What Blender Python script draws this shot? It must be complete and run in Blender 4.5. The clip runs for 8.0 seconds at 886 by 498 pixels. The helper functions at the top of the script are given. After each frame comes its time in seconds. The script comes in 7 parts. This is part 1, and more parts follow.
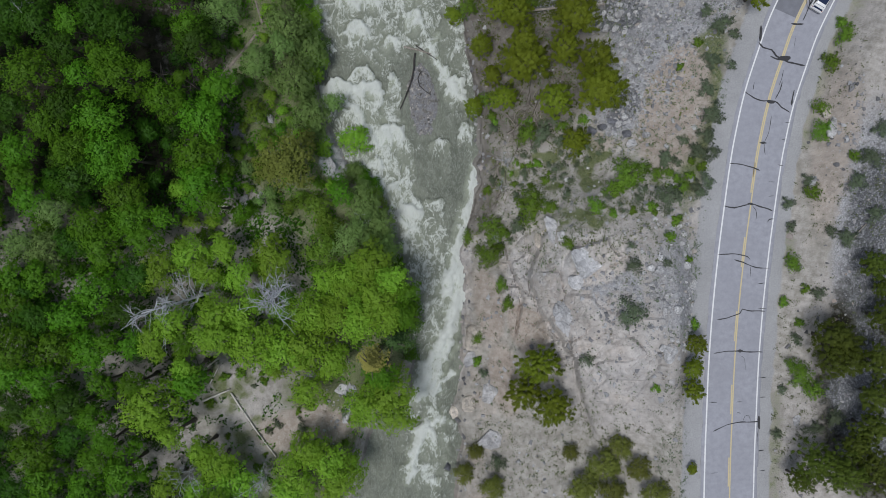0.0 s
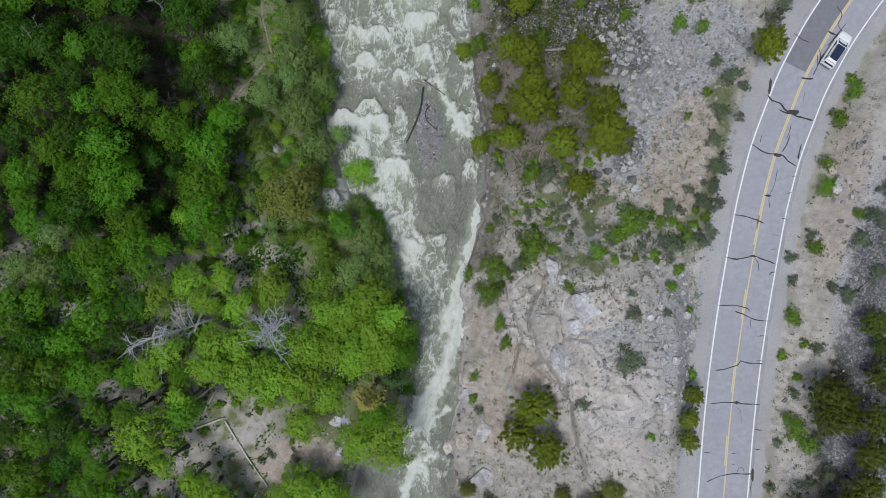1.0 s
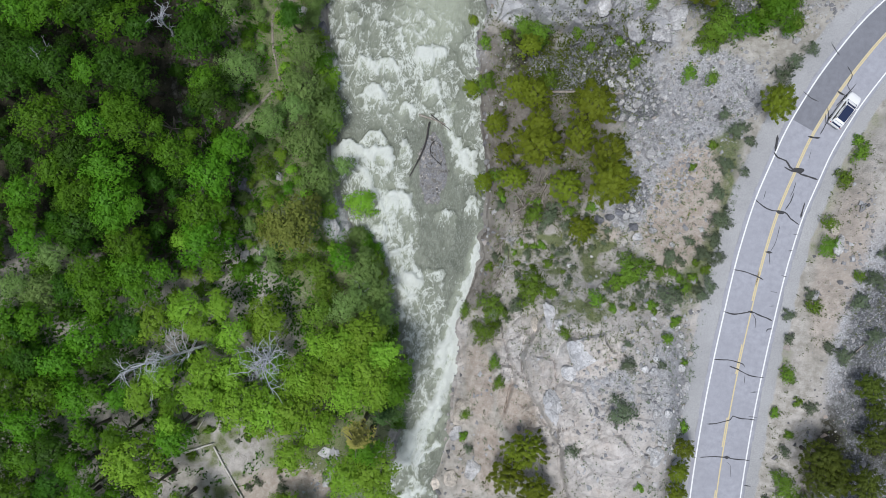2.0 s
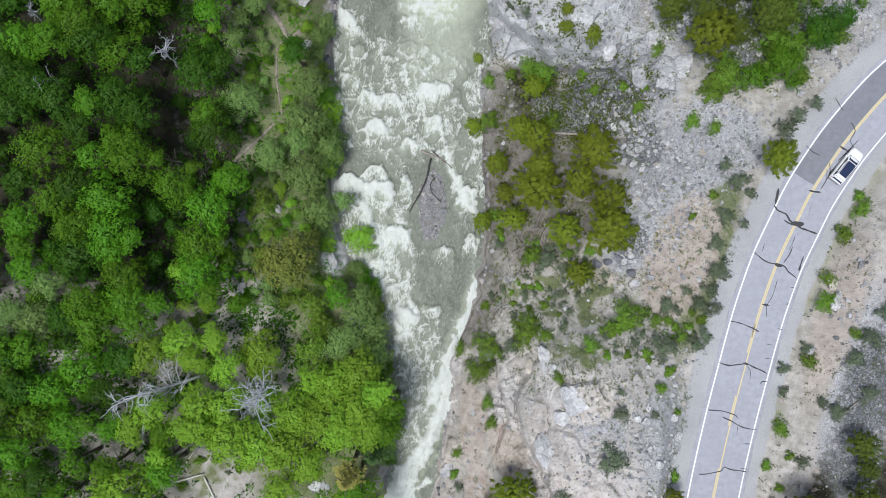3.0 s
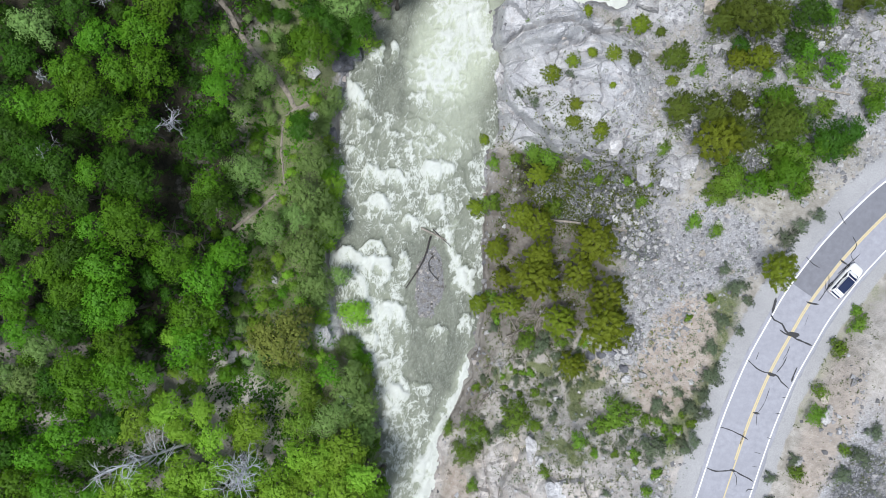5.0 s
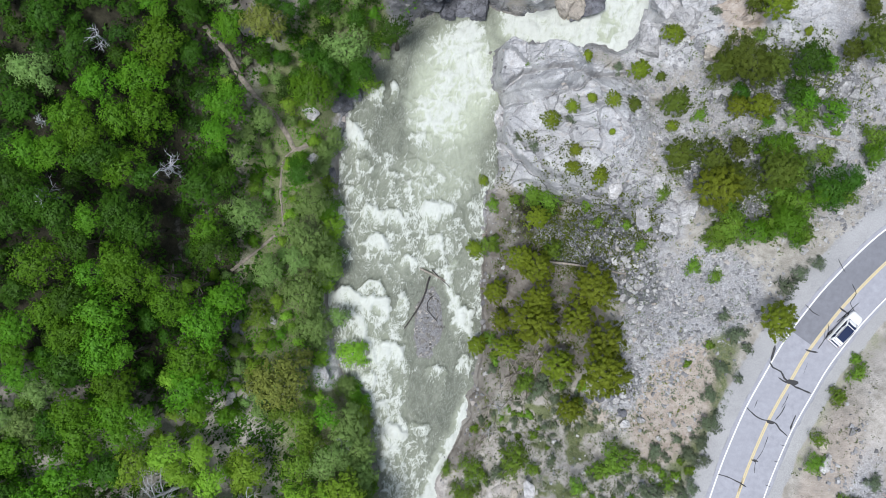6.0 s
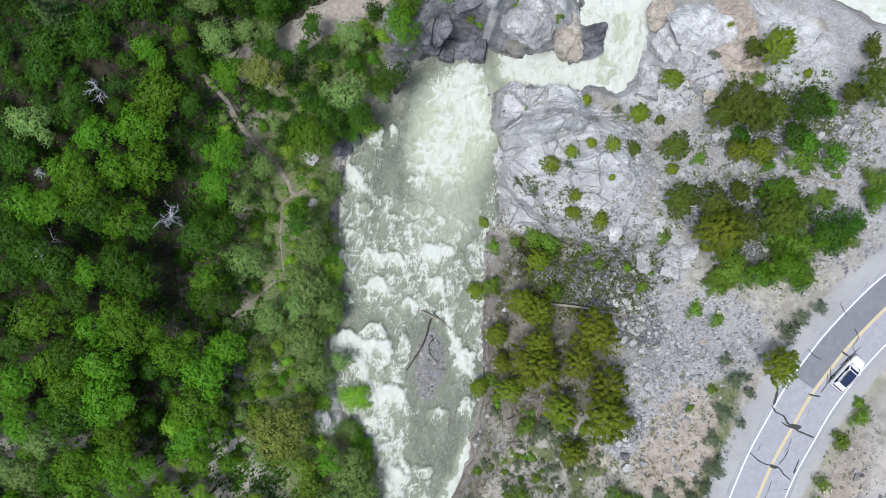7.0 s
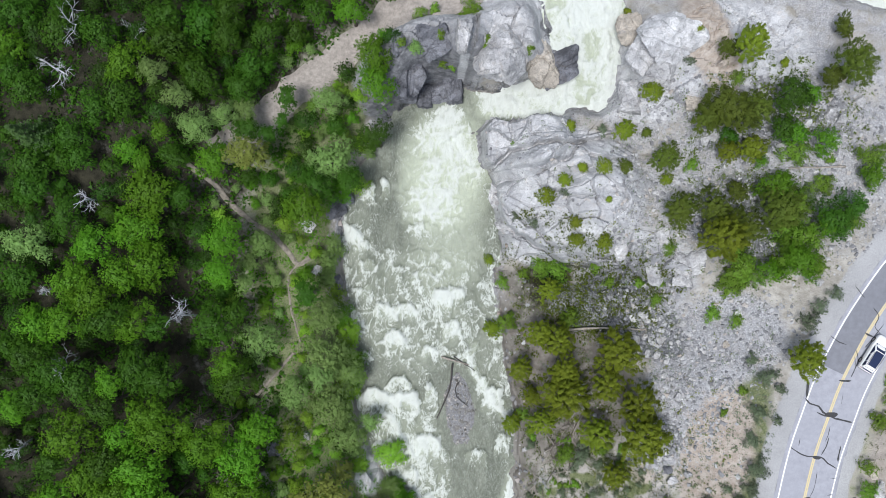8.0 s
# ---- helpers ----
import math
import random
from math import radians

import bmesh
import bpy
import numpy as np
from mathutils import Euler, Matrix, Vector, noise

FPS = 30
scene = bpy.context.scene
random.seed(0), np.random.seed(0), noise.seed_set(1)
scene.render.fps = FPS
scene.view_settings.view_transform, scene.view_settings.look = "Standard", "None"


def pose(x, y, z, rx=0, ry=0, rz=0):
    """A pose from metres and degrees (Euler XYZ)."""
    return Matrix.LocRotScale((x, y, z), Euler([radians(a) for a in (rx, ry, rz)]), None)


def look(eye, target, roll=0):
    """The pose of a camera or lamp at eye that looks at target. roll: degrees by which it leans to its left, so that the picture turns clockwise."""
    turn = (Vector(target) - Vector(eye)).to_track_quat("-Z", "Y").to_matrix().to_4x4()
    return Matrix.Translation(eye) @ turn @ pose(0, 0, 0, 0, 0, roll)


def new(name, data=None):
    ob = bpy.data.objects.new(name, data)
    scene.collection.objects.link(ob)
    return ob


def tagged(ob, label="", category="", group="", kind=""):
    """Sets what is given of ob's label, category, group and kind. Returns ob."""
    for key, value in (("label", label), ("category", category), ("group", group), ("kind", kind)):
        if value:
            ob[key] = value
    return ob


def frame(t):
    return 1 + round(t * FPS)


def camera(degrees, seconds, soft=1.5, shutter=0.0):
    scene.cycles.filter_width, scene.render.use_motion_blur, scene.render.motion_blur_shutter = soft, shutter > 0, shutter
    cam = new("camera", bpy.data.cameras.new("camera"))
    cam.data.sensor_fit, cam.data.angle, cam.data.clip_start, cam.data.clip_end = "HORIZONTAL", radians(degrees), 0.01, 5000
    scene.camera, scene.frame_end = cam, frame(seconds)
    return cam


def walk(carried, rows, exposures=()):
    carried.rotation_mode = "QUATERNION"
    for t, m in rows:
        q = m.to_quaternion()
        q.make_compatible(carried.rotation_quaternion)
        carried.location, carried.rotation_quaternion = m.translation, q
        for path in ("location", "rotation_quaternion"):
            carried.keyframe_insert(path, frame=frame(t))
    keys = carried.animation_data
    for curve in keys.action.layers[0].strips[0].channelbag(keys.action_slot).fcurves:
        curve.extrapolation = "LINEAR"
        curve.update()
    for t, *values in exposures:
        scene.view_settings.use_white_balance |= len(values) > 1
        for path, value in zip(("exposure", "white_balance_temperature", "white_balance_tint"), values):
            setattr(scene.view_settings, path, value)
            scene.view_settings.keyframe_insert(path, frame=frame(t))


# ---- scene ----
cam = camera(62.4, 8.0, soft=0.85)
METRES, EYE, TILT, LEAN, TURN = 41.0, 88.0, -90.0, 0.0, 0.0
ROWS = [
    (0.0, 0.0, 0.0, 0.0, -0.0, 0.0, -0.0),
    (0.5, -0.0012, 0.0016, 0.0557, 0.02, 0.04, -1.07),
    (1.0, -0.0045, 0.0041, 0.1109, 0.02, 0.1, -2.35),
    (1.5, -0.0065, 0.0073, 0.1665, 0.02, 0.14, -4.01),
    (3.0, -0.0086, 0.0115, 0.3443, 0.14, 0.13, -7.22),
    (3.5, -0.0105, 0.0133, 0.4044, 0.2, 0.19, -8.33),
    (4.0, -0.0163, 0.0142, 0.4655, 0.22, 0.22, -9.4),
    (4.5, -0.0249, 0.0152, 0.5281, 0.21, 0.23, -10.26),
    (6.0, -0.0486, 0.0181, 0.7229, 0.38, 0.16, -11.02),
    (6.5, -0.0579, 0.0195, 0.7879, 0.46, 0.18, -11.01),
    (7.0, -0.0687, 0.0194, 0.8528, 0.54, 0.23, -10.41),
    (7.5, -0.0895, 0.0195, 0.9201, 0.46, 0.25, -5.72),
    (8.0, -0.1006, 0.0194, 0.9916, 0.63, 0.21, -0.82),
]
EXPOSURES = [(0.0, -0.19), (1.5, 0.18), (3.0, 0.53), (4.5, 0.67), (6.5, 0.60), (8.0, 0.62)]
walk(cam, [(t, pose(0, 0, EYE, TILT, LEAN, TURN) @ pose(METRES * x, METRES * y, METRES * z, 90 + pitch, roll, yaw)) for t, x, y, z, yaw, pitch, roll in ROWS], EXPOSURES)

# ---- daylight: an overcast sky, and the sun as a wide bright patch behind it ----
world = bpy.data.worlds.new("overcast_sky")
scene.world = world
world.use_nodes = True
wn, wl = world.node_tree.nodes, world.node_tree.links
sky = wn.new("ShaderNodeTexSky")
sky.sky_type, sky.sun_disc = "NISHITA", False
sky.sun_elevation, sky.sun_rotation = radians(74), radians(220)
cloud = wn.new("ShaderNodeMix")
cloud.data_type = "RGBA"
cloud.inputs["Factor"].default_value = 0.82
cloud.inputs["B"].default_value = (6.4, 7.4, 9.3, 1)
wl.new(sky.outputs["Color"], cloud.inputs["A"])
wl.new(cloud.outputs["Result"], wn["Background"].inputs["Color"])
wn["Background"].inputs["Strength"].default_value = 0.047
sun = new("sun", bpy.data.lights.new("sun", "SUN"))
sun.data.energy, sun.data.angle, sun.data.color = 2.35, radians(16), (0.985, 0.985, 1.0)
sun.matrix_world = look((-22, -26, 120), (0, 0, 0))

# ---- lie of the land ----
def hash01(i, j, seed):
    n = (i * 374761393 + j * 668265263 + seed * 144269504) & 0xFFFFFFFF
    n = ((n ^ (n >> 13)) * 1274126177) & 0xFFFFFFFF
    return ((n ^ (n >> 16)) & 0xFFFF) / 65535.0


def vnoise(x, y, seed=0):
    """Smooth value noise, 0 to 1."""
    i, j = np.floor(x).astype(np.int64), np.floor(y).astype(np.int64)
    u, v = x - i, y - j
    u, v = u * u * (3 - 2 * u), v * v * (3 - 2 * v)
    a = hash01(i, j, seed) * (1 - u) + hash01(i + 1, j, seed) * u
    b = hash01(i, j + 1, seed) * (1 - u) + hash01(i + 1, j + 1, seed) * u
    return a * (1 - v) + b * v


def fbm(x, y, octaves=4, seed=0):
    total, weight, size = 0.0, 0.0, 1.0
    for k in range(octaves):
        total = total + vnoise(x * 2 ** k + 17.3 * k, y * 2 ** k - 9.1 * k, seed + k) * size
        weight += size
        size *= 0.5
    return total / weight


def ridge(x, y, octaves=4, seed=0):
    total, weight, size = 0.0, 0.0, 1.0
    for k in range(octaves):
        total = total + (1 - abs(2 * vnoise(x * 2 ** k + 31.7 * k, y * 2 ** k + 5.3 * k, seed + k) - 1)) * size
        weight += size
        size *= 0.5
    return total / weight


def facets(x, y, seed=0, slope=0.25, step=0.4, soft=0.1):
    """Height of ground broken into flat tilted faces, one for each scattered cell, and how far a place lies from its cell's border."""
    i, j = np.floor(x).astype(np.int64), np.floor(y).astype(np.int64)
    f1, f2, high = np.full(x.shape, 9.0), np.full(x.shape, 9.0), np.zeros(x.shape)
    for di in (-1, 0, 1):
        for dj in (-1, 0, 1):
            a, b = i + di, j + dj
            u, v = x - a - hash01(a, b, seed), y - b - hash01(a, b, seed + 1)
            dist = np.hypot(u, v)
            near = dist < f1
            f2 = np.where(near, f1, np.minimum(f2, dist))
            plane = step * (hash01(a, b, seed + 2) - 0.5) + 2 * slope * (u * (hash01(a, b, seed + 3) - 0.5) + v * (hash01(a, b, seed + 4) - 0.5))
            high = np.where(near, plane, high)
            f1 = np.where(near, dist, f1)
    return high * ease(0.0, soft, f2 - f1), f2 - f1


def ease(a, b, x):
    u = np.clip((x - a) / (b - a), 0, 1)
    return u * u * (3 - 2 * u)


def blob(x, y, cx, cy, rx, ry, turn=0, soft=0.5):
    """1 inside an ellipse, falling to 0 outside; soft is the share of the radius over which it falls."""
    c, s = math.cos(math.radians(turn)), math.sin(math.radians(turn))
    u, v = ((x - cx) * c + (y - cy) * s) / rx, (-(x - cx) * s + (y - cy) * c) / ry
    return 1 - ease(1 - soft, 1 + soft, np.sqrt(u * u + v * v))


# the stream from below upwards: x, y, half its width, water level
STREAM = [(-40, -400, 12, -24), (-14, -90, 10, -13.5), (-6, -48, 9, -11.4), (-5.0, -31, 6.6, -10.6), (-3.6, -25, 6.2, -10.4),
          (-1.4, -20, 2.8, -10.3), (-0.8, -15, 3.0, -10.2), (-0.9, -7, 3.4, -10.0), (-1.6, -1, 4.2, -9.9), (-2.0, 4, 5.4, -9.8),
          (-2.5, 10, 7.1, -9.7), (-3.35, 14, 8.25, -9.6), (-5.05, 17.5, 9.95, -9.5), (-6.0, 21, 10.4, -9.4), (-6.4, 26, 9.65, -9.3), (-7.4, 32, 9.8, -9.1),
          (-8.6, 38, 10.0, -8.9), (-8.5, 43.5, 10.1, -8.7), (-8.05, 48.5, 8.45, -8.5), (-7.5, 53.5, 7.0, -8.1), (-5.9, 57.4, 4.9, -7.6),
          (0.2, 59.5, 1.9, -6.6), (4.5, 59.9, 1.8, -6.0), (9.5, 60.4, 2.1, -5.4), (13.4, 61.8, 2.8, -5.1), (14.0, 65, 3.2, -4.9), (12.2, 69.5, 4.9, -4.3),
          (10.8, 76, 5.0, -3.6), (14.0, 84.5, 4.6, -3.2), (26, 86, 4.6, -2.8), (38, 79, 4.8, -2.4), (48, 75.5, 5.0, -2.0),
          (66, 76, 6, -1.2), (120, 92, 8, 2), (400, 160, 10, 14)]
ROAD = [(20, -420), (33.6, -120), (34.6, -60), (34.7, -28.1), (34.8, -20.7), (34.95, -14), (35.3, -7.3), (35.85, -0.6), (36.5, 5.4),
        (36.98, 9.5), (37.5, 12.9), (38.5, 17.8), (40.0, 22.7), (41.15, 26.1), (42.9, 29.9), (44.6, 33.1), (47.7, 37.9), (50.2, 40.9),
        (53.6, 44.4), (58.2, 48.4), (66, 54), (80, 62), (140, 92), (420, 190)]


def spline(points, step):
    """Points along a smooth curve through the given ones."""
    p = np.array([points[0]] + list(points) + [points[-1]], float)
    out = []
    for k in range(1, len(p) - 2):
        n = max(2, int(np.linalg.norm(p[k + 1][:2] - p[k][:2]) / step))
        for u in np.arange(n) / n:
            out.append(0.5 * (2 * p[k] + (p[k + 1] - p[k - 1]) * u + (2 * p[k - 1] - 5 * p[k] + 4 * p[k + 1] - p[k + 2]) * u * u
                              + (3 * p[k] - p[k - 1] - 3 * p[k + 1] + p[k + 2]) * u ** 3))
    out.append(p[-2])
    return np.array(out)


STREAM_LINE = np.array(STREAM, float)
ROAD_LINE = np.concatenate([ROAD[:2], spline(ROAD[2:-3], 3.0), ROAD[-3:]])


def nearest(x, y, line):
    """For each place: the distance to a line, the side (+1: to its right) and the line's further columns there."""
    best = np.full(x.shape, 1e9)
    side, rest = np.ones(x.shape), np.zeros(x.shape + (line.shape[1],))
    for a, b in zip(line[:-1], line[1:]):
        d = b[:2] - a[:2]
        u = np.clip(((x - a[0]) * d[0] + (y - a[1]) * d[1]) / (d @ d), 0, 1)
        px, py = x - a[0] - u * d[0], y - a[1] - u * d[1]
        dist = np.hypot(px, py)
        width = (a[2] + u * (b[2] - a[2])) if line.shape[1] > 2 else 0
        near = dist - width < best
        best = np.where(near, dist - width, best)
        side = np.where(near, np.where(px * d[1] - py * d[0] > 0, 1.0, -1.0), side)
        rest = np.where(near[..., None], a + u[..., None] * (b - a), rest)
    return best, side, rest


def road_z(y):
    return 0.75 + 0.053 * np.minimum(y, 22) + 0.043 * np.clip(y - 22, 0, 400) - 0.02 * np.minimum(y + 60, 0)


# swells of the ground: x, y, radius along x and y, turn, height, softness
SWELLS = [(20.0, 31.6, 9.0, 5.0, 0, -2.5, 0.7), (20.8, -7.0, 7.8, 11.5, 0, 5.9, 0.75), (15.0, 3.5, 4.5, 4.5, 0, 2.3, 0.8), (9.0, 47.0, 8.8, 6.8, 20, 5.4, 0.35),
          (4.2, 54.8, 5.8, 4.2, 10, 4.2, 0.25), (18, 55, 9, 7, 0, 1.0, 0.6), (21.5, 42, 6, 6, 0, 1.4, 0.8), (25, 4, 5, 6, 0, 0.8, 0.8),
          (22, 64.5, 8, 7, 0, 4.0, 0.6), (50, 20, 6, 14, 0, 3.2, 0.8), (-44, 55, 12, 12, 0, 5.0, 0.8), (-8.5, 63.5, 8, 5.0, 25, 6.0, 0.35),
          (1.5, 66, 5.5, 4.5, 30, 4.0, 0.4), (-60, 15, 18, 40, 0, 3.0, 0.9), (7, -8, 3, 5, 0, 1.4, 0.8), (29.5, -14, 3, 9, 0, 3.2, 0.8),
          (33, 56, 9, 7, 0, 2.6, 0.8)]


def land(x, y, rough=True):
    """Height of the ground, and the distances to the water's edge (negative in the stream), its side and to the road's middle."""
    x, y = np.asarray(x, float), np.asarray(y, float)
    d, side, at = nearest(x, y, STREAM_LINE)
    wob = (fbm(x * 0.35, y * 0.35, 3, 5) - 0.5) * 1.6
    d = d + np.where(rough, wob, 0) * ease(-3, 0, d)
    zw = at[..., 3]
    total, weight = 0.0, 0.0
    for px, py, _, level in STREAM_LINE:
        w = 1 / ((x - px) ** 2 + (y - py) ** 2 + 6) ** 2
        total, weight = total + w * level, weight + w
    zw = zw + (total / weight - zw) * ease(1.0, 6.0, d)
    r, rside, _ = nearest(x, y, ROAD_LINE)
    zr = road_z(y)
    out = np.clip(d, 0, 140)
    west = zw + 2.7 * ease(0.0, 3.5, d) + 0.055 * np.minimum(out, 60) + 0.10 * np.clip(out - 24, 0, 60)
    to_road = np.clip(r - 4.6, 0, None)
    share = out / (out + to_road + 0.01)
    east = zw + 1.0 * ease(0.0, 1.2, d) + (zr - zw - 1.0) * np.where(rside > 0, 1.0, share ** 1.35)
    east = east + np.where(rside > 0, 0.10 * np.clip(r - 4.6, 0, 60), 0)
    z = np.where(side > 0, east, west)
    swell = 0
    for cx, cy, rx, ry, turn, h, soft in SWELLS:
        swell = swell + h * blob(x, y, cx, cy, rx, ry, turn, soft)
    steep = np.where((side > 0) & (y > 43) & (y < 61), 1.0, 2.2)
    z = z + swell * ease(0.0, steep, d) * ease(4.4, 9, r)
    z = np.where(d < 0, zw - 0.9 * ease(0, -1.6, d), z)
    bar = blob(x, y, -2.7, 19.8, 2.4, 6.6, 6, 0.7) * (0.8 + 0.4 * fbm(x * 0.8, y * 0.6, 3, 77))
    z = z + np.where(d < 0, bar * 1.1, 0)
    flat = 1 - ease(4.3, 6.8, r)
    z = z * (1 - flat) + (zr - 0.07) * flat
    return z, d, side, r * rside


# joints in the rock: depth, half width, drop of the ground to the right of the line, then places along it
JOINTS = [(1.0, 0.34, 1.3, (-0.3, 50.9), (1.4, 51.9), (3.1, 53.2), (6.3, 53.6), (9.7, 53.7), (12.2, 54.5)), (0.5, 0.25, 0.6, (3.2, 50.9), (4.9, 50.8), (7.0, 51.3), (9.8, 52.1), (11.1, 53.7)),
          (0.4, 0.22, 0.15, (3.1, 57.2), (3.1, 54.4)), (0.4, 0.22, 0.2, (0.0, 55.8), (2.3, 56.5)), (0.35, 0.2, 0.2, (5.2, 56.9), (5.5, 55.1), (8.0, 54.1)),
          (0.9, 0.34, 1.6, (0.4, 47.8), (1.5, 44.6), (3.6, 43.3), (7.1, 41.2), (10.6, 39.2), (14.1, 39.2)), (0.45, 0.25, 0.7, (1.8, 47.0), (3.0, 45.6), (6.2, 43.6), (8.5, 41.3), (12.0, 40.1)),
          (0.5, 0.25, 0.4, (17.7, 42.1), (17.6, 39.3), (16.8, 35.8)), (0.6, 0.3, 0.5, (14.0, 40.4), (16.6, 40.0), (17.6, 40.8)), (0.4, 0.22, 0.3, (6.0, 49.5), (9.5, 47.6), (13.0, 47.2)),
          (0.3, 0.2, 0.25, (9.5, 47.6), (10.5, 44.0), (12.4, 42.0)), (0.5, 0.3, 0.6, (12.6, 52.6), (16.5, 51.6), (19.5, 52.6))]
JOINTS += [(0.4, 0.3, 0.9, (13.4, 3.2), (12.0, 0.8), (10.9, -3.9), (12.2, -8.0), (14.9, -11.7)), (0.4, 0.3, 0.8, (16.2, -14.1), (17.2, -18.9), (18.9, -22.9)), (0.3, 0.25, 0.6, (8.8, -1.9), (10.2, -6.6), (9.5, -10.7))]


def joints(x, y):
    """How far clefts and the steps beside them change the ground's height."""
    x, y = np.asarray(x, float), np.asarray(y, float)
    total = np.zeros(x.shape)
    wx, wy = x + 0.9 * (fbm(x * 0.8, y * 0.8, 3, 301) - 0.5), y + 0.9 * (fbm(x * 0.8, y * 0.8, 3, 303) - 0.5)
    for depth, half, drop, *points in JOINTS:
        line = np.array(points, float)
        near = (x > line[:, 0].min() - 6) & (x < line[:, 0].max() + 6) & (y > line[:, 1].min() - 6) & (y < line[:, 1].max() + 6)
        if not near.any():
            continue
        far, side, _ = nearest(wx[near], wy[near], line)
        fade = 1 - ease(1.5, 5.5, far)
        total[near] += -depth * (1 - ease(0.25, 1.0, far / half)) - drop * fade * np.where(side > 0, 1, 1 - ease(0.0, 0.4, far))
    return total


def rockiness(x, y, d, side):
    """How far the ground is bare rock."""
    m = np.maximum(blob(x, y, 9.5, 47.5, 10, 8.5, 20, 0.25), blob(x, y, 4.5, 55.5, 6.5, 4.6, 10, 0.2))
    m = np.maximum(m, 0.85 * blob(x, y, 19, 62, 7, 6, 0, 0.5))
    m = np.maximum(m, 0.9 * blob(x, y, 30, 66, 9, 6, 0, 0.5))
    m = np.maximum(m, blob(x, y, -8, 63, 9, 5.5, 25, 0.3))
    m = np.maximum(m, blob(x, y, 4.0, 68.5, 5.5, 6.5, 0, 0.3))
    m = np.maximum(m, 0.9 * blob(x, y, 19, 38, 7, 6, 0, 0.5))
    m = np.maximum(m, 1.0 * blob(x, y, 17.5, -1, 4.0, 3.4, 0, 0.4))
    m = np.maximum(m, 1.0 * blob(x, y, 13.0, -6.5, 4.6, 8.5, 14, 0.45))
    m = np.maximum(m, 0.75 * blob(x, y, 21, -12, 5, 8, 0, 0.6))
    m = np.maximum(m, 0.7 * blob(x, y, 12, 0, 2.5, 5, 15, 0.5))
    m = np.maximum(m, 0.8 * np.where(side > 0, ease(2.2, 0.4, d) * ease(14, 8, abs(y + 8)), 0))
    m = np.maximum(m, 0.6 * np.where(side > 0, ease(3, 0.4, d) * ease(50, 44, y) * ease(30, 36, y), 0))
    m = np.maximum(m, 0.85 * blob(x, y, -14.0, 12.5, 2.2, 3.6, 0, 0.5))
    return np.where(d < -0.3, 0, m)


def ground_z(x, y):
    """The ground's height with its roughness."""
    z, d, side, r = land(x, y)
    k = rockiness(np.asarray(x, float), np.asarray(y, float), d, side)
    off = ease(4.6, 6.5, abs(r)) * ease(-0.6, 0.4, d)
    z = z + off * ((fbm(x * 0.22, y * 0.22, 4, 11) - 0.5) * 1.1 + (fbm(x * 1.1, y * 1.1, 3, 23) - 0.5) * 0.35)
    knob = blob(x, y, 16, -6, 8, 12, 10, 0.5) * off
    z = z + knob * 1.5 * (ridge((x + y * 0.45) * 0.34, (y - x * 0.45) * 0.11, 3, 141) - 0.62)
    wx, wy = x + (fbm(x * 0.35, y * 0.35, 2, 101) - 0.5) * 2.2, y + (fbm(x * 0.35, y * 0.35, 2, 103) - 0.5) * 2.2
    big, gap = facets(wx * 0.20 + wy * 0.05, wy * 0.33 - wx * 0.08, 61, 0.8, 0.5, 0.07)
    small, chink = facets(wx * 0.62 + wy * 0.2, wy * 0.85 - wx * 0.15, 67, 0.34, 0.24, 0.25)
    tiny, _ = facets(wx * 1.7, wy * 2.1, 73, 0.14, 0.09, 0.5)
    z = z + off * k * ((ridge(x * 0.16 + y * 0.05, y * 0.2 - x * 0.06, 2, 41) - 0.6) * 0.7 + big + small + tiny)
    z = z - off * k * (0.35 * ease(0.07, 0.0, gap) + 0.12 * ease(0.08, 0.0, chink)) + off * joints(x, y)
    return z


# ---- materials ----
def surface(name):
    m = bpy.data.materials.new(name)
    m.use_nodes = True
    return m, m.node_tree, m.node_tree.nodes["Principled BSDF"]


def node(tree, kind, **values):
    """A node; a value is a number, a colour or another node's socket, by the input's name (underscores for spaces)."""
    n = tree.nodes.new(kind)
    for key, value in values.items():
        wire(tree, n.inputs[key.replace("_", " ")], value)
    return n


def wire(tree, socket, value):
    if isinstance(value, bpy.types.NodeSocket):
        tree.links.new(value, socket)
    else:
        socket.default_value = value


def noise_of(tree, scale, detail=4.0, rough=0.55, where=None, distortion=0.0):
    n = node(tree, "ShaderNodeTexNoise", Scale=scale, Detail=detail, Roughness=rough, Distortion=distortion)
    if where is not None:
        tree.links.new(where, n.inputs["Vector"])
    return n.outputs["Fac"]


def ramp(tree, fac, *stops):
    n = tree.nodes.new("ShaderNodeValToRGB")
    while len(n.color_ramp.elements) < len(stops):
        n.color_ramp.elements.new(0.5)
    for e, (p, c) in zip(n.color_ramp.elements, stops):
        e.position, e.color = p, (c, c, c, 1) if isinstance(c, (int, float)) else (*c, 1)
    tree.links.new(fac, n.inputs["Fac"])
    return n.outputs["Color"]


def mixed(tree, fac, a, b, blend="MIX"):
    n = tree.nodes.new("ShaderNodeMix")
    n.data_type, n.blend_type = "RGBA", blend
    for socket, value in ((n.inputs[0], fac), (n.inputs[6], a), (n.inputs[7], b)):
        wire(tree, socket, (*value, 1) if isinstance(value, tuple) and len(value) == 3 else value)
    return n.outputs[2]


def sum_of(tree, op, a, b):
    n = tree.nodes.new("ShaderNodeMath")
    n.operation = op
    wire(tree, n.inputs[0], a)
    wire(tree, n.inputs[1], b)
    return n.outputs[0]


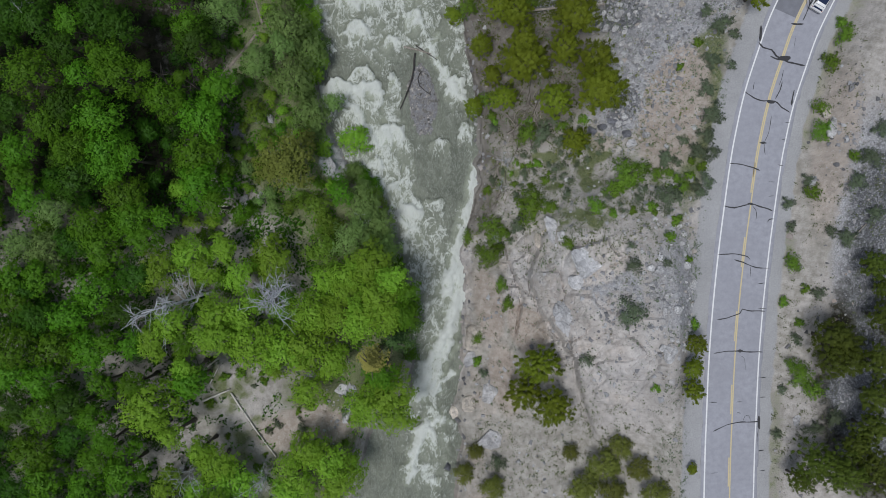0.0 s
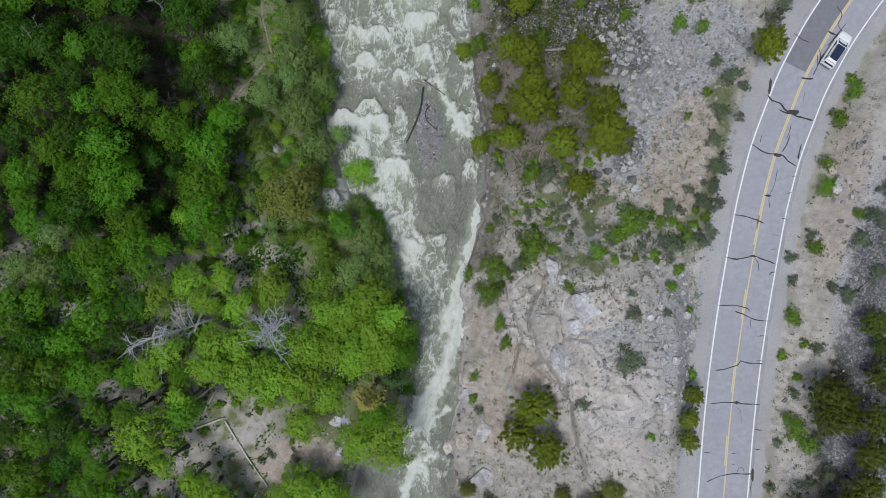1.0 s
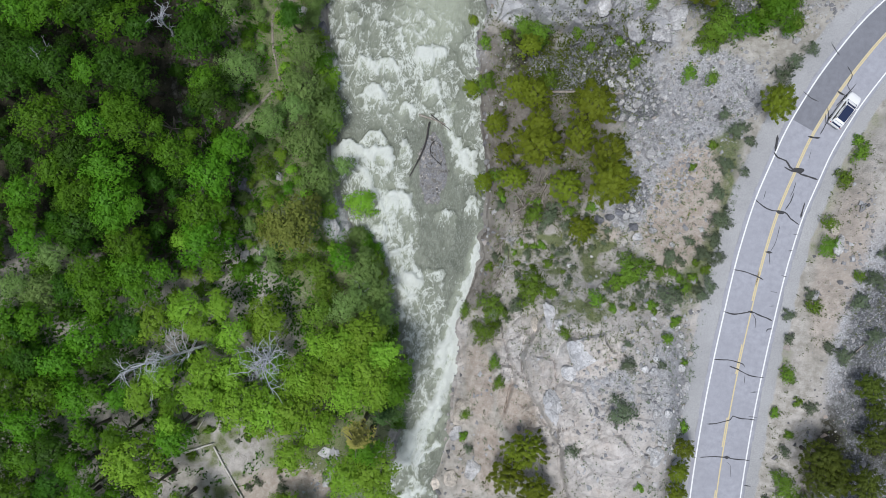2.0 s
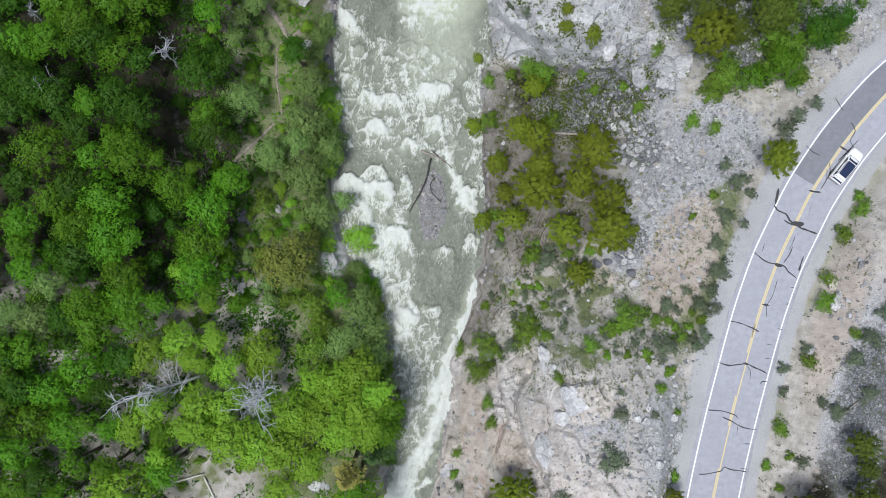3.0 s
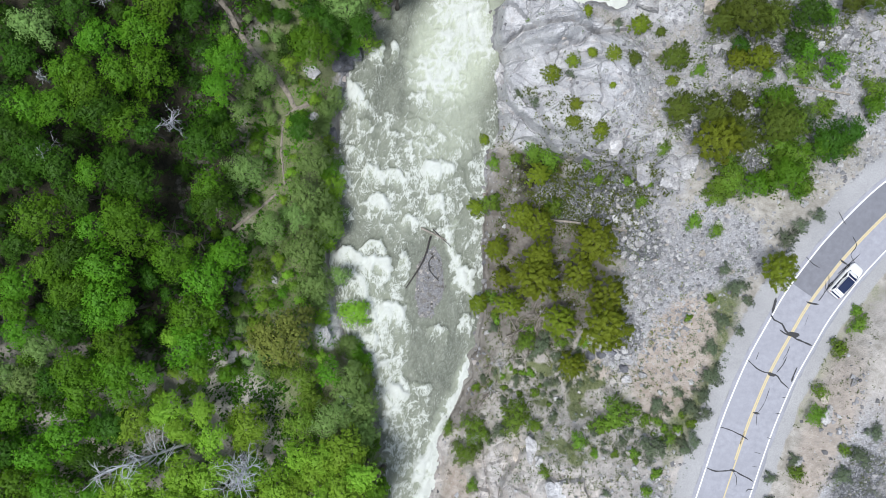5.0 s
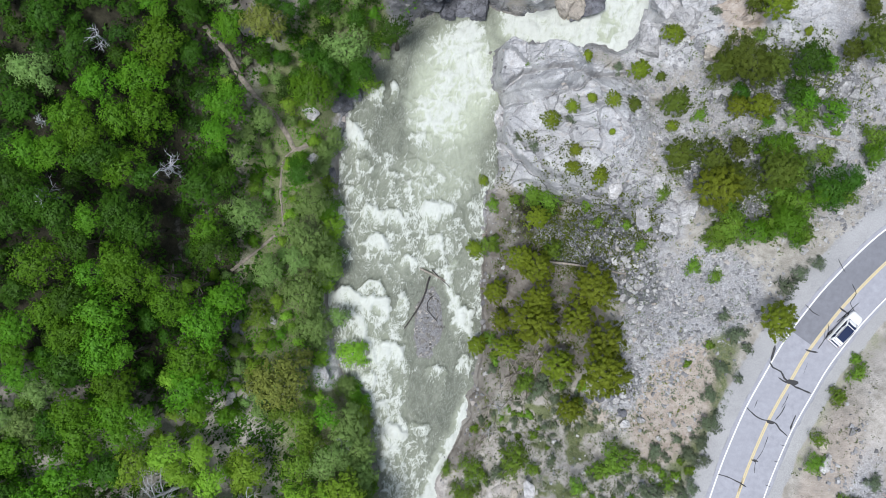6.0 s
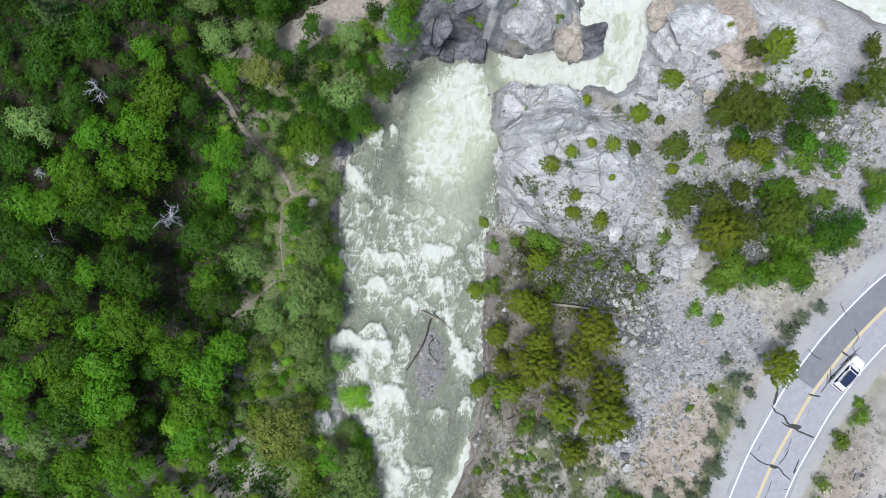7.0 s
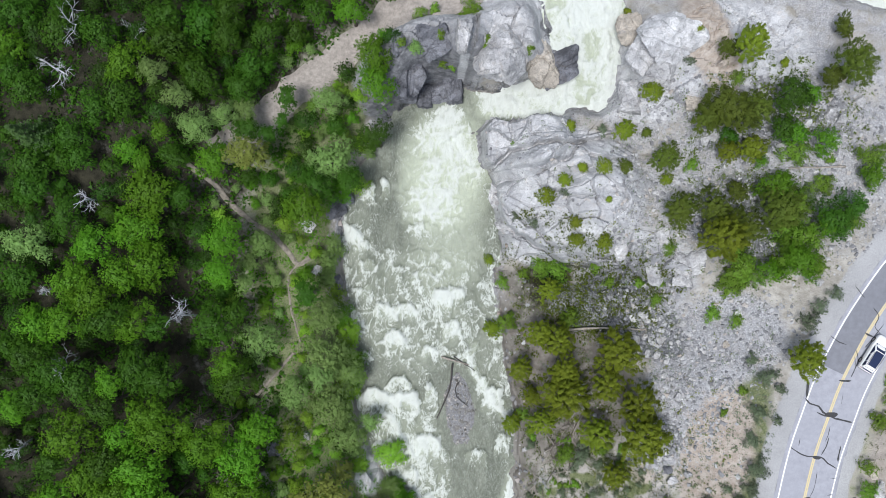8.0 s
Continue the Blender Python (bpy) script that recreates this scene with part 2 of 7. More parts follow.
def bump(tree, bsdf, height, distance, strength=1.0):
    n = node(tree, "ShaderNodeBump", Height=height, Distance=distance, Strength=strength)
    tree.links.new(n.outputs["Normal"], bsdf.inputs["Normal"])


def here(tree):
    return tree.nodes.new("ShaderNodeTexCoord").outputs["Object"]


def place(tree):
    return tree.nodes.new("ShaderNodeNewGeometry").outputs["Position"]


def field(tree, name):
    n = tree.nodes.new("ShaderNodeAttribute")
    n.attribute_name = name
    return n


def leaf_material(name, dark, light, through_light=0.28, rough=0.55):
    m, t, b = surface(name)
    geo = t.nodes.new("ShaderNodeNewGeometry")
    each = t.nodes.new("ShaderNodeObjectInfo")
    leaf = ramp(t, geo.outputs["Random Per Island"], (0.0, tuple(0.62 * p + 0.38 * q for p, q in zip(dark, light))), (0.6, tuple(0.45 * p + 0.55 * q for p, q in zip(dark, light))), (1.0, tuple(0.22 * p + 0.78 * q for p, q in zip(dark, light))))
    patch = noise_of(t, 0.7, 2, 0.5, geo.outputs["Position"])
    colour = mixed(t, ramp(t, patch, (0.3, 0.0), (0.7, 1.0)), leaf, tuple(c * 0.70 for c in light))
    tone = node(t, "ShaderNodeHueSaturation", Color=colour)
    wire(t, tone.inputs["Hue"], sum_of(t, "ADD", sum_of(t, "MULTIPLY", each.outputs["Random"], 0.022), 0.490))
    wire(t, tone.inputs["Value"], sum_of(t, "ADD", sum_of(t, "MULTIPLY", each.outputs["Random"], 0.45), 0.78))
    wire(t, b.inputs["Base Color"], tone.outputs["Color"])
    b.inputs["Roughness"].default_value = rough
    b.inputs["Specular IOR Level"].default_value = 0.2
    thin = node(t, "ShaderNodeBsdfTranslucent", Color=tone.outputs["Color"])
    mix = t.nodes.new("ShaderNodeMixShader")
    mix.inputs["Fac"].default_value = through_light
    t.links.new(b.outputs[0], mix.inputs[1])
    t.links.new(thin.outputs[0], mix.inputs[2])
    t.links.new(mix.outputs[0], t.nodes["Material Output"].inputs["Surface"])
    return m


def bark_material(name, dark, light, scale=3.0):
    m, t, b = surface(name)
    n = noise_of(t, scale, 6, 0.7, here(t), 1.0)
    wire(t, b.inputs["Base Color"], ramp(t, n, (0.3, dark), (0.7, light)))
    b.inputs["Roughness"].default_value = 0.85
    bump(t, b, n, 0.03)
    return m


def rock_material(name, dark, light, warm, scale=1.0):
    m, t, b = surface(name)
    at = place(t)
    each = t.nodes.new("ShaderNodeObjectInfo").outputs["Random"]
    big = noise_of(t, 0.35 * scale, 5, 0.6, at)
    grain = noise_of(t, 9 * scale, 5, 0.75, at)
    stain = noise_of(t, 0.9 * scale, 6, 0.7, at, 1.2)
    crack = node(t, "ShaderNodeTexVoronoi", Scale=0.55 * scale)
    crack.feature = "DISTANCE_TO_EDGE"
    warp = node(t, "ShaderNodeVectorMath")
    warp.operation = "ADD"
    t.links.new(at, warp.inputs[0])
    t.links.new(mixed(t, 1.0, node(t, "ShaderNodeTexNoise", Scale=1.1, Detail=4.0).outputs["Color"], (1.6, 1.6, 1.6), "MULTIPLY"), warp.inputs[1])
    t.links.new(warp.outputs[0], crack.inputs["Vector"])
    colour = mixed(t, ramp(t, big, (0.35, 0.0), (0.65, 1.0)), dark, light)
    colour = mixed(t, ramp(t, stain, (0.55, 0.0), (0.75, 0.7)), colour, warm)
    blot = noise_of(t, 1.7 * scale, 7, 0.75, at, 0.8)
    colour = mixed(t, ramp(t, blot, (0.50, 0.0), (0.64, 0.8)), colour, tuple(v * 0.58 for v in dark))
    face = node(t, "ShaderNodeTexVoronoi", Scale=1.3 * scale)
    t.links.new(warp.outputs[0], face.inputs["Vector"])
    colour = mixed(t, 0.6, colour, ramp(t, face.outputs["Color"], (0.1, 0.62), (0.9, 1.3)), "MULTIPLY")
    streak = ramp(t, noise_of(t, 2.6 * scale, 5, 0.7, at, 2.5), (0.40, 0.0), (0.5, 1.0), (0.60, 0.0))
    colour = mixed(t, 0.35, colour, mixed(t, streak, (0.8, 0.8, 0.8), (1.7, 1.7, 1.75)), "MULTIPLY")
    colour = mixed(t, 0.55, colour, ramp(t, grain, (0.25, 0.45), (0.7, 1.35)), "MULTIPLY")
    line = ramp(t, crack.outputs["Distance"], (0.0, 0.35), (0.014, 1.0))
    colour = mixed(t, 0.25, colour, line, "MULTIPLY")
    tone = node(t, "ShaderNodeHueSaturation", Color=colour)
    wire(t, tone.inputs["Value"], sum_of(t, "ADD", sum_of(t, "MULTIPLY", each, 0.3), 0.85))
    wire(t, b.inputs["Base Color"], tone.outputs["Color"])
    b.inputs["Roughness"].default_value = 0.9
    b.inputs["Specular IOR Level"].default_value = 0.25
    bump(t, b, mixed(t, 0.5, mixed(t, 0.5, grain, stain), line, "MULTIPLY"), 0.4, 0.9)
    return m


def plain(name, colour, rough=0.5, metal=0.0, grain=0.0, scale=20.0):
    m, t, b = surface(name)
    if grain:
        n = noise_of(t, scale, 5, 0.65, place(t))
        wire(t, b.inputs["Base Color"], ramp(t, n, (0.3, tuple(c * (1 - grain) for c in colour)), (0.7, tuple(min(c * (1 + grain), 1) for c in colour))))
        bump(t, b, n, 0.01, 0.4)
    else:
        b.inputs["Base Color"].default_value = (*colour, 1)
    b.inputs["Roughness"].default_value, b.inputs["Metallic"].default_value = rough, metal
    return m


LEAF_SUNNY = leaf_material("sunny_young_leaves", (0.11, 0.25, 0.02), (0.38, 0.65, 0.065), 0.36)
LEAF_STRAW = leaf_material("dry_grass", (0.12, 0.105, 0.075), (0.3, 0.27, 0.21), 0.1, 0.9)
LEAF_BRIGHT = leaf_material("fresh_leaves", (0.036, 0.112, 0.006), (0.162, 0.372, 0.022), 0.33)
LEAF_DEEP = leaf_material("deep_green_leaves", (0.015, 0.049, 0.0035), (0.073, 0.188, 0.014), 0.26)
LEAF_LIME = leaf_material("lime_leaves", (0.075, 0.17, 0.016), (0.25, 0.42, 0.05), 0.3)
LEAF_SILVER = leaf_material("grey_green_leaves", (0.10, 0.19, 0.045), (0.31, 0.48, 0.14), 0.28, 0.7)
LEAF_SAGE = leaf_material("sage_leaves", (0.06, 0.095, 0.05), (0.2, 0.25, 0.15), 0.15, 0.8)
LEAF_OLIVE = leaf_material("olive_needles", (0.03, 0.058, 0.006), (0.265, 0.345, 0.026), 0.16, 0.7)
LEAF_HERB = leaf_material("low_herbs", (0.075, 0.105, 0.04), (0.21, 0.255, 0.11), 0.2, 0.8)
LEAF_BROWN = leaf_material("olive_brown_leaves", (0.065, 0.085, 0.014), (0.26, 0.29, 0.06), 0.22, 0.7)
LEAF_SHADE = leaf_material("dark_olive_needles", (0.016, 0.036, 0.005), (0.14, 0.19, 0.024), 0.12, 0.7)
LEAF_FIR = leaf_material("fir_needles", (0.02, 0.05, 0.012), (0.075, 0.13, 0.035), 0.12, 0.7)
LEAF_GOLD = leaf_material("golden_needles", (0.13, 0.125, 0.03), (0.36, 0.33, 0.085), 0.12, 0.7)
# young leaves in a darkened copy: shade of the canopy gaps in the colour
LEAF_YOUNG_SHADED = leaf_material("shaded_young_leaves", (0.010, 0.034, 0.004), (0.05, 0.13, 0.012), 0.24)
BARK = bark_material("grey_brown_bark", (0.05, 0.04, 0.03), (0.17, 0.15, 0.13))
DEADWOOD = bark_material("bleached_dead_wood", (0.34, 0.35, 0.38), (0.66, 0.67, 0.71), 5)
WETWOOD = bark_material("wet_dark_wood", (0.018, 0.016, 0.015), (0.09, 0.08, 0.075), 5)
BIRCHWOOD = bark_material("pale_peeling_trunk", (0.36, 0.33, 0.29), (0.72, 0.70, 0.66), 4)
LOGWOOD = bark_material("weathered_log_wood", (0.16, 0.13, 0.10), (0.48, 0.44, 0.39), 4)
GRANITE = rock_material("pale_granite", (0.42, 0.415, 0.42), (0.66, 0.65, 0.64), (0.52, 0.44, 0.36))
WHITEROCK = rock_material("white_granite", (0.47, 0.47, 0.48), (0.66, 0.655, 0.65), (0.55, 0.50, 0.46))
DARKROCK = rock_material("dark_grey_rock", (0.11, 0.113, 0.128), (0.27, 0.275, 0.30), (0.15, 0.13, 0.11))
TANROCK = rock_material("tan_rock", (0.46, 0.41, 0.345), (0.64, 0.58, 0.505), (0.36, 0.35, 0.36))
PALESTONE = rock_material("pale_stones", (0.50, 0.49, 0.485), (0.76, 0.75, 0.74), (0.54, 0.48, 0.42), 2.5)


def ground_material():
    m, t, b = surface("valley_ground")
    at = place(t)
    f1, f2, f3 = noise_of(t, 0.16, 5, 0.6, at), noise_of(t, 1.1, 6, 0.65, at), noise_of(t, 7.0, 5, 0.7, at)
    soil = mixed(t, ramp(t, f2, (0.35, 0.0), (0.68, 1.0)), (0.30, 0.28, 0.245), (0.48, 0.455, 0.415))
    stones = node(t, "ShaderNodeTexVoronoi", Scale=4.6)
    t.links.new(at, stones.inputs["Vector"])
    edge = node(t, "ShaderNodeTexVoronoi", Scale=4.6)
    edge.feature = "DISTANCE_TO_EDGE"
    t.links.new(at, edge.inputs["Vector"])
    pebble = node(t, "ShaderNodeTexVoronoi", Scale=8.0)
    t.links.new(at, pebble.inputs["Vector"])
    chip = mixed(t, ramp(t, pebble.outputs["Color"], (0.2, 0.0), (0.9, 1.0)), (0.19, 0.175, 0.165), (0.52, 0.50, 0.49))
    grit = mixed(t, ramp(t, f2, (0.40, 0.0), (0.62, 0.8)), mixed(t, 0.22, (0.42, 0.39, 0.362), chip), (0.54, 0.505, 0.475))
    grit = mixed(t, ramp(t, f3, (0.55, 0.0), (0.72, 0.5)), grit, (0.23, 0.21, 0.195))
    talus = mixed(t, ramp(t, edge.outputs["Distance"], (0.0, 0.0), (0.10, 1.0)), (0.22, 0.218, 0.225),
                  mixed(t, ramp(t, stones.outputs["Color"], (0.1, 0.0), (0.9, 1.0)), (0.33, 0.332, 0.345), (0.50, 0.503, 0.52)))
    talus = mixed(t, ramp(t, f2, (0.48, 0.0), (0.66, 0.8)), talus, chip)
    sand = mixed(t, ramp(t, f2, (0.4, 0.0), (0.7, 1.0)), (0.35, 0.295, 0.25), (0.50, 0.445, 0.395))
    sand = mixed(t, ramp(t, pebble.outputs["Color"], (0.75, 0.0), (0.95, 0.7)), sand, (0.5, 0.47, 0.44))
    grass = mixed(t, ramp(t, f3, (0.35, 0.0), (0.68, 1.0)), (0.10, 0.125, 0.05), (0.26, 0.28, 0.155))
    # needle litter, darkened to near black to include the shade under the crowns
    shaded_duff = mixed(t, ramp(t, f2, (0.35, 0.0), (0.7, 1.0)), (0.018, 0.018, 0.012), (0.055, 0.052, 0.034))
    verge = mixed(t, ramp(t, f3, (0.3, 0.0), (0.7, 1.0)), (0.30, 0.30, 0.305), (0.43, 0.43, 0.435))
    big = noise_of(t, 0.42, 5, 0.62, at)
    stain = noise_of(t, 0.75, 7, 0.66, at, 1.0)
    crack = node(t, "ShaderNodeTexVoronoi", Scale=0.38)
    crack.feature = "DISTANCE_TO_EDGE"
    warp = node(t, "ShaderNodeVectorMath")
    warp.operation = "ADD"
    t.links.new(at, warp.inputs[0])
    swirl = node(t, "ShaderNodeTexNoise", Scale=0.8, Detail=5.0)
    t.links.new(at, swirl.inputs["Vector"])
    t.links.new(mixed(t, 1.0, swirl.outputs["Color"], (2.4, 2.4, 2.4), "MULTIPLY"), warp.inputs[1])
    lay = node(t, "ShaderNodeMapping", Scale=(0.62, 1.25, 1.0), Rotation=(0, 0, 0.35))
    t.links.new(warp.outputs[0], lay.inputs["Vector"])
    t.links.new(lay.outputs[0], crack.inputs["Vector"])
    rock = mixed(t, ramp(t, big, (0.36, 0.0), (0.64, 1.0)), (0.45, 0.45, 0.465), (0.64, 0.64, 0.645))
    rock = mixed(t, 0.7, rock, ramp(t, f3, (0.32, 0.62), (0.68, 1.22)), "MULTIPLY")
    rock = mixed(t, ramp(t, stain, (0.58, 0.0), (0.72, 0.5)), rock, (0.27, 0.265, 0.27))
    rock = mixed(t, ramp(t, f2, (0.57, 0.0), (0.72, 0.55)), rock, (0.50, 0.44, 0.39))
    rock = mixed(t, sum_of(t, "MULTIPLY", field(t, "ochre").outputs["Fac"], ramp(t, f1, (0.3, 0.35), (0.65, 1.0))), rock, mixed(t, ramp(t, stain, (0.4, 0.0), (0.65, 1.0)), (0.57, 0.515, 0.465), (0.42, 0.36, 0.31)))
    line = ramp(t, crack.outputs["Distance"], (0.0, 0.15), (0.02, 1.0))
    line = mixed(t, ramp(t, noise_of(t, 0.33, 3, 0.5, at, 0.5), (0.40, 0.0), (0.50, 1.0)), (1.0, 1.0, 1.0), line)
    facet = node(t, "ShaderNodeTexVoronoi", Scale=0.9)
    t.links.new(lay.outputs[0], facet.inputs["Vector"])
    rock = mixed(t, 0.5, rock, ramp(t, facet.outputs["Color"], (0.1, 0.72), (0.9, 1.18)), "MULTIPLY")
    rock = mixed(t, 0.4, rock, line, "MULTIPLY")
    seam = node(t, "ShaderNodeTexVoronoi", Scale=1.15)
    seam.feature = "DISTANCE_TO_EDGE"
    t.links.new(lay.outputs[0], seam.inputs["Vector"])
    hair = mixed(t, ramp(t, noise_of(t, 0.5, 3, 0.5, at, 0.5), (0.48, 0.0), (0.58, 1.0)), (1.0, 1.0, 1.0), ramp(t, seam.outputs["Distance"], (0.0, 0.3), (0.03, 1.0)))
    rock = mixed(t, 0.3, rock, hair, "MULTIPLY")
    slate = mixed(t, ramp(t, edge.outputs["Distance"], (0.0, 0.0), (0.12, 1.0)), (0.045, 0.045, 0.05), mixed(t, ramp(t, stones.outputs["Color"], (0.1, 0.0), (0.9, 1.0)), (0.10, 0.105, 0.11), (0.33, 0.335, 0.35)))
    slate = mixed(t, ramp(t, stain, (0.52, 0.0), (0.68, 0.8)), slate, (0.075, 0.085, 0.05))
    # darker rock colour standing for shade, and for wet rock in the gorge
    rock = mixed(t, field(t, "shade_dim").outputs["Fac"], rock, mixed(t, ramp(t, f2, (0.4, 0.0), (0.62, 1.0)), (0.085, 0.087, 0.095), (0.25, 0.25, 0.265)))
    bank = mixed(t, ramp(t, f2, (0.35, 0.0), (0.68, 1.0)), (0.13, 0.115, 0.098), (0.27, 0.25, 0.225))
    colour = soil
    for name, kind in (("grit", grit), ("grass", grass), ("talus", talus), ("shaded_duff", shaded_duff), ("rock", rock), ("sand", sand), ("bank", bank), ("slate", slate), ("verge", verge)):
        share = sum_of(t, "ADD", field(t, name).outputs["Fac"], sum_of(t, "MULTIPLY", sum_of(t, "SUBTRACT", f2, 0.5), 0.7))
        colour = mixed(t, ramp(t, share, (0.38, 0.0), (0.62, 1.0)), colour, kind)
    colour = mixed(t, 0.5, colour, ramp(t, f1, (0.3, 0.75), (0.7, 1.2)), "MULTIPLY")
    wet = ramp(t, field(t, "wet").outputs["Fac"], (0.3, 1.0), (0.7, 0.62))
    colour = mixed(t, 1.0, colour, wet, "MULTIPLY")
    wire(t, b.inputs["Base Color"], colour)
    b.inputs["Roughness"].default_value = 0.92
    b.inputs["Specular IOR Level"].default_value = 0.2
    height = mixed(t, 0.3, mixed(t, 0.5, f2, f3), mixed(t, 0.5, mixed(t, ramp(t, field(t, "rock").outputs["Fac"], (0.3, 0.0), (0.6, 1.0)), ramp(t, edge.outputs["Distance"], (0.0, 0.0), (0.3, 1.0)), (0.8, 0.8, 0.8)), stain))
    even = field(t, "verge").outputs["Fac"]
    height = mixed(t, sum_of(t, "MULTIPLY", even, 0.85), mixed(t, 0.2, height, mixed(t, 1.0, line, hair, "MULTIPLY"), "MULTIPLY"), (0.5, 0.5, 0.5))
    bump(t, b, height, 0.3, 0.7)
    return m


def water_material():
    m, t, b = surface("glacial_whitewater")
    flow = field(t, "flow").outputs["Vector"]
    foam = field(t, "foam").outputs["Fac"]
    milk = field(t, "milk").outputs["Fac"]
    long = noise_of(t, 1.3, 5, 0.6, flow, 0.8)
    lace = noise_of(t, 3.0, 3, 0.5, flow, 2.0)
    web = ramp(t, noise_of(t, 0.85, 3, 0.5, flow, 2.6), (0.40, 0.0), (0.5, 1.0), (0.60, 0.0))
    curl = ramp(t, noise_of(t, 1.9, 2.5, 0.5, flow, 2.6), (0.36, 0.0), (0.5, 1.0), (0.64, 0.0))
    veil = noise_of(t, 0.35, 4, 0.6, flow, 0.8)
    churn = sum_of(t, "ADD", sum_of(t, "MULTIPLY", sum_of(t, "SUBTRACT", long, 0.5), 0.55), sum_of(t, "MULTIPLY", sum_of(t, "SUBTRACT", lace, 0.5), 0.35))
    thread = sum_of(t, "ADD", sum_of(t, "MULTIPLY", sum_of(t, "SUBTRACT", web, 0.5), 0.26), sum_of(t, "MULTIPLY", sum_of(t, "SUBTRACT", curl, 0.5), 0.22))
    churn = sum_of(t, "ADD", churn, thread)
    churn = sum_of(t, "MULTIPLY", churn, ramp(t, milk, (0.6, 1.0), (1.0, 0.6)))
    level = sum_of(t, "ADD", foam, churn)
    white = ramp(t, level, (0.34, 0.0), (0.46, 0.28), (0.58, 0.76), (0.80, 1.0))
    deep = mixed(t, ramp(t, veil, (0.3, 0.0), (0.7, 1.0)), (0.13, 0.143, 0.112), (0.215, 0.232, 0.182))
    milky = mixed(t, ramp(t, milk, (0.2, 0.0), (1.0, 0.95)), deep, (0.53, 0.575, 0.445))
    milky = mixed(t, ramp(t, sum_of(t, "ADD", sum_of(t, "MULTIPLY", curl, 0.55), sum_of(t, "MULTIPLY", web, 0.45)), (0.35, 0.0), (0.9, 0.4)), milky, (0.36, 0.385, 0.335))
    colour = mixed(t, white, milky, (0.65, 0.68, 0.63))
    wire(t, b.inputs["Base Color"], colour)
    wire(t, b.inputs["Roughness"], ramp(t, white, (0.0, 0.25), (0.6, 0.75)))
    b.inputs["IOR"].default_value = 1.33
    bump(t, b, sum_of(t, "ADD", sum_of(t, "MULTIPLY", long, 0.5), sum_of(t, "MULTIPLY", curl, 0.22)), 0.3, 0.7)
    return m


def asphalt_material(name, base):
    m, t, b = surface(name)
    at = place(t)
    fine, mid, big = noise_of(t, 28, 4, 0.8, at), noise_of(t, 1.7, 5, 0.6, at), noise_of(t, 0.25, 3, 0.5, at)
    c = mixed(t, ramp(t, mid, (0.3, 0.0), (0.7, 1.0)), tuple(v * 0.88 for v in base), tuple(v * 1.12 for v in base))
    c = mixed(t, ramp(t, big, (0.4, 0.0), (0.7, 0.5)), c, tuple(v * 0.9 for v in base))
    c = mixed(t, 0.4, c, ramp(t, fine, (0.3, 0.7), (0.7, 1.25)), "MULTIPLY")
    wire(t, b.inputs["Base Color"], c)
    b.inputs["Roughness"].default_value = 0.88
    bump(t, b, fine, 0.01, 0.5)
    return m


def paint_material(name, colour):
    m, t, b = surface(name)
    worn = noise_of(t, 5, 6, 0.75, place(t))
    wire(t, b.inputs["Base Color"], mixed(t, ramp(t, worn, (0.56, 0.0), (0.72, 0.8)), colour, (0.24, 0.24, 0.25)))
    b.inputs["Roughness"].default_value = 0.7
    return m


GROUND = ground_material()
WATER = water_material()
ASPHALT = asphalt_material("aged_asphalt", (0.34, 0.345, 0.385))
PATCH = asphalt_material("newer_asphalt", (0.20, 0.205, 0.23))
TAR = plain("crack_sealing_tar", (0.035, 0.035, 0.038), 0.6, 0, 0.3)
WHITE_PAINT = paint_material("white_road_paint", (0.78, 0.78, 0.78))
YELLOW_PAINT = paint_material("yellow_road_paint", (0.60, 0.50, 0.29))
DIRT_TRACK = plain("pale_track_dirt", (0.33, 0.295, 0.265), 0.95, 0, 0.28, 2.0)
TRAIL_DIRT = plain("trodden_trail_dirt", (0.235, 0.205, 0.17), 0.95, 0, 0.45, 2.5)


# places of the plants: x, y, radius, height
PLANTS = {}
PLANTS["bright_trees"] = []
PLANTS["bright_trees"] += [(-16.4, 68.8, 1.87, 7.5), (-13.4, 63.5, 2.08, 3.9), (-55.5, 63.1, 2.29, 4.2), (-41.1, 61.8, 2.59, 5.1), (-13.1, 60.5, 2.24, 4.2), (-37.8, 54.1, 1.17, 4.2), (-41.4, 51.8, 1.63, 3.5), (-32.5, 51.2, 2.12, 4.6), (-39.8, 50.6, 1.3, 3.7), (-39.1, 47, 3, 5.3), (-21.7, 45.5, 2.59, 8.8), (-40.7, 43.1, 2.87, 6), (-30.7, 41.9, 2.46, 9.5), (-45, 41.1, 2.44, 6.7), (-39.5, 38.6, 2.86, 7.8), (-30.7, 38, 1.8, 10.3), (-42.3, 37.3, 2.18, 8.2), (-47.5, 36.6, 2.7, 7.8), (-45, 34.7, 2.69, 9.2), (-47.5, 32.2, 2.41, 9.1), (-40.2, 32.2, 2.43, 10.1), (-51.1, 31.4, 2.56, 7.4)]
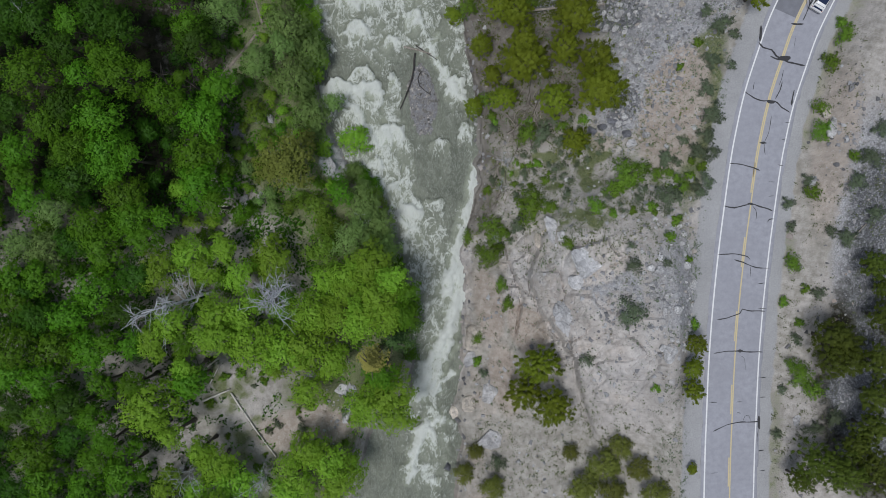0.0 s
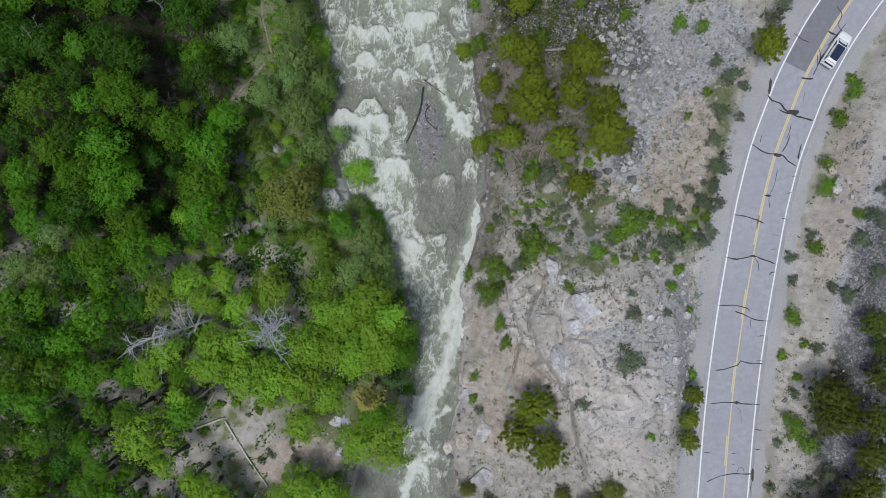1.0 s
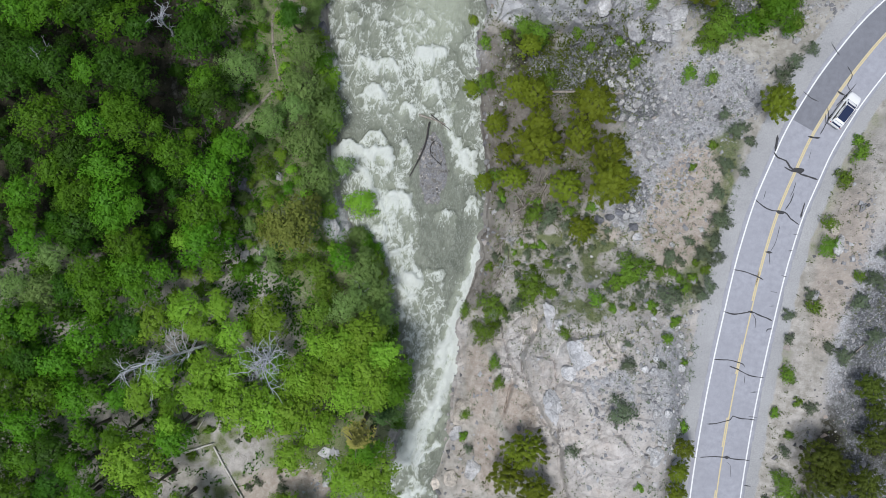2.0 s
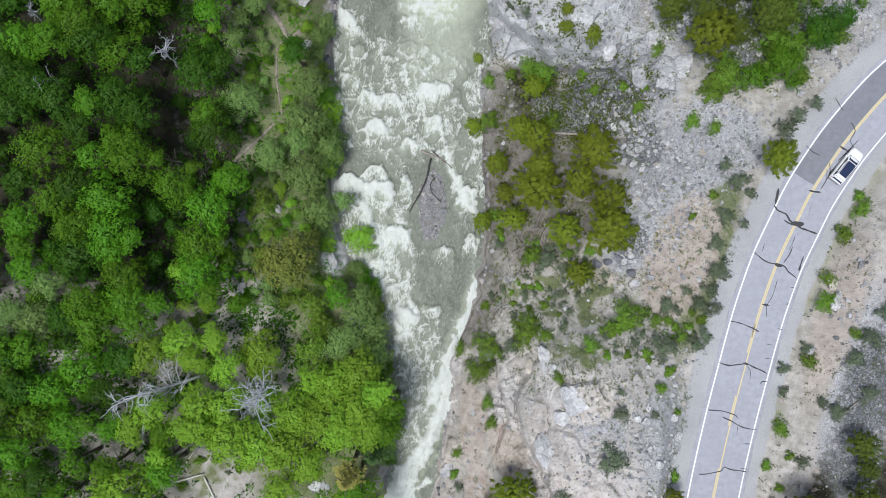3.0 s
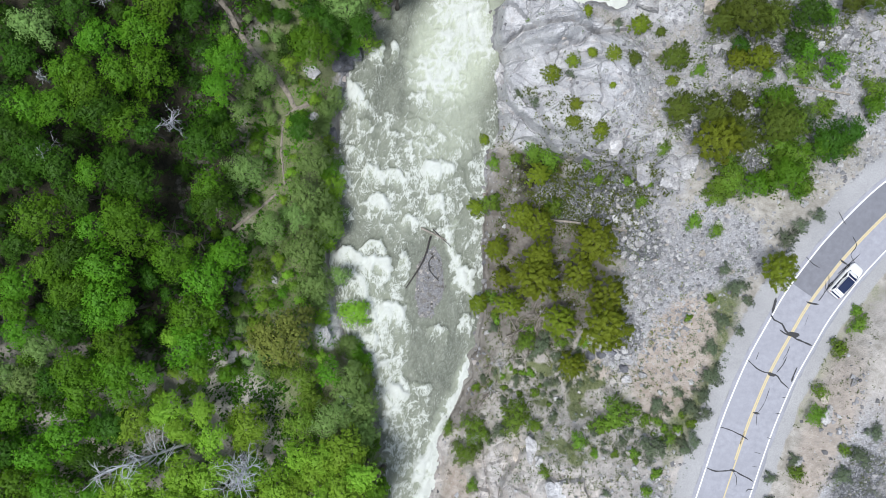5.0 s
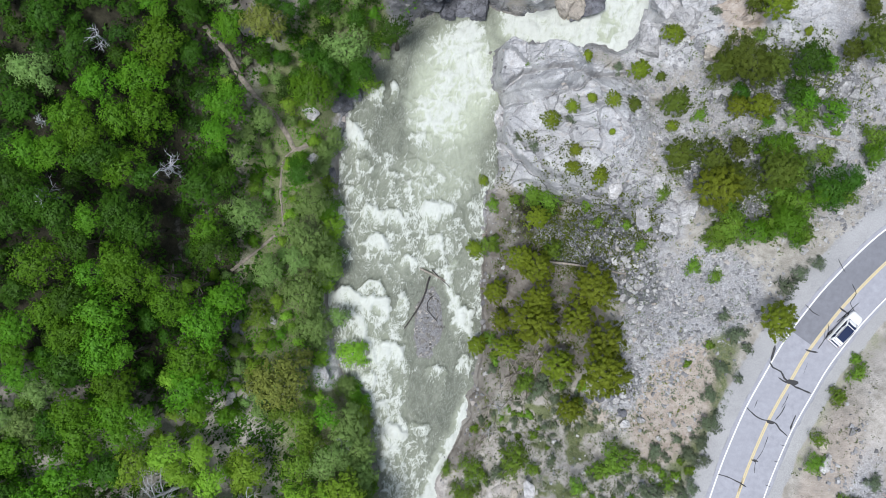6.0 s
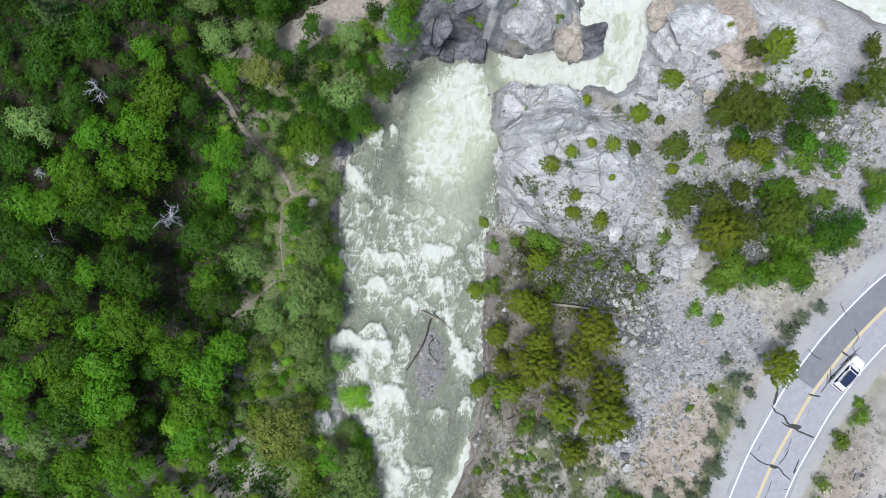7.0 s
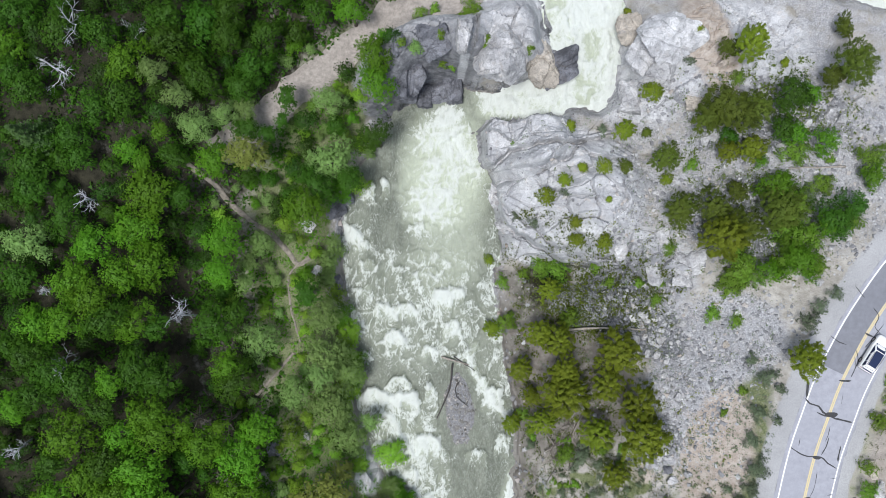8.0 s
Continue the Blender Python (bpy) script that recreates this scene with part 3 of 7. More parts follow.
PLANTS["bright_trees"] += [(-38.1, 21.7, 2.42, 11.3), (-34.2, 20.3, 1.03, 10.7), (-30.6, 20.1, 0.92, 9.4), (-37.1, 19.8, 2.54, 11.5), (-40.9, 19.7, 1.58, 11), (-26.6, 19.4, 2.13, 8.9), (-32.9, 17.8, 2.49, 9.8), (-43.2, 12.1, 2.6, 8.2), (-49.3, 11.4, 2.08, 6.2), (-36.6, 10.9, 1.44, 8.8), (-37.8, 6.4, 2.65, 8.2), (-36.9, 3.7, 2.66, 8), (-42, 2.7, 2.39, 6.7), (-40.4, 0.1, 2.92, 7.2), (-26.8, 0.1, 1.91, 6.5), (-30.6, -0.6, 2.42, 7.7), (-20.9, -1.3, 2.76, 6.5), (-9.1, -2, 2.87, 8), (-34.3, -2.6, 2.53, 7.9), (-28.6, -2.6, 1.75, 7.4), (-24.9, -3.4, 2.06, 6.4), (-11.2, -3.4, 2.61, 7.6)]
PLANTS["bright_trees"] += [(-6.3, -4, 2.28, 11.7), (-14.5, -4.1, 2.08, 6.2), (-40.6, -5.2, 3.04, 6.9), (-11.9, -5.4, 2.19, 7.4), (-7.7, -5.9, 2.94, 11), (-24.5, -7.8, 2.86, 7.3), (-44.9, -7.9, 2.93, 5.2), (-27.3, -8, 2.7, 7.8), (-12.6, -8.1, 2.59, 8.3), (-16.1, -8.2, 2.89, 7.3), (-6.1, -8.6, 1.99, 11.4), (-9.7, -8.7, 2.95, 9.9), (-32.3, -8.9, 2.27, 8.7), (-28.4, -10.5, 1.87, 8.8), (-27.2, -10.7, 2.01, 8.7), (-39.2, -11, 1.45, 7.7), (-34.1, -11.2, 1.99, 9), (-23.5, -11.7, 3.27, 8.2), (-16.8, -11.8, 3.31, 7.5), (-41.4, -11.9, 2.39, 7), (-45.7, -12, 2.81, 6.1), (-19.5, -12.3, 3.16, 7.6)]
PLANTS["bright_trees"] += [(-13.3, -13.7, 2.2, 7.6), (-30.3, -14.1, 1.58, 9.9), (-39.9, -15.7, 1.44, 8.3), (-16.6, -17.3, 2.22, 6.8), (-6.6, -17.4, 3.09, 11.5), (-34.6, -18.7, 3.43, 10.3), (-9.1, -18.9, 2.58, 9.8), (-46.7, -19.4, 2.24, 7.3), (-5.5, -20, 2.16, 12.6), (-32, -22, 1.45, 10.2), (-29.2, -24.1, 1.48, 8.5), (-16.6, -24.9, 2.36, 6.8), (-27.7, -26, 2.61, 7.8), (-46.7, -26.6, 3.19, 7.6), (-14.3, -26.7, 3.1, 6), (-33.1, -28.2, 2.01, 9.1), (-25.8, -28.4, 3.06, 7), (-18.4, -28.6, 2.92, 7.1), (-12.8, -29.3, 2.67, 8), (-19.3, -29.8, 1.93, 7.3)]
PLANTS["deep_trees"] = []
PLANTS["deep_trees"] += [(-20.3, 68.7, 1.6, 7.1), (-30.8, 68.4, 2.32, 7.2), (-37.7, 67.6, 2.29, 6.8), (-54.2, 67.2, 2.5, 4.6), (-33.4, 67, 2.98, 6.8), (-26.3, 66, 2, 7), (-31, 65.7, 1.98, 6.5), (-48.8, 65.2, 2.62, 4.7), (-44.6, 65.1, 2.28, 5.2), (-37, 64.7, 2.95, 6.6), (-28, 62.4, 2.34, 5.7), (-33.8, 60.9, 2.63, 5.6), (-54.4, 60.5, 1.96, 3.7), (-29.5, 59.9, 1.87, 5.1), (-24, 58.9, 1.48, 6), (-52, 58.4, 2.2, 4.1), (-42, 57.6, 2.27, 4.4), (-44.6, 56.3, 1.94, 3.7), (-29, 55.1, 1.88, 4.3), (-26.4, 54.5, 1.35, 4.7), (-13.6, 54.4, 2.04, 10), (-54.3, 53.6, 1.43, 3)]
PLANTS["deep_trees"] += [(-47.3, 53.3, 1.94, 3.7), (-50.3, 52.9, 1.93, 3.7), (-36.7, 51.3, 1.64, 4.1), (-48.7, 50.7, 1.62, 3.3), (-51.7, 50, 2.25, 4.2), (-16.3, 49, 1.64, 10), (-20.6, 48.4, 2.35, 7.1), (-51.7, 47.4, 2.45, 4.5), (-35.9, 46.8, 1.63, 5.2), (-48.2, 44.3, 2.46, 4.8), (-53.4, 37.1, 2.58, 6.3), (-21.2, 35.5, 1.74, 8.2), (-29.4, 33.1, 1.47, 7.9), (-42.8, 32.3, 2.14, 10.8), (-32.2, 31.7, 2.68, 7.7), (-37.9, 31.6, 1.61, 9.3), (-52.2, 28.2, 2.43, 7.1), (-39.6, 26.9, 2.56, 10.8), (-48.6, 26.6, 2.53, 9.3), (-30.4, 26.5, 2.01, 8.1), (-37.4, 25.6, 2.45, 10.4), (-41.9, 25.5, 1.76, 11)]
PLANTS["deep_trees"] += [(-45.3, 25.4, 2.19, 10.6), (-29.7, 24.8, 2.68, 8.6), (-50.6, 23.9, 2.41, 7.7), (-42.6, 22.7, 2.01, 11.2), (-53.4, 22.5, 1.92, 7), (-46.4, 19.7, 2.81, 11.1), (-42.8, 16.6, 2.29, 10.4), (-49, 16, 1.91, 7.9), (-29, 15.8, 3.21, 9), (-40.3, 15.6, 3.23, 10.1), (-45.3, 14.5, 2.05, 8.8), (-39.6, 11.5, 2.95, 8.7), (-29.4, 11.4, 3.01, 8.9), (-39.4, 9.3, 2.24, 8), (-49.3, 8.6, 1.83, 5.3), (-43.2, 8.6, 2.97, 6.9), (-29.5, 7.5, 3.1, 8.4), (-12.8, 7, 1.53, 5.8), (-48.5, 6, 2.31, 5.1), (-27.5, 5.3, 1.61, 8.1), (-33.1, 3.7, 1.46, 8.2), (-35.5, 1.1, 2.26, 7.8)]
PLANTS["deep_trees"] += [(-44, 0.7, 1.99, 5.6), (-50.5, -3.2, 2.25, 4.2), (-36.3, -3.2, 2.25, 7.5), (-47.5, -3.3, 2.53, 4.6), (-4.1, -5.3, 1.47, 12.9), (-49.9, -6.6, 1.99, 3.8), (-37.7, -7.5, 1.99, 7.2), (-47.9, -7.9, 2.52, 4.6), (-4.6, -7.9, 1.86, 12.9), (-30.5, -10.9, 1.66, 9.1), (-36.6, -11.2, 1.65, 8.6), (-50, -11.9, 2.92, 5.2), (-7.3, -14.5, 1.96, 12), (-50.8, -14.6, 2.26, 4.9), (-36.3, -15.7, 1.64, 9.4), (-47, -15.8, 2.52, 6.6), (-30, -15.8, 2.11, 10.2), (-43.7, -18.4, 2.76, 8.5), (-49.6, -18.5, 2.39, 6.1), (-40.8, -19.6, 1.7, 9.1), (-42.9, -21.6, 1.84, 8.7), (-39.4, -22.3, 1.71, 9.2)]
PLANTS["deep_trees"] += [(-48, -23.8, 2.78, 7), (-40.8, -24.5, 1.98, 9), (-37.9, -25.9, 2.93, 9.3), (-50.2, -27.9, 2.38, 6.9), (-41.9, -28.2, 2.25, 9)]
PLANTS["fresh_shrubs"] = []
PLANTS["fresh_shrubs"] += [(-6.5, 69.9, 0.69, 1.9), (-2, 69.7, 1.53, 1.6), (-8.2, 69.3, 0.82, 2.1), (-5.7, 65.9, 0.59, 1.8), (-0.1, 65.4, 0.53, 0.7), (-10.2, 64.7, 0.59, 1.8), (1.7, 64.7, 1.22, 1.3), (-0.5, 64.6, 0.71, 0.8), (-5.4, 63.4, 0.58, 1.8), (-19.6, 39, 0.88, 2.1), (-24, 18.3, 1, 2.3), (-23.5, 16.8, 1.43, 2.9), (-11.6, 14.5, 1.93, 3.5), (-11.4, 10.4, 1.18, 2.5), (-15.9, 5.4, 1.99, 3.6), (-14.5, 3.3, 1.85, 3.4), (-15.2, 0.1, 2.41, 4.1)]
PLANTS["brown_trees"] = []
PLANTS["brown_trees"] += [(-27.8, 51.6, 2.32, 9), (-18.9, 10.6, 3.92, 9)]
PLANTS["willows"] = []
PLANTS["willows"] += [(-8.6, 64.3, 0.93, 1.8), (-38.4, 60.8, 1.61, 5.5), (-19.3, 59, 1.93, 5.5), (-36, 58.1, 1.62, 5.2), (-28.9, 57.4, 1.68, 4.7), (-31.4, 56.5, 1.66, 4.7), (-34.4, 54.9, 2.24, 4.3), (-18.9, 51.4, 3.4, 5.5), (-27.1, 41.4, 1.64, 5.5), (-52.8, 41, 2.72, 5.5), (-28.7, 39.2, 1.36, 5.5), (-29.1, 36.6, 1.37, 5.5), (-19.9, 32.5, 2.38, 5.5), (-27.3, 29.2, 2.5, 5.5), (-19.5, 27.7, 2.94, 5.5), (-17.2, 25.2, 2.44, 5.5), (-20.1, 25.1, 1.74, 5.5), (-23.3, 23.1, 2.09, 5.5), (-18.8, 21.1, 2.94, 5.5), (-14, 18.8, 1.44, 5.5), (-16.9, 17, 2.54, 5.5), (-10.3, 5.8, 2.72, 5.5)]
PLANTS["willows"] += [(-45.9, 4.4, 1.98, 5.5), (-8.9, 2.9, 3.02, 5.5), (-11.5, 1.5, 2.66, 5.5), (-50, 0.7, 2.12, 4.4), (-47.2, 0.1, 2.53, 4.8), (-7.5, 0.1, 2.59, 5.5)]
PLANTS["junipers"] = []
PLANTS["junipers"] += [(17.4, 70.8, 0.63, 0.9), (41.7, 67.8, 1.49, 2.2), (24.5, 67.1, 0.6, 0.9), (29.4, 64.6, 2.53, 5.5), (27.3, 64.5, 1.44, 2.1), (35.1, 63.6, 0.61, 0.9), (41.6, 62.6, 2.83, 5.9), (39.5, 61.5, 1.65, 2.4), (19.1, 59.6, 1.67, 2.4), (10, 55.9, 0.82, 1.2), (16.5, 55.6, 1.65, 2.4), (19.2, 55.3, 0.76, 1.1), (30.1, 52.9, 1.97, 2.9), (28, 52.7, 1.59, 2.3), (21.1, 52.1, 2.03, 2.9), (16.3, 51, 1.13, 1.6), (11.3, 50.9, 0.79, 1.1), (13.8, 50.9, 1.19, 1.7), (21.7, 49.7, 0.89, 1.3), (9.1, 49.3, 1.08, 1.6), (29.3, 48.1, 1.48, 2.1), (7.1, 47.5, 1.36, 2)]
PLANTS["junipers"] += [(14.1, 47, 0.52, 0.8), (26.5, 46.1, 2.27, 3.3), (22.5, 46, 2.36, 5.2), (33.2, 46, 2.95, 6.1), (10.5, 44.3, 1.03, 1.5), (29.6, 44.1, 2.47, 5.4), (26.9, 42.7, 3.21, 6.4), (10.6, 42.3, 1.16, 1.7), (14, 42, 1.37, 2), (0.9, 39.7, 0.88, 1.3), (8.2, 36.1, 2.02, 2.9), (1.3, 30.8, 1.27, 1.8), (7.2, 30.5, 2.02, 2.9), (9.3, 29.9, 2.3, 3.3), (35.5, 29.2, 2.36, 5.2), (16.4, 28.7, 3.19, 6.4), (4.9, 26.1, 1.75, 2.5), (10.1, 25.9, 2.4, 5.3), (15.1, 24.9, 2.36, 5.2), (10.1, 23.3, 3.22, 6.5), (18.6, 22.8, 2.74, 5.8), (6.4, 22.4, 1.32, 1.9)]
PLANTS["junipers"] += [(7.8, 19.3, 1.89, 2.7), (18.7, 19, 3.38, 6.7), (4.1, 18.7, 1.49, 2.2), (14.1, 18.5, 2.38, 5.2), (16.4, 13.6, 1.85, 2.7), (49.6, -1.9, 2.21, 3.2), (50.9, -4.5, 1.7, 2.5), (29.7, -11.2, 1.73, 2.5), (46, -12.8, 2.95, 6.1), (29.4, -13.9, 1.73, 2.5), (11.9, -14.2, 3.27, 6.5), (29.5, -16.6, 1.74, 2.5), (49.6, -16.6, 2.68, 5.7), (10.2, -18.1, 2.94, 6.1), (13.7, -19.4, 3.14, 6.4), (30, -26.4, 0.82, 1.2)]
PLANTS["slope_shrubs"] = []
PLANTS["slope_shrubs"] += [(4.9, 64.8, 0.65, 0.8), (28.8, 61.3, 0.9, 1), (37, 59.4, 1.18, 1.3), (34.1, 58.9, 2.21, 2.2), (33.5, 55.3, 1.56, 1.6), (3.4, 54, 0.42, 0.5), (35.1, 52.8, 1.69, 1.8), (39.8, 52, 0.59, 0.7), (44.2, 50.2, 1.58, 1.7), (33.2, 48.8, 2.12, 2.2), (41.9, 45.3, 1.58, 1.7), (39.4, 44.9, 2.24, 2.3), (36.8, 42.9, 2.23, 2.3), (22.1, 41.4, 0.95, 1.1), (35.7, 40, 2.38, 2.4), (14.4, 39.2, 1.14, 1.2), (7.4, 39.1, 1.57, 1.6), (29.8, 38.9, 2.15, 2.2), (9.3, 38.4, 2.02, 2.1), (5.3, 38, 1.02, 1.1), (21.6, 37.3, 0.7, 0.8), (19.1, 37.2, 0.71, 0.8)]
PLANTS["slope_shrubs"] += [(16.2, 37.1, 1, 1.1), (2.6, 36.8, 1.1, 1.2), (29.1, 36.8, 1.37, 1.4), (21.5, 35.1, 1, 1.1), (27.7, 33.7, 1.24, 1.3), (30, 33, 1.09, 1.2), (11.2, 32.3, 1.74, 1.8), (3.1, 31.7, 1.62, 1.7), (46.6, 26.5, 0.79, 0.9), (47, 25, 1.31, 1.4), (30.5, 24.8, 0.68, 0.8), (28.6, 22, 0.55, 0.7), (45.4, 21.8, 1.32, 1.4), (5.6, 19.7, 1.18, 1.3), (6.4, 17.5, 0.74, 0.9), (44.3, 16.6, 1.19, 1.3), (11, 15, 1.61, 1.7), (44.2, 13.9, 1.58, 1.7), (47.2, 10.7, 0.9, 1), (22.3, 9, 2.46, 2.5), (20.9, 7.2, 1.5, 1.6), (43.5, 6.7, 1.19, 1.3)]
PLANTS["slope_shrubs"] += [(11.4, 5.7, 2.55, 2.6), (13.5, 5.2, 1.24, 1.3), (18.4, 5.1, 1.33, 1.4), (27.6, 3.4, 0.8, 0.9), (6.7, 2.6, 2.21, 2.2), (3.4, 1.6, 1.12, 1.2), (26.6, 1.4, 0.79, 0.9), (15.2, 0.7, 0.92, 1), (6, -0.7, 1.91, 2), (29.1, -1.3, 0.6, 0.7), (41.6, -1.6, 1.21, 1.3), (7.6, -4.6, 1.01, 1.1), (42.9, -4.7, 0.67, 0.8), (40.6, -6.3, 0.74, 0.9), (8.4, -7.1, 1.01, 1.1), (42.5, -8.8, 0.67, 0.8), (30.1, -9, 0.74, 0.9), (4.5, -11.7, 0.89, 1), (42.3, -14.7, 1.74, 1.8), (4.5, -14.8, 0.75, 0.9), (25.3, -16.5, 0.66, 0.8), (44, -16.7, 1.48, 1.6)]
PLANTS["slope_shrubs"] += [(22.1, -24.4, 1.82, 1.9), (16.3, -25.8, 1.29, 1.4), (4.2, -26.8, 1.34, 1.4), (20.3, -26.8, 2.41, 2.4), (24.1, -27.1, 1.81, 1.9), (2.7, -29.5, 1.65, 1.7), (26, -29.6, 1.93, 2), (17.6, -30, 2.43, 2.5), (20.9, -30.3, 2.26, 2.3), (6.4, -31.1, 1.93, 2)]
PLANTS["slope_shrubs"] += [(35.1, 44.2, 2.04, 2.4), (36.3, 46.7, 1.9, 2.3), (35.7, 40.8, 2.31, 2.8), (30.3, 39.2, 2.18, 2.6), (33.0, 38.9, 1.63, 2.0), (38.8, 44.4, 1.77, 2.1), (41.8, 46.7, 1.77, 2.1), (38.3, 39.5, 1.22, 1.5), (24.5, 51.5, 0.95, 1.1), (38.5, 54.0, 1.5, 1.8), (44.2, 52.3, 1.77, 2.1), (38.6, 49.2, 1.5, 1.8), (28.1, 54.5, 1.09, 1.3), (34.9, 54.7, 1.36, 1.6), (31.7, 51.7, 0.82, 1.0)]
PLANTS["sagebrush"] = []
PLANTS["sagebrush"] += [(23.5, 63.4, 0.66, 0.8), (20.8, 63.3, 0.4, 0.5), (14.3, 55.8, 0.84, 0.9), (9.3, 47.9, 0.68, 0.8), (37.5, 47.8, 1.32, 1.4), (3.9, 45.2, 0.89, 1), (5.8, 44.3, 0.83, 0.9), (40.1, 36.5, 0.92, 1), (38.5, 35.1, 1.06, 1.2), (37.1, 33.2, 1.45, 1.5), (31.5, 28.5, 0.95, 1), (33.1, 26.7, 1.34, 1.4), (34.3, 25.3, 0.8, 0.9), (32, 22.4, 1.21, 1.3), (33.9, 21.6, 0.73, 0.8), (31.4, 19, 1.21, 1.3), (31.8, 16, 1.6, 1.7), (12.8, 14.6, 1.46, 1.5), (31.2, 13.4, 1.2, 1.3), (49.3, 13.4, 1.14, 1.2), (28.9, 13, 0.68, 0.8), (30.6, 11.5, 1.34, 1.4)]
PLANTS["sagebrush"] += [(32, 11.4, 0.93, 1), (27, 11, 1.23, 1.3), (48.8, 10.3, 1.41, 1.5), (31.2, 8.1, 1.07, 1.2), (43, 8.1, 0.93, 1), (47.7, 7.8, 1.3, 1.4), (30.6, 6.8, 0.94, 1), (26.8, 6.1, 2.01, 2.1), (40.8, 5.4, 0.94, 1), (49.7, 4, 1.17, 1.3), (9.8, 3.3, 1.44, 1.5), (41.3, 2.7, 0.8, 0.9), (45.4, 2.1, 0.79, 0.9), (47.1, 1.4, 1.32, 1.4), (22, 0.4, 0.58, 0.7), (26, -1.6, 0.65, 0.8), (22.1, -1.9, 1.09, 1.2), (44.5, -5.3, 0.94, 1), (21.8, -7.4, 2.08, 2.1), (42.1, -10.7, 0.81, 0.9), (17.5, -13.3, 1.07, 1.2), (5.3, -16.3, 0.74, 0.9)]
PLANTS["sagebrush"] += [(40.7, -16.9, 0.68, 0.8), (46.6, -20, 1.34, 1.4), (44.1, -21.4, 1.21, 1.3), (40.1, -22.3, 0.81, 0.9), (7.1, -28.1, 1.33, 1.4)]
PLANTS["oaks"] = []
PLANTS["oaks"] += [(30, 57.2, 2.42, 5.6), (26.8, 57, 3.15, 7), (24.9, 56.5, 2.18, 5.1)]
PLANTS["firs"] = []
PLANTS["firs"] += [(50.2, -7.6, 2.17, 5.3), (44.2, -10.1, 3.05, 7.1), (49.2, -12.6, 2.53, 6.1), (49, -20.4, 2.56, 6.1), (47.4, -22.5, 2.32, 5.6), (42.8, -24.4, 2.7, 6.4), (49, -24.9, 2.56, 6.1), (45.6, -25.4, 3.06, 7.1), (41.5, -26.7, 1.96, 4.9)]
# shrubs on the outcrops: x, y, foot, radius
LEDGE_SHRUBS = [(2.4, 66.0, -0.9, 1.3), (-0.5, 65.0, -1.2, 0.7), (4.6, 65.4, -1.4, 0.8), (3.1, 67.6, -0.9, 0.6), (0.9, 67.4, -0.9, 0.7), (-4.4, 63.4, -2.6, 0.7), (-8.0, 64.8, -1.9, 0.8), (-6.3, 65.5, -1.9, 0.5)]
# standing waves and pour-overs: x, y of the crest, half its width, length of the white tail below it, strength
WAVES = [(-13.7, 22.5, 2.56, 4.14, 1), (-9.9, 22.5, 1.65, 5.64, 1), (-10.8, 24.0, 1.65, 1.65, 0.9), (-11.2, 30.0, 1.28, 3.76, 0.95), (-12.7, 28.7, 1.05, 1.2, 0.7),
         (-13.0, 33.6, 1.13, 4.14, 0.8), (-10.3, 34.0, 1.58, 3.76, 0.85), (-7.6, 38.1, 1.5, 4.14, 0.7), (-5.0, 36.0, 1.13, 5.64, 1), (-3.4, 35.8, 1.05, 3.16, 0.9)]
WAVES += [(-3.7, 31.7, 1.35, 4.89, 0.9), (-6.7, 28.2, 1.28, 2.41, 0.9), (-6.6, 23.3, 0.9, 4.51, 0.85), (-6.8, 16.7, 1.5, 6.39, 1), (-8.9, 12.4, 1.13, 4.89, 0.8),
          (-6.5, 9.0, 0.9, 3.61, 0.95), (-4.3, 5.7, 1.65, 3.01, 1), (-4.0, 2.9, 1.5, 8.27, 0.55), (1.8, 23.0, 1.28, 4.14, 0.95), (3.1, 16.4, 0.9, 3.38, 0.6)]
WAVES += [(-0.4, 14.8, 1.65, 3.01, 0.5), (-15.5, 27.3, 0.9, 2.41, 0.7), (-15.6, 36.0, 1.05, 4.89, 0.6), (-16.7, 33.2, 0.68, 3.76, 0.5), (-13.3, 15.1, 0.75, 1.65, 0.7),
          (-7.8, 44.7, 1.95, 4.14, 0.5), (-11.7, 16.9, 1.65, 4.51, 0.45), (-15.0, 39.5, 1.2, 4.51, 0.5), (-11.1, 38.9, 1.05, 3.01, 0.5), (-1.9, 27.4, 1.2, 3.38, 0.6), (0.2, 24.3, 0.75, 3.01, 0.8)]
WAVES += [(-17.0, 43.9, 1.2, 4.51, 0.95), (-14.9, 49.1, 0.75, 3.38, 0.8), (-13.0, 50.0, 0.68, 3.01, 0.7), (-15.9, 42.0, 1.05, 2.26, 0.8), (-6.9, 38.8, 1.05, 1.88, 0.7),
          (-4.3, 36.3, 1.35, 3.38, 0.7), (-12.0, 33.6, 1.35, 2.63, 0.7), (-18.1, 38.7, 0.9, 3.01, 0.6), (-14.3, 38.7, 0.9, 3.01, 0.5), (-8.1, 41.0, 1.35, 1.88, 0.5)]
WAVES += [(-2.4, -23.6, 1.35, 4.51, 1), (-3.5, 0.8, 1.65, 2.26, 0.55), (-1.4, 6.5, 1.5, 4.51, 0.45), (-3.2, -15.1, 0.9, 3.01, 0.5), (-4.5, -28.8, 1.05, 3.01, 0.6), (-1.1, -30.7, 1.05, 2.26, 0.6), (-3.0, -18.9, 0.75, 2.26, 0.6)]
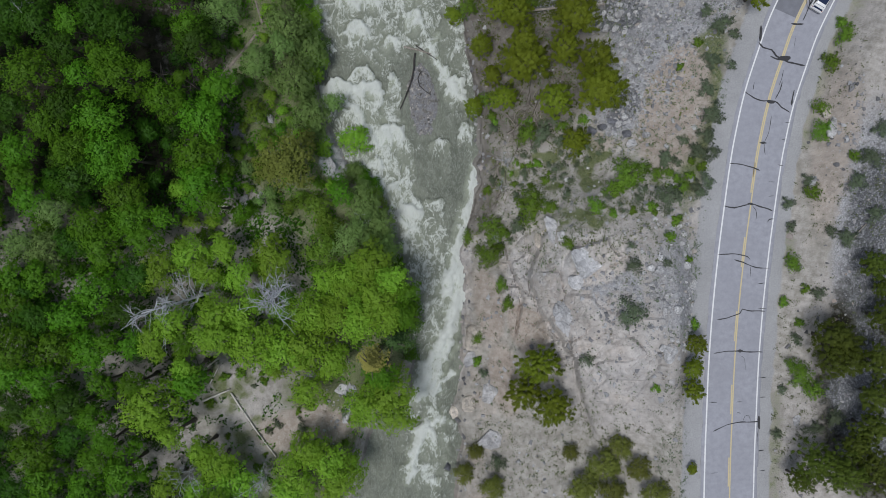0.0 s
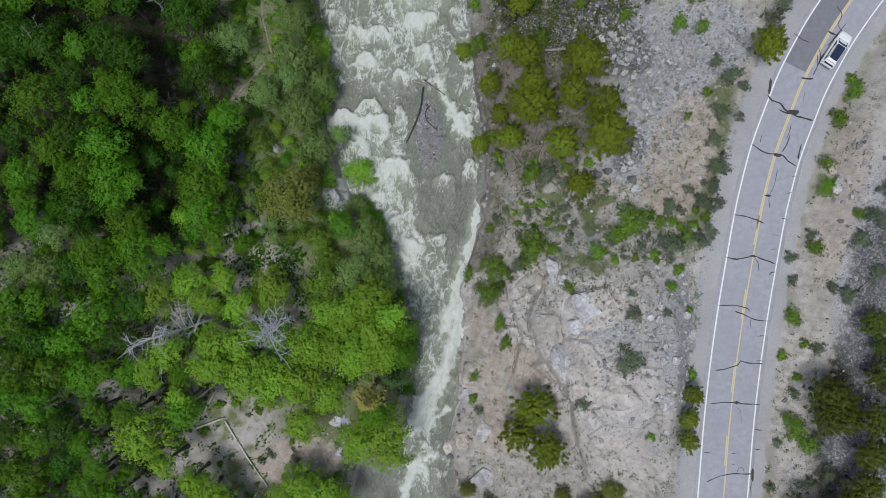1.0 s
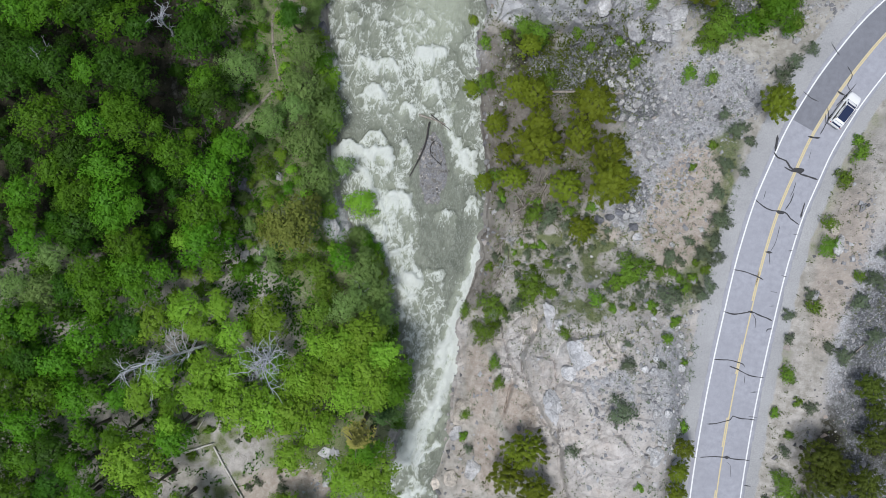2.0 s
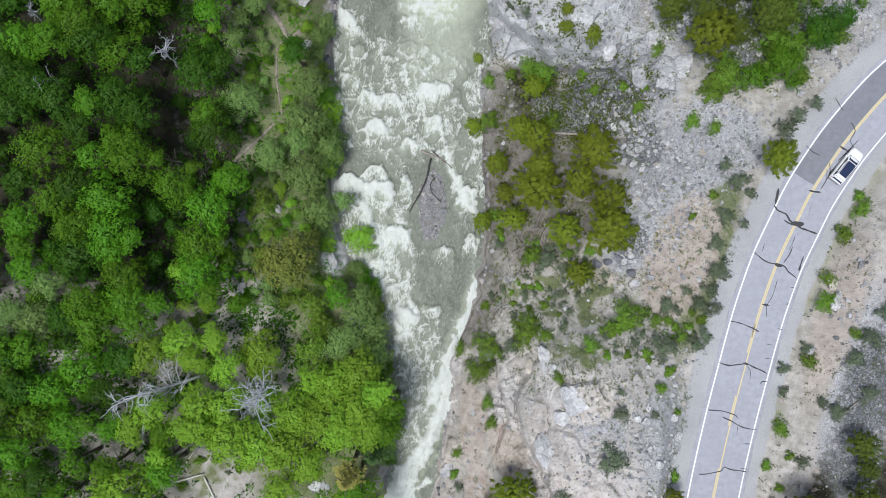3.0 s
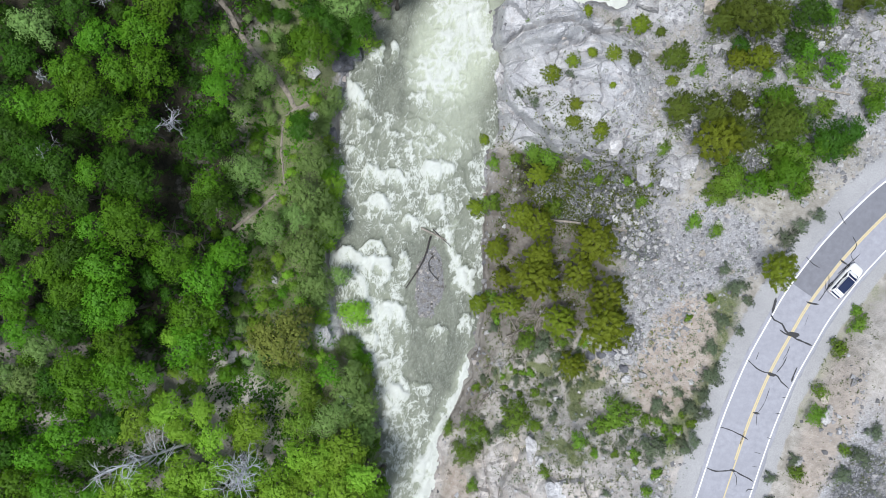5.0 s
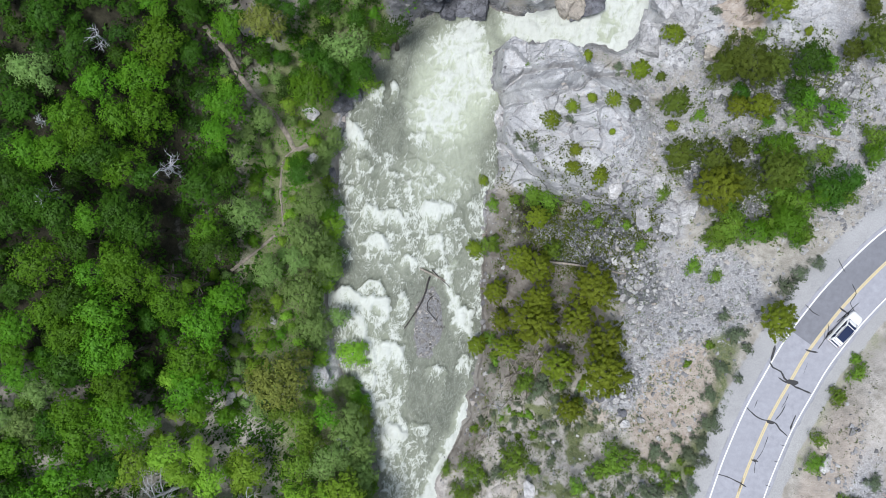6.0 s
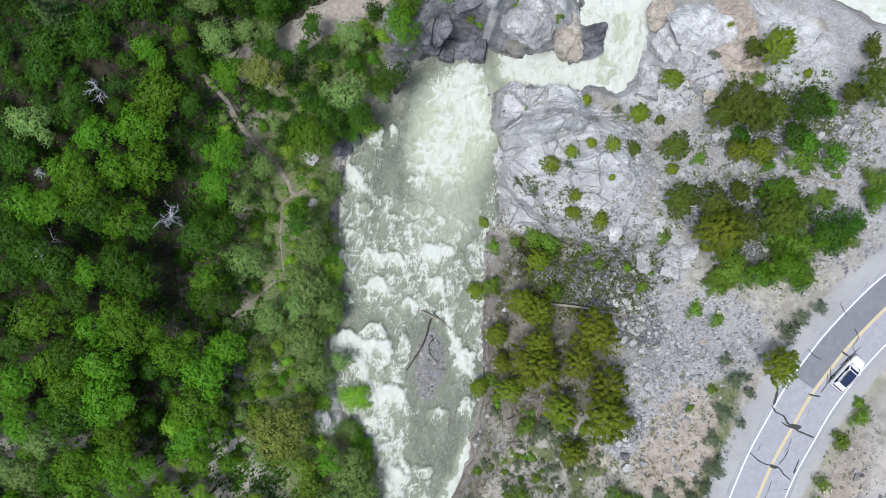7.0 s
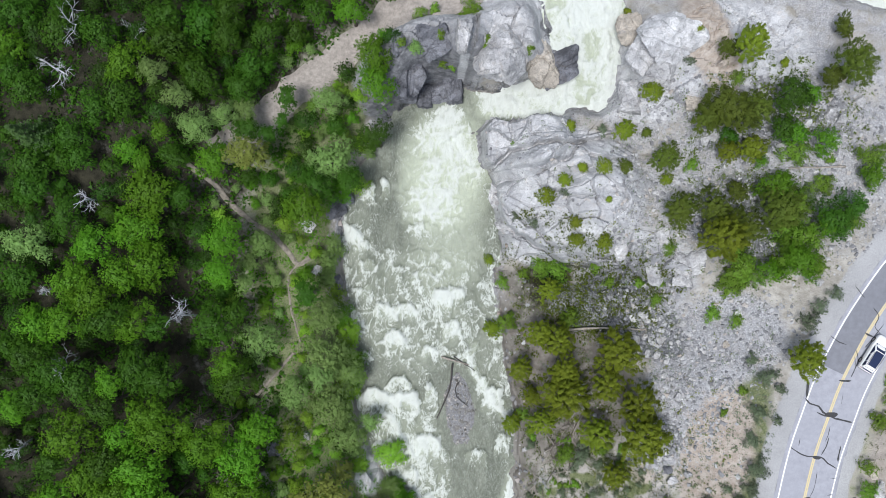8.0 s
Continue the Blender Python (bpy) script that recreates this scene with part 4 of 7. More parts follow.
# chutes of white water: half width, strength, then places along them
CHUTES = [(1.0, 1.0, (5.0, 10.6), (4.2, 7.8), (3.4, 3.9), (2.0, 0.7), (1.3, -2.4), (0.4, -5.6)), (0.95, 1.0, (2.9, 0.1), (2.1, -3.0), (2.3, -5.6), (1.2, -9.0), (0.3, -12.0), (-1.4, -14.3), (-2.4, -17.0), (-3.5, -20.0)),
          (0.7, 0.95, (1.2, -12.8), (-0.5, -15.5), (-1.7, -18.9)), (0.5, 0.9, (1.2, -16.6), (-0.3, -18.1), (-1.4, -19.3)), (0.6, 0.9, (0.1, -23.1), (-2.6, -24.1), (-3.9, -27.3), (-4.5, -31.1)),
          (0.6, 0.8, (-0.7, 28.7), (-1.3, 26.7), (-0.2, 23.9), (1.9, 21.2), (3.6, 18.4)), (0.6, 0.7, (-16.2, 21.5), (-11.9, 18.4), (-10.0, 15.6), (-8.2, 13.6)), (0.7, 0.75, (-8.6, 9.5), (-7.3, 6.9), (-5.3, 4.2), (-5.0, -0.3))]
# sealed cracks in the road: width, then places
CRACKS = []
CRACKS += [(0.13, (33.96, 10.11), (35.57, 9.98), (37.60, 9.32)), (0.16, (33.33, 5.11), (34.67, 4.91), (36.55, 5.31), (37.69, 5.04), (39.19, 4.50)), (0.07, (36.55, 5.31), (37.17, 4.64), (37.33, 3.56)), (0.5, (36.14, 5.31), (36.88, 5.24)), (0.12, (32.84, -0.67), (34.79, -0.61), (36.28, -0.94), (36.63, -1.28)), (0.13, (34.74, -1.28), (36.16, -1.75), (37.52, -2.23), (39.01, -2.29)), (0.05, (36.71, -2.09), (36.74, -3.31)), (0.13, (32.86, -8.47), (33.80, -8.33), (35.55, -7.72), (35.81, -7.24), (36.97, -7.45), (38.59, -7.45)), (0.14, (32.53, -12.56), (34.36, -12.29), (36.40, -12.36), (38.44, -12.43)), (0.4, (35.31, -12.29), (35.99, -12.29))]
CRACKS += [(0.06, (35.66, -12.84), (36.21, -13.18), (36.38, -14.55)), (0.14, (32.65, -22.06), (34.20, -21.30), (35.83, -20.95), (38.22, -20.89)), (0.06, (36.24, -20.75), (36.43, -20.19), (36.91, -20.13), (37.13, -20.75)), (0.45, (38.07, -20.26), (38.16, -20.95), (38.24, -21.78)), (0.06, (38.11, -21.78), (37.99, -22.82), (38.02, -23.86)), (0.22, (37.13, 24.31), (37.61, 23.65), (38.61, 23.33), (39.49, 22.47), (40.63, 22.01), (42.57, 21.55)), (0.75, (39.36, 22.34), (40.03, 22.21), (40.69, 22.27)), (0.35, (37.36, 26.28), (37.31, 25.29), (37.20, 24.31)), (0.2, (38.49, 22.67), (38.96, 22.41), (39.49, 22.27)), (0.15, (35.59, 18.53), (36.06, 18.20), (37.41, 17.54), (39.08, 17.41), (39.96, 16.74), (40.98, 16.08))]
CRACKS += [(0.4, (38.14, 17.41), (38.68, 17.34), (39.21, 17.41)), (0.12, (39.20, 17.73), (39.71, 18.72), (39.95, 19.71)), (0.07, (38.78, 15.75), (38.50, 13.77), (37.99, 12.44), (38.16, 11.11)), (0.3, (37.45, 12.57), (38.26, 12.51)), (0.25, (41.38, 18.72), (41.20, 17.73), (41.09, 16.88)), (0.25, (40.81, 26.41), (41.54, 26.34), (42.27, 26.34)), (0.07, (42.60, 29.22), (42.70, 27.91), (42.26, 26.80)), (0.05, (41.43, 24.97), (41.26, 23.65)), (0.1, (40.06, 21.03), (39.88, 20.04), (39.57, 19.25)), (0.1, (37.57, -4.19), (38.51, -4.05))]
CRACKS += [(0.1, (37.70, -7.11), (38.72, -7.11)), (0.12, (38.10, -15.44), (38.92, -15.51)), (0.1, (38.22, -17.92), (38.90, -17.85)), (0.14, (38.10, -24.49), (38.85, -24.35)), (0.1, (38.43, -26.92), (39.04, -26.85)), (0.12, (32.10, -18.47), (32.99, -18.54)), (0.1, (32.41, -27.20), (33.30, -27.13)), (0.08, (35.37, -18.47), (35.98, -18.40)), (0.1, (35.47, -19.71), (35.95, -19.85)), (0.1, (38.63, 7.98), (39.37, 7.91))]
CRACKS += [(0.1, (38.67, 6.24), (39.28, 6.31)), (0.12, (38.61, 3.16), (38.81, 3.50), (39.34, 3.56)), (0.09, (40.34, 14.96), (41.01, 14.96)), (0.09, (40.06, 12.91), (40.65, 13.04)), (0.1, (39.66, 9.98), (40.33, 9.85)), (0.08, (42.75, 29.98), (42.99, 28.67), (42.22, 26.82)), (0.11, (39.78, 31.57), (40.78, 30.87), (41.63, 30.55)), (0.11, (45.75, 32.97), (44.64, 31.45), (43.71, 30.26)), (0.25, (43.65, 31.96), (44.64, 31.58)), (0.1, (42.35, 37.48), (42.96, 36.71), (43.50, 36.07))]
CRACKS += [(0.1, (44.51, 34.91), (45.20, 33.94), (44.79, 32.76), (45.47, 31.86)), (0.1, (45.35, 29.69), (45.80, 29.90)), (0.14, (36.68, 19.66), (36.52, 18.66)), (0.1, (42.86, 28.67), (43.63, 28.88))]
DIRT_ROAD = [(-32.9, 52.3), (-27.4, 57.2), (-22.9, 61.5), (-17.9, 65.5), (-12.9, 69.0), (-8.0, 71.1), (-3.1, 72.2), (2.3, 75.8)]
TRAILS = [([(-36.1, 50.8), (-33.4, 48.6), (-31.9, 46.6), (-29.4, 44.2), (-26.9, 42.5), (-24.9, 40.4), (-23.6, 38.8), (-22.2, 39.7)], 0.27), ([(-23.6, 38.8), (-24.7, 37.2), (-24.6, 34.3), (-23.9, 31.4), (-23.1, 28.9)], 0.10), ([(-24.0, 27.5), (-26.1, 24.9), (-28.6, 22.0)], 0.15)]
# boulders and ledges: x, y, radii, turn, height, kind (granite, dark, tan)
ROCKS = []
ROCKS += [(1.5, 47.8, 0.99, 2.13, 20, 1.6, "G"), (2.8, 43.8, 1.65, 0.83, -40, 1.6, "G"), (16.6, 41.2, 0.97, 1.25, 0, 1.2, "G"), (21.4, 42.8, 1.08, 2.03, 15, 1.2, "G"), (25.1, 40.1, 1.34, 1.74, 0, 1.2, "G"), (1.2, 64.5, 3.62, 5.10, 10, 3.2, "G"), (6.8, 64.0, 2.12, 3.26, 10, 3.8, "T"), (9.6, 63.9, 2.42, 3.06, -15, 3.4, "D"), (-9.0, 62.9, 2.34, 3.01, 0, 2.2, "D"), (-10.6, 61.0, 1.75, 2.42, 0, 2, "D"), (-8.0, 60.6, 2.18, 2.04, 0, 1.8, "D"), (-5.0, 61.5, 2.19, 1.75, 0, 2, "D"), (-3.1, 65.1, 1.27, 2.17, 0, 2, "G"), (-10.9, 64.7, 1.19, 1.99, 0, 1.5, "D"), (-7.7, 66.3, 1.59, 1.59, 0, 1.2, "D"), (-6.0, 65.0, 2.27, 2.27, 0, 1.6, "D")]
ROCKS += [(-4.1, 61.9, 2.19, 3.21, 0, 2.2, "D"), (-6.6, 61.0, 2.92, 1.46, -15, 2, "D"), (-10.1, 60.5, 1.66, 1.53, 0, 1.4, "D"), (17.6, 68.0, 2.02, 2.29, 0, 2.2, "T"), (20.9, 65.6, 4.6, 4.2, 15, 2.6, "W"), (18.3, 64.2, 2.0, 3.0, 20, 2.2, "W"), (20.0, 61.4, 2.6, 1.8, -10, 1.6, "G"), (16.9, 60.2, 1.5, 1.9, 10, 1.5, "G"), (17.3, 58.8, 2.04, 1.91, 0, 1.4, "G"), (23.9, 58.5, 1.33, 1.33, 0, 1.3, "T"), (39.7, 57.5, 0.79, 0.72, 0, 0.9, "G"), (41.0, 56.6, 0.79, 0.66, 0, 0.9, "G"), (43.5, 58.9, 0.73, 0.67, 0, 0.9, "G"), (36.9, 56.1, 0.59, 0.52, 0, 0.7, "G"), (34.2, 53.4, 0.91, 0.97, 0, 1, "G"), (26.9, 54.8, 0.94, 0.61, 0, 0.8, "G"), (25.9, 54.3, 0.61, 0.61, 0, 0.7, "G"), (23.7, 38.4, 1.78, 2.47, 10, 1.1, "G"), (20.6, 38.7, 1.12, 2.52, 10, 0.9, "G")]
ROCKS += [(-15.1, 10.9, 1.09, 1.24, 0, 0.8, "G"), (-24.1, 17.1, 0.79, 1.08, 0, 1.4, "G"), (-26.3, 15.0, 1.01, 1.30, 0, 1, "D"), (-19.5, 46.0, 1.78, 2.08, 30, 1.2, "D"), (-18.1, 47.6, 1.35, 1.20, 0, 0.9, "D"), (-21.2, 38.0, 1.01, 0.80, 0, 0.8, "G"), (-19.3, 35.9, 1.17, 1.76, 0, 1, "D"), (-22.4, 43.7, 1.45, 0.80, -20, 0.8, "G"), (29.3, 30.0, 0.55, 0.55, 0, 0.6, "T"), (37.7, 38.4, 0.79, 0.53, 0, 0.7, "G"), (38.7, 37.7, 0.60, 0.53, 0, 0.6, "G"), (20.4, 48.2, 0.62, 0.48, 0, 0.6, "G"), (-12.6, 15.5, 1.96, 1.06, -20, 0.9, "G"), (-14.4, 16.5, 1.20, 1.05, 0, 0.8, "G"), (-25.7, 6.2, 0.72, 1.23, 0, 1, "G"), (-23.3, 6.7, 0.65, 0.65, 0, 0.8, "G")]
ROCKS += [(17.6, -1.6, 2.73, 2.21, 20, 1, "W"), (15.4, -8.7, 2.02, 3.10, 25, 0.9, "W"), (16.5, -3.9, 1.32, 1.05, 0, 0.8, "W"), (13.5, 2.2, 0.94, 1.88, 20, 1.4, "G"), (12.2, 0.8, 0.68, 1.51, 20, 1.2, "T"), (6.0, -19.1, 1.26, 1.33, 0, 1.2, "G"), (6.4, -25.2, 1.93, 1.41, 0, 1.2, "G"), (26.1, 6.8, 0.61, 0.54, 0, 0.9, "G"), (25.1, 3.5, 0.40, 0.33, 0, 0.6, "G"), (23.9, -2.2, 0.58, 0.45, 0, 0.8, "G"), (25.0, -2.4, 0.58, 0.51, 0, 0.8, "G"), (21.1, -3.5, 0.32, 0.39, 0, 0.6, "G"), (26.1, -12.0, 0.89, 1.15, 0, 1.4, "G"), (0.7, -29.3, 0.61, 0.83, 0, 2.2, "D"), (4.0, -11.0, 1.33, 2.21, -15, 1.4, "T"), (3.4, -20.4, 1.04, 1.34, 0, 1, "T")]
ROCKS += [(-13.2, -18.3, 1.03, 0.81, 0, 0.8, "G"), (-12.6, -21.6, 0.66, 1.17, 0, 0.7, "G"), (-16.4, -16.0, 1.76, 0.80, 15, 0.8, "G"), (42.5, -20.6, 0.54, 0.68, 0, 0.4, "G"), (14.5, 1.4, 0.67, 0.80, 0, 0.8, "G"), (25.1, 14.0, 0.62, 0.49, 0, 0.7, "G"), (23.5, 13.0, 0.84, 0.56, 0, 0.7, "G"), (20.0, 15.3, 0.71, 0.57, 0, 0.8, "D"), (18.8, 14.9, 0.64, 0.71, 0, 0.9, "D"), (22.8, 14.4, 0.63, 0.63, 0, 0.8, "D"), (21.2, 15.9, 0.84, 0.56, 0, 0.9, "D"), (43.6, 8.0, 0.60, 0.73, 0, 0.7, "G"), (44.8, 16.4, 0.92, 1.31, 15, 0.9, "T"), (45.3, 14.1, 0.78, 1.31, 0, 0.9, "G"), (-24.2, 18.2, 0.72, 0.51, 0, 0.9, "G"), (-22.2, 16.8, 0.58, 0.73, 0, 0.8, "G")]
ROCKS += [(-11.6, -27.0, 0.45, 0.45, 0, 0.6, "G"), (3.8, -14.8, 1.04, 1.19, 0, 1, "G"), (1.6, -21.9, 0.91, 1.06, 0, 0.9, "T"), (23.5, 24.9, 0.63, 0.63, 0, 0.8, "G"), (23.8, 23.4, 0.56, 0.56, 0, 0.8, "G")]
# ---- ground, stream and roads ----
def mesh_of(name, verts, faces, material, smooth=False):
    """A mesh from arrays of places and of faces of one size (or lists of faces)."""
    me = bpy.data.meshes.new(name)
    verts, faces = np.asarray(verts, np.float32), np.asarray(faces, np.int32)
    n, k = faces.shape
    me.vertices.add(len(verts))
    me.vertices.foreach_set("co", verts.ravel())
    me.loops.add(n * k)
    me.loops.foreach_set("vertex_index", faces.ravel())
    me.polygons.add(n)
    me.polygons.foreach_set("loop_start", np.arange(n, dtype=np.int32) * k)
    me.polygons.foreach_set("use_smooth", np.broadcast_to(smooth, n).copy())
    me.update(calc_edges=True)
    me.validate()
    if material:
        me.materials.append(material)
    return me


def part(name, me, parent, label="", m=None):
    ob = new(name, me)
    ob.parent = parent
    if m is not None:
        ob.matrix_basis = m
    return tagged(ob, label)


def grid_faces(rows, cols):
    i = np.arange(rows * cols).reshape(rows, cols)
    return np.stack([i[:-1, :-1], i[:-1, 1:], i[1:, 1:], i[1:, :-1]], -1).reshape(-1, 4)


def spread(low, high, step, far):
    """Even lines from low to high, then ever wider ones out to far."""
    lines, gap, out = list(np.arange(low, high + step / 2, step)), step, []
    a, b, before = low, high, []
    while b < far:
        gap *= 1.35
        a, b = a - gap, b + gap
        before.append(a)
        out.append(b)
    return np.array(before[::-1] + lines + out)


def set_field(me, name, values):
    me.attributes.new(name, "FLOAT", "POINT").data.foreach_set("value", np.asarray(values, np.float32).ravel())


def masks(x, y, d, side, r):
    """What covers the ground, each 0 to 1."""
    n1, n2 = fbm(x * 0.15, y * 0.15, 4, 71), fbm(x * 0.5, y * 0.5, 3, 83)
    east, west = side > 0, side < 0
    grit = np.where(east & (r < 0), 0.75 * np.maximum(blob(x, y, 22, -10, 11, 16, 0, 0.5), blob(x, y, 26, 2, 8, 9, 0, 0.6)), 0)
    grit = np.maximum(grit, np.where(east & (r > 0), 0.35 + 0.5 * (n1 - 0.3), 0))
    grit = np.maximum(grit, np.where(west, 0.9 * np.maximum(np.maximum(blob(x, y, -19, -24, 6.5, 4.2, 0, 0.5), 0.75 * blob(x, y, -26, -19, 4.5, 5, 0, 0.5)), np.maximum(blob(x, y, -34, -26, 3.5, 2.6, 0, 0.6), 0.7 * blob(x, y, -19.5, 2, 4.5, 2.0, 0, 0.5))), 0))
    grit = np.maximum(grit, np.where(east & (r < 0), (0.35 + 0.5 * n2) * blob(x, y, 18, 8, 13, 10, 0, 0.5), 0))
    talus = np.maximum(blob(x, y, 24.5, 23, 4.6, 9.5, -22, 0.45), 0.9 * blob(x, y, 29.5, 31, 6, 5.5, 20, 0.5))
    talus = np.maximum(talus, 0.62 * blob(x, y, 38, 50, 9, 8, 0, 0.5))
    talus = np.maximum(talus, 0.75 * blob(x, y, 20, 33, 6, 5, 0, 0.5))
    talus = np.maximum(talus, 0.55 * blob(x, y, 25, 52, 5, 8, 0, 0.6))
    talus = np.maximum(talus, 0.62 * blob(x, y, 27.5, -4, 4.5, 8, 0, 0.6))
    talus = np.maximum(talus, np.where(west, 0.9 * ease(1.5, 0.3, d) * ease(38, 41, y) * ease(54, 50, y), 0))
    talus = np.maximum(talus, 0.75 * blob(x, y, 49, 2, 3.5, 16, 0, 0.5))
    bar = blob(x, y, -2.7, 19.8, 2.2, 6.8, 6, 0.6)
    talus = np.where(d < 0, np.maximum(talus * 0, 0.8 * bar), talus)
    sand = np.maximum(blob(x, y, 28.0, 17, 3.8, 8, -12, 0.6), 0.75 * blob(x, y, 10.5, -10, 2.2, 3.6, 20, 0.5))
    sand = np.maximum(sand, 0.42 * blob(x, y, 13, -4, 2.6, 6.5, 20, 0.6))
    sand = np.maximum(sand, 0.7 * blob(x, y, 8.0, -17, 2.4, 6, 10, 0.6))
    sand = np.maximum(sand, np.where(west, 0.9 * blob(x, y, -18, -23.5, 7, 3.2, 8, 0.6) * (0.6 + 0.7 * n2), 0))
    sand = np.maximum(sand, 0.58 * blob(x, y, 45.5, 12, 2.6, 14, -6, 0.6))
    sand = np.maximum(sand, 0.85 * blob(x, y, 26, 66, 3.0, 8, 15, 0.6))
    sand = np.maximum(sand, 0.6 * blob(x, y, 20, 13.5, 2, 1.6, 0, 0.6))
    sand = np.maximum(sand, np.maximum(0.85 * blob(x, y, 11.0, -10.5, 2.4, 3.6, 20, 0.5), 0.8 * blob(x, y, 6.0, -7.5, 2.0, 5.5, 10, 0.5)))
    talus = np.maximum(talus, 0.85 * blob(x, y, 20.6, -5.6, 3.0, 3.8, 15, 0.4))
    sand = np.maximum(sand, np.where(east & (r < 0), (0.12 + 0.55 * n2) * ease(10, 5, d) * ease(4, -3, y), 0))
    talus = np.maximum(talus, np.where(east & (r < 0), (0.3 + 0.5 * n2) * ease(37, 43, y), 0))
    grass = np.where(east & (r < 0), (0.38 + 1.8 * (n2 - 0.5)) * blob(x, y, 16, 9, 11, 8, 0, 0.5), 0)
    grass = np.maximum(grass, np.where(east & (r < 0), 0.65 * blob(x, y, 31, 18, 2.2, 16, -8, 0.5), 0))
    grass = np.maximum(grass, np.where(east & (r > 0), 0.48 * ease(0.44, 0.6, n1) * ease(8, 5.5, r), 0))
    grass = np.maximum(grass, np.where(west, 0.7 * ease(18, 8, d) * ease(0.5, 2, d), 0))
    grass = np.maximum(grass, np.where(west, (0.30 + 1.2 * (n2 - 0.4)) * blob(x, y, -22, -20, 11, 9, 0, 0.4), 0))
    # litter under trees; its colour also carries the shade of the crowns
    shaded_duff = np.where(west, ease(13, 21, d) * (0.75 + 0.5 * (n1 - 0.5)), 0)
    shaded_duff = np.where(west, np.maximum(shaded_duff, np.where(y > 12, 0.62 * ease(8, 13, d), 0.32 * ease(3, 9, d))), shaded_duff)
    shaded_duff = np.where(west, shaded_duff * (0.5 + 0.5 * ease(-4, 14, y)), shaded_duff)
    shaded_duff = shaded_duff * (1 - np.maximum(blob(x, y, -22, -22, 9.5, 7.5, 0, 0.4), blob(x, y, -20, 2, 6, 2.6, 0, 0.5)))
    shaded_duff = np.maximum(shaded_duff, np.where(r > 0, 0.8 * blob(x, y, 52, -16, 8, 16, 0, 0.5), 0))
    shaded_duff = np.maximum(shaded_duff, 0.5 * blob(x, y, 12, 25, 6, 9, 0, 0.5))
    shaded_duff = np.maximum(shaded_duff, np.where(east, 0.62 * blob(x, y, 7.5, 34, 6, 9.5, 0, 0.5) * (0.6 + 0.8 * n2), 0))
    bank = np.where(east & (d > 0), (0.35 + 0.6 * n2) * ease(5.0, 2.0, d) * ease(-2, 5, y) * ease(42, 38, y), 0)
    bank = np.maximum(bank, np.where(east, 0.85 * blob(x, y, 11, 24, 8.5, 11, 0, 0.5), 0))
    rock = rockiness(x, y, d, side)
    slate = np.maximum(0.8 * blob(x, y, 22.5, 17.5, 1.6, 3.2, -20, 0.5), 0.62 * blob(x, y, 36, 54.5, 8, 1.8, 12, 0.5))
    slate = np.maximum(slate, np.where(west, 0.55 * ease(1.2, 0.4, d) * ease(37, 41, y), 0))
    slate = np.maximum(slate, np.where(east, 0.3 * ease(0.6, 0.2, d), 0))
    slate = np.maximum(slate, np.where(east, 0.62 * blob(x, y, 15, 34.5, 8, 4.0, 12, 0.6) * (0.5 + n2), 0))
    slate = np.maximum(slate, np.maximum(0.7 * blob(x, y, 52, -18, 7, 9, 0, 0.5), 0.7 * blob(x, y, 50.5, 1, 4, 14, 0, 0.6)))
    slate = np.maximum(slate, 0.85 * blob(x, y, 31, 45, 8, 6.5, 10, 0.6))
    slate = np.maximum(slate, np.maximum(0.7 * blob(x, y, 33, 57, 10, 5, 12, 0.6), 0.85 * blob(x, y, 21.5, 30.5, 4.5, 3.6, 10, 0.6)))
    # shade painted on rock: the bluff's north foot, talus and the wet gorge wall
    shade_dim = np.maximum(0.85 * blob(x, y, 18, 36, 6.5, 5.0, 10, 0.6), 0.6 * blob(x, y, 11, 36.5, 7.5, 3.4, -5, 0.6))
    shade_dim = np.maximum(shade_dim, 0.25 * blob(x, y, 31, 46, 5, 5, 0, 0.6))
    shade_dim = np.maximum(shade_dim, np.where(west & (y > 52), 0.9 * blob(x, y, -9, 61.5, 9, 5, 25, 0.5), 0))
    slate = np.where(d < -0.2, 0, slate * (0.7 + 0.6 * n2))
    verge = np.where(r > 0, ease(5.5, 4.3, r + 0.8 * (n2 - 0.5)), ease(6.6, 5.0, -r)) * 0.95
    wet = ease(0.5, -0.1, d)
    return dict(grit=grit, talus=talus, sand=sand, grass=grass, shaded_duff=shaded_duff, rock=rock, ochre=np.where(east & (r < 0), 0.8 * ease(16, 4, y), 0.0), slate=slate, bank=bank, shade_dim=shade_dim, verge=verge, wet=wet)


def make_ground():
    xs, ys = spread(-74, 66, 0.42, 1600), spread(-46, 88, 0.42, 1600)
    xs = np.unique(np.concatenate([xs[(xs < -16) | (xs > 38)], np.arange(-16, 0, 0.24), np.arange(0, 22, 0.15), np.arange(22, 38, 0.24)]))
    ys = np.unique(np.concatenate([ys[(ys < -22) | ((ys > 9) & (ys < 36)) | (ys > 73)], np.arange(-22, 9, 0.26), np.arange(36, 60, 0.15), np.arange(60, 73, 0.24)]))
    x, y = np.meshgrid(xs, ys)
    z = ground_z(x, y)
    _, d, side, r = land(x, y)
    bare = rockiness(x, y, d, side)[:-1, :-1].ravel() > 0.35
    me = mesh_of("ground", np.stack([x, y, z], -1).reshape(-1, 3), grid_faces(len(ys), len(xs)), GROUND, ~bare)
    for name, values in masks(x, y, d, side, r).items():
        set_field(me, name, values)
    return tagged(new("ground", me), "rough canyon ground of soil, pale grit, grass and bare granite", "ground", kind="structure")


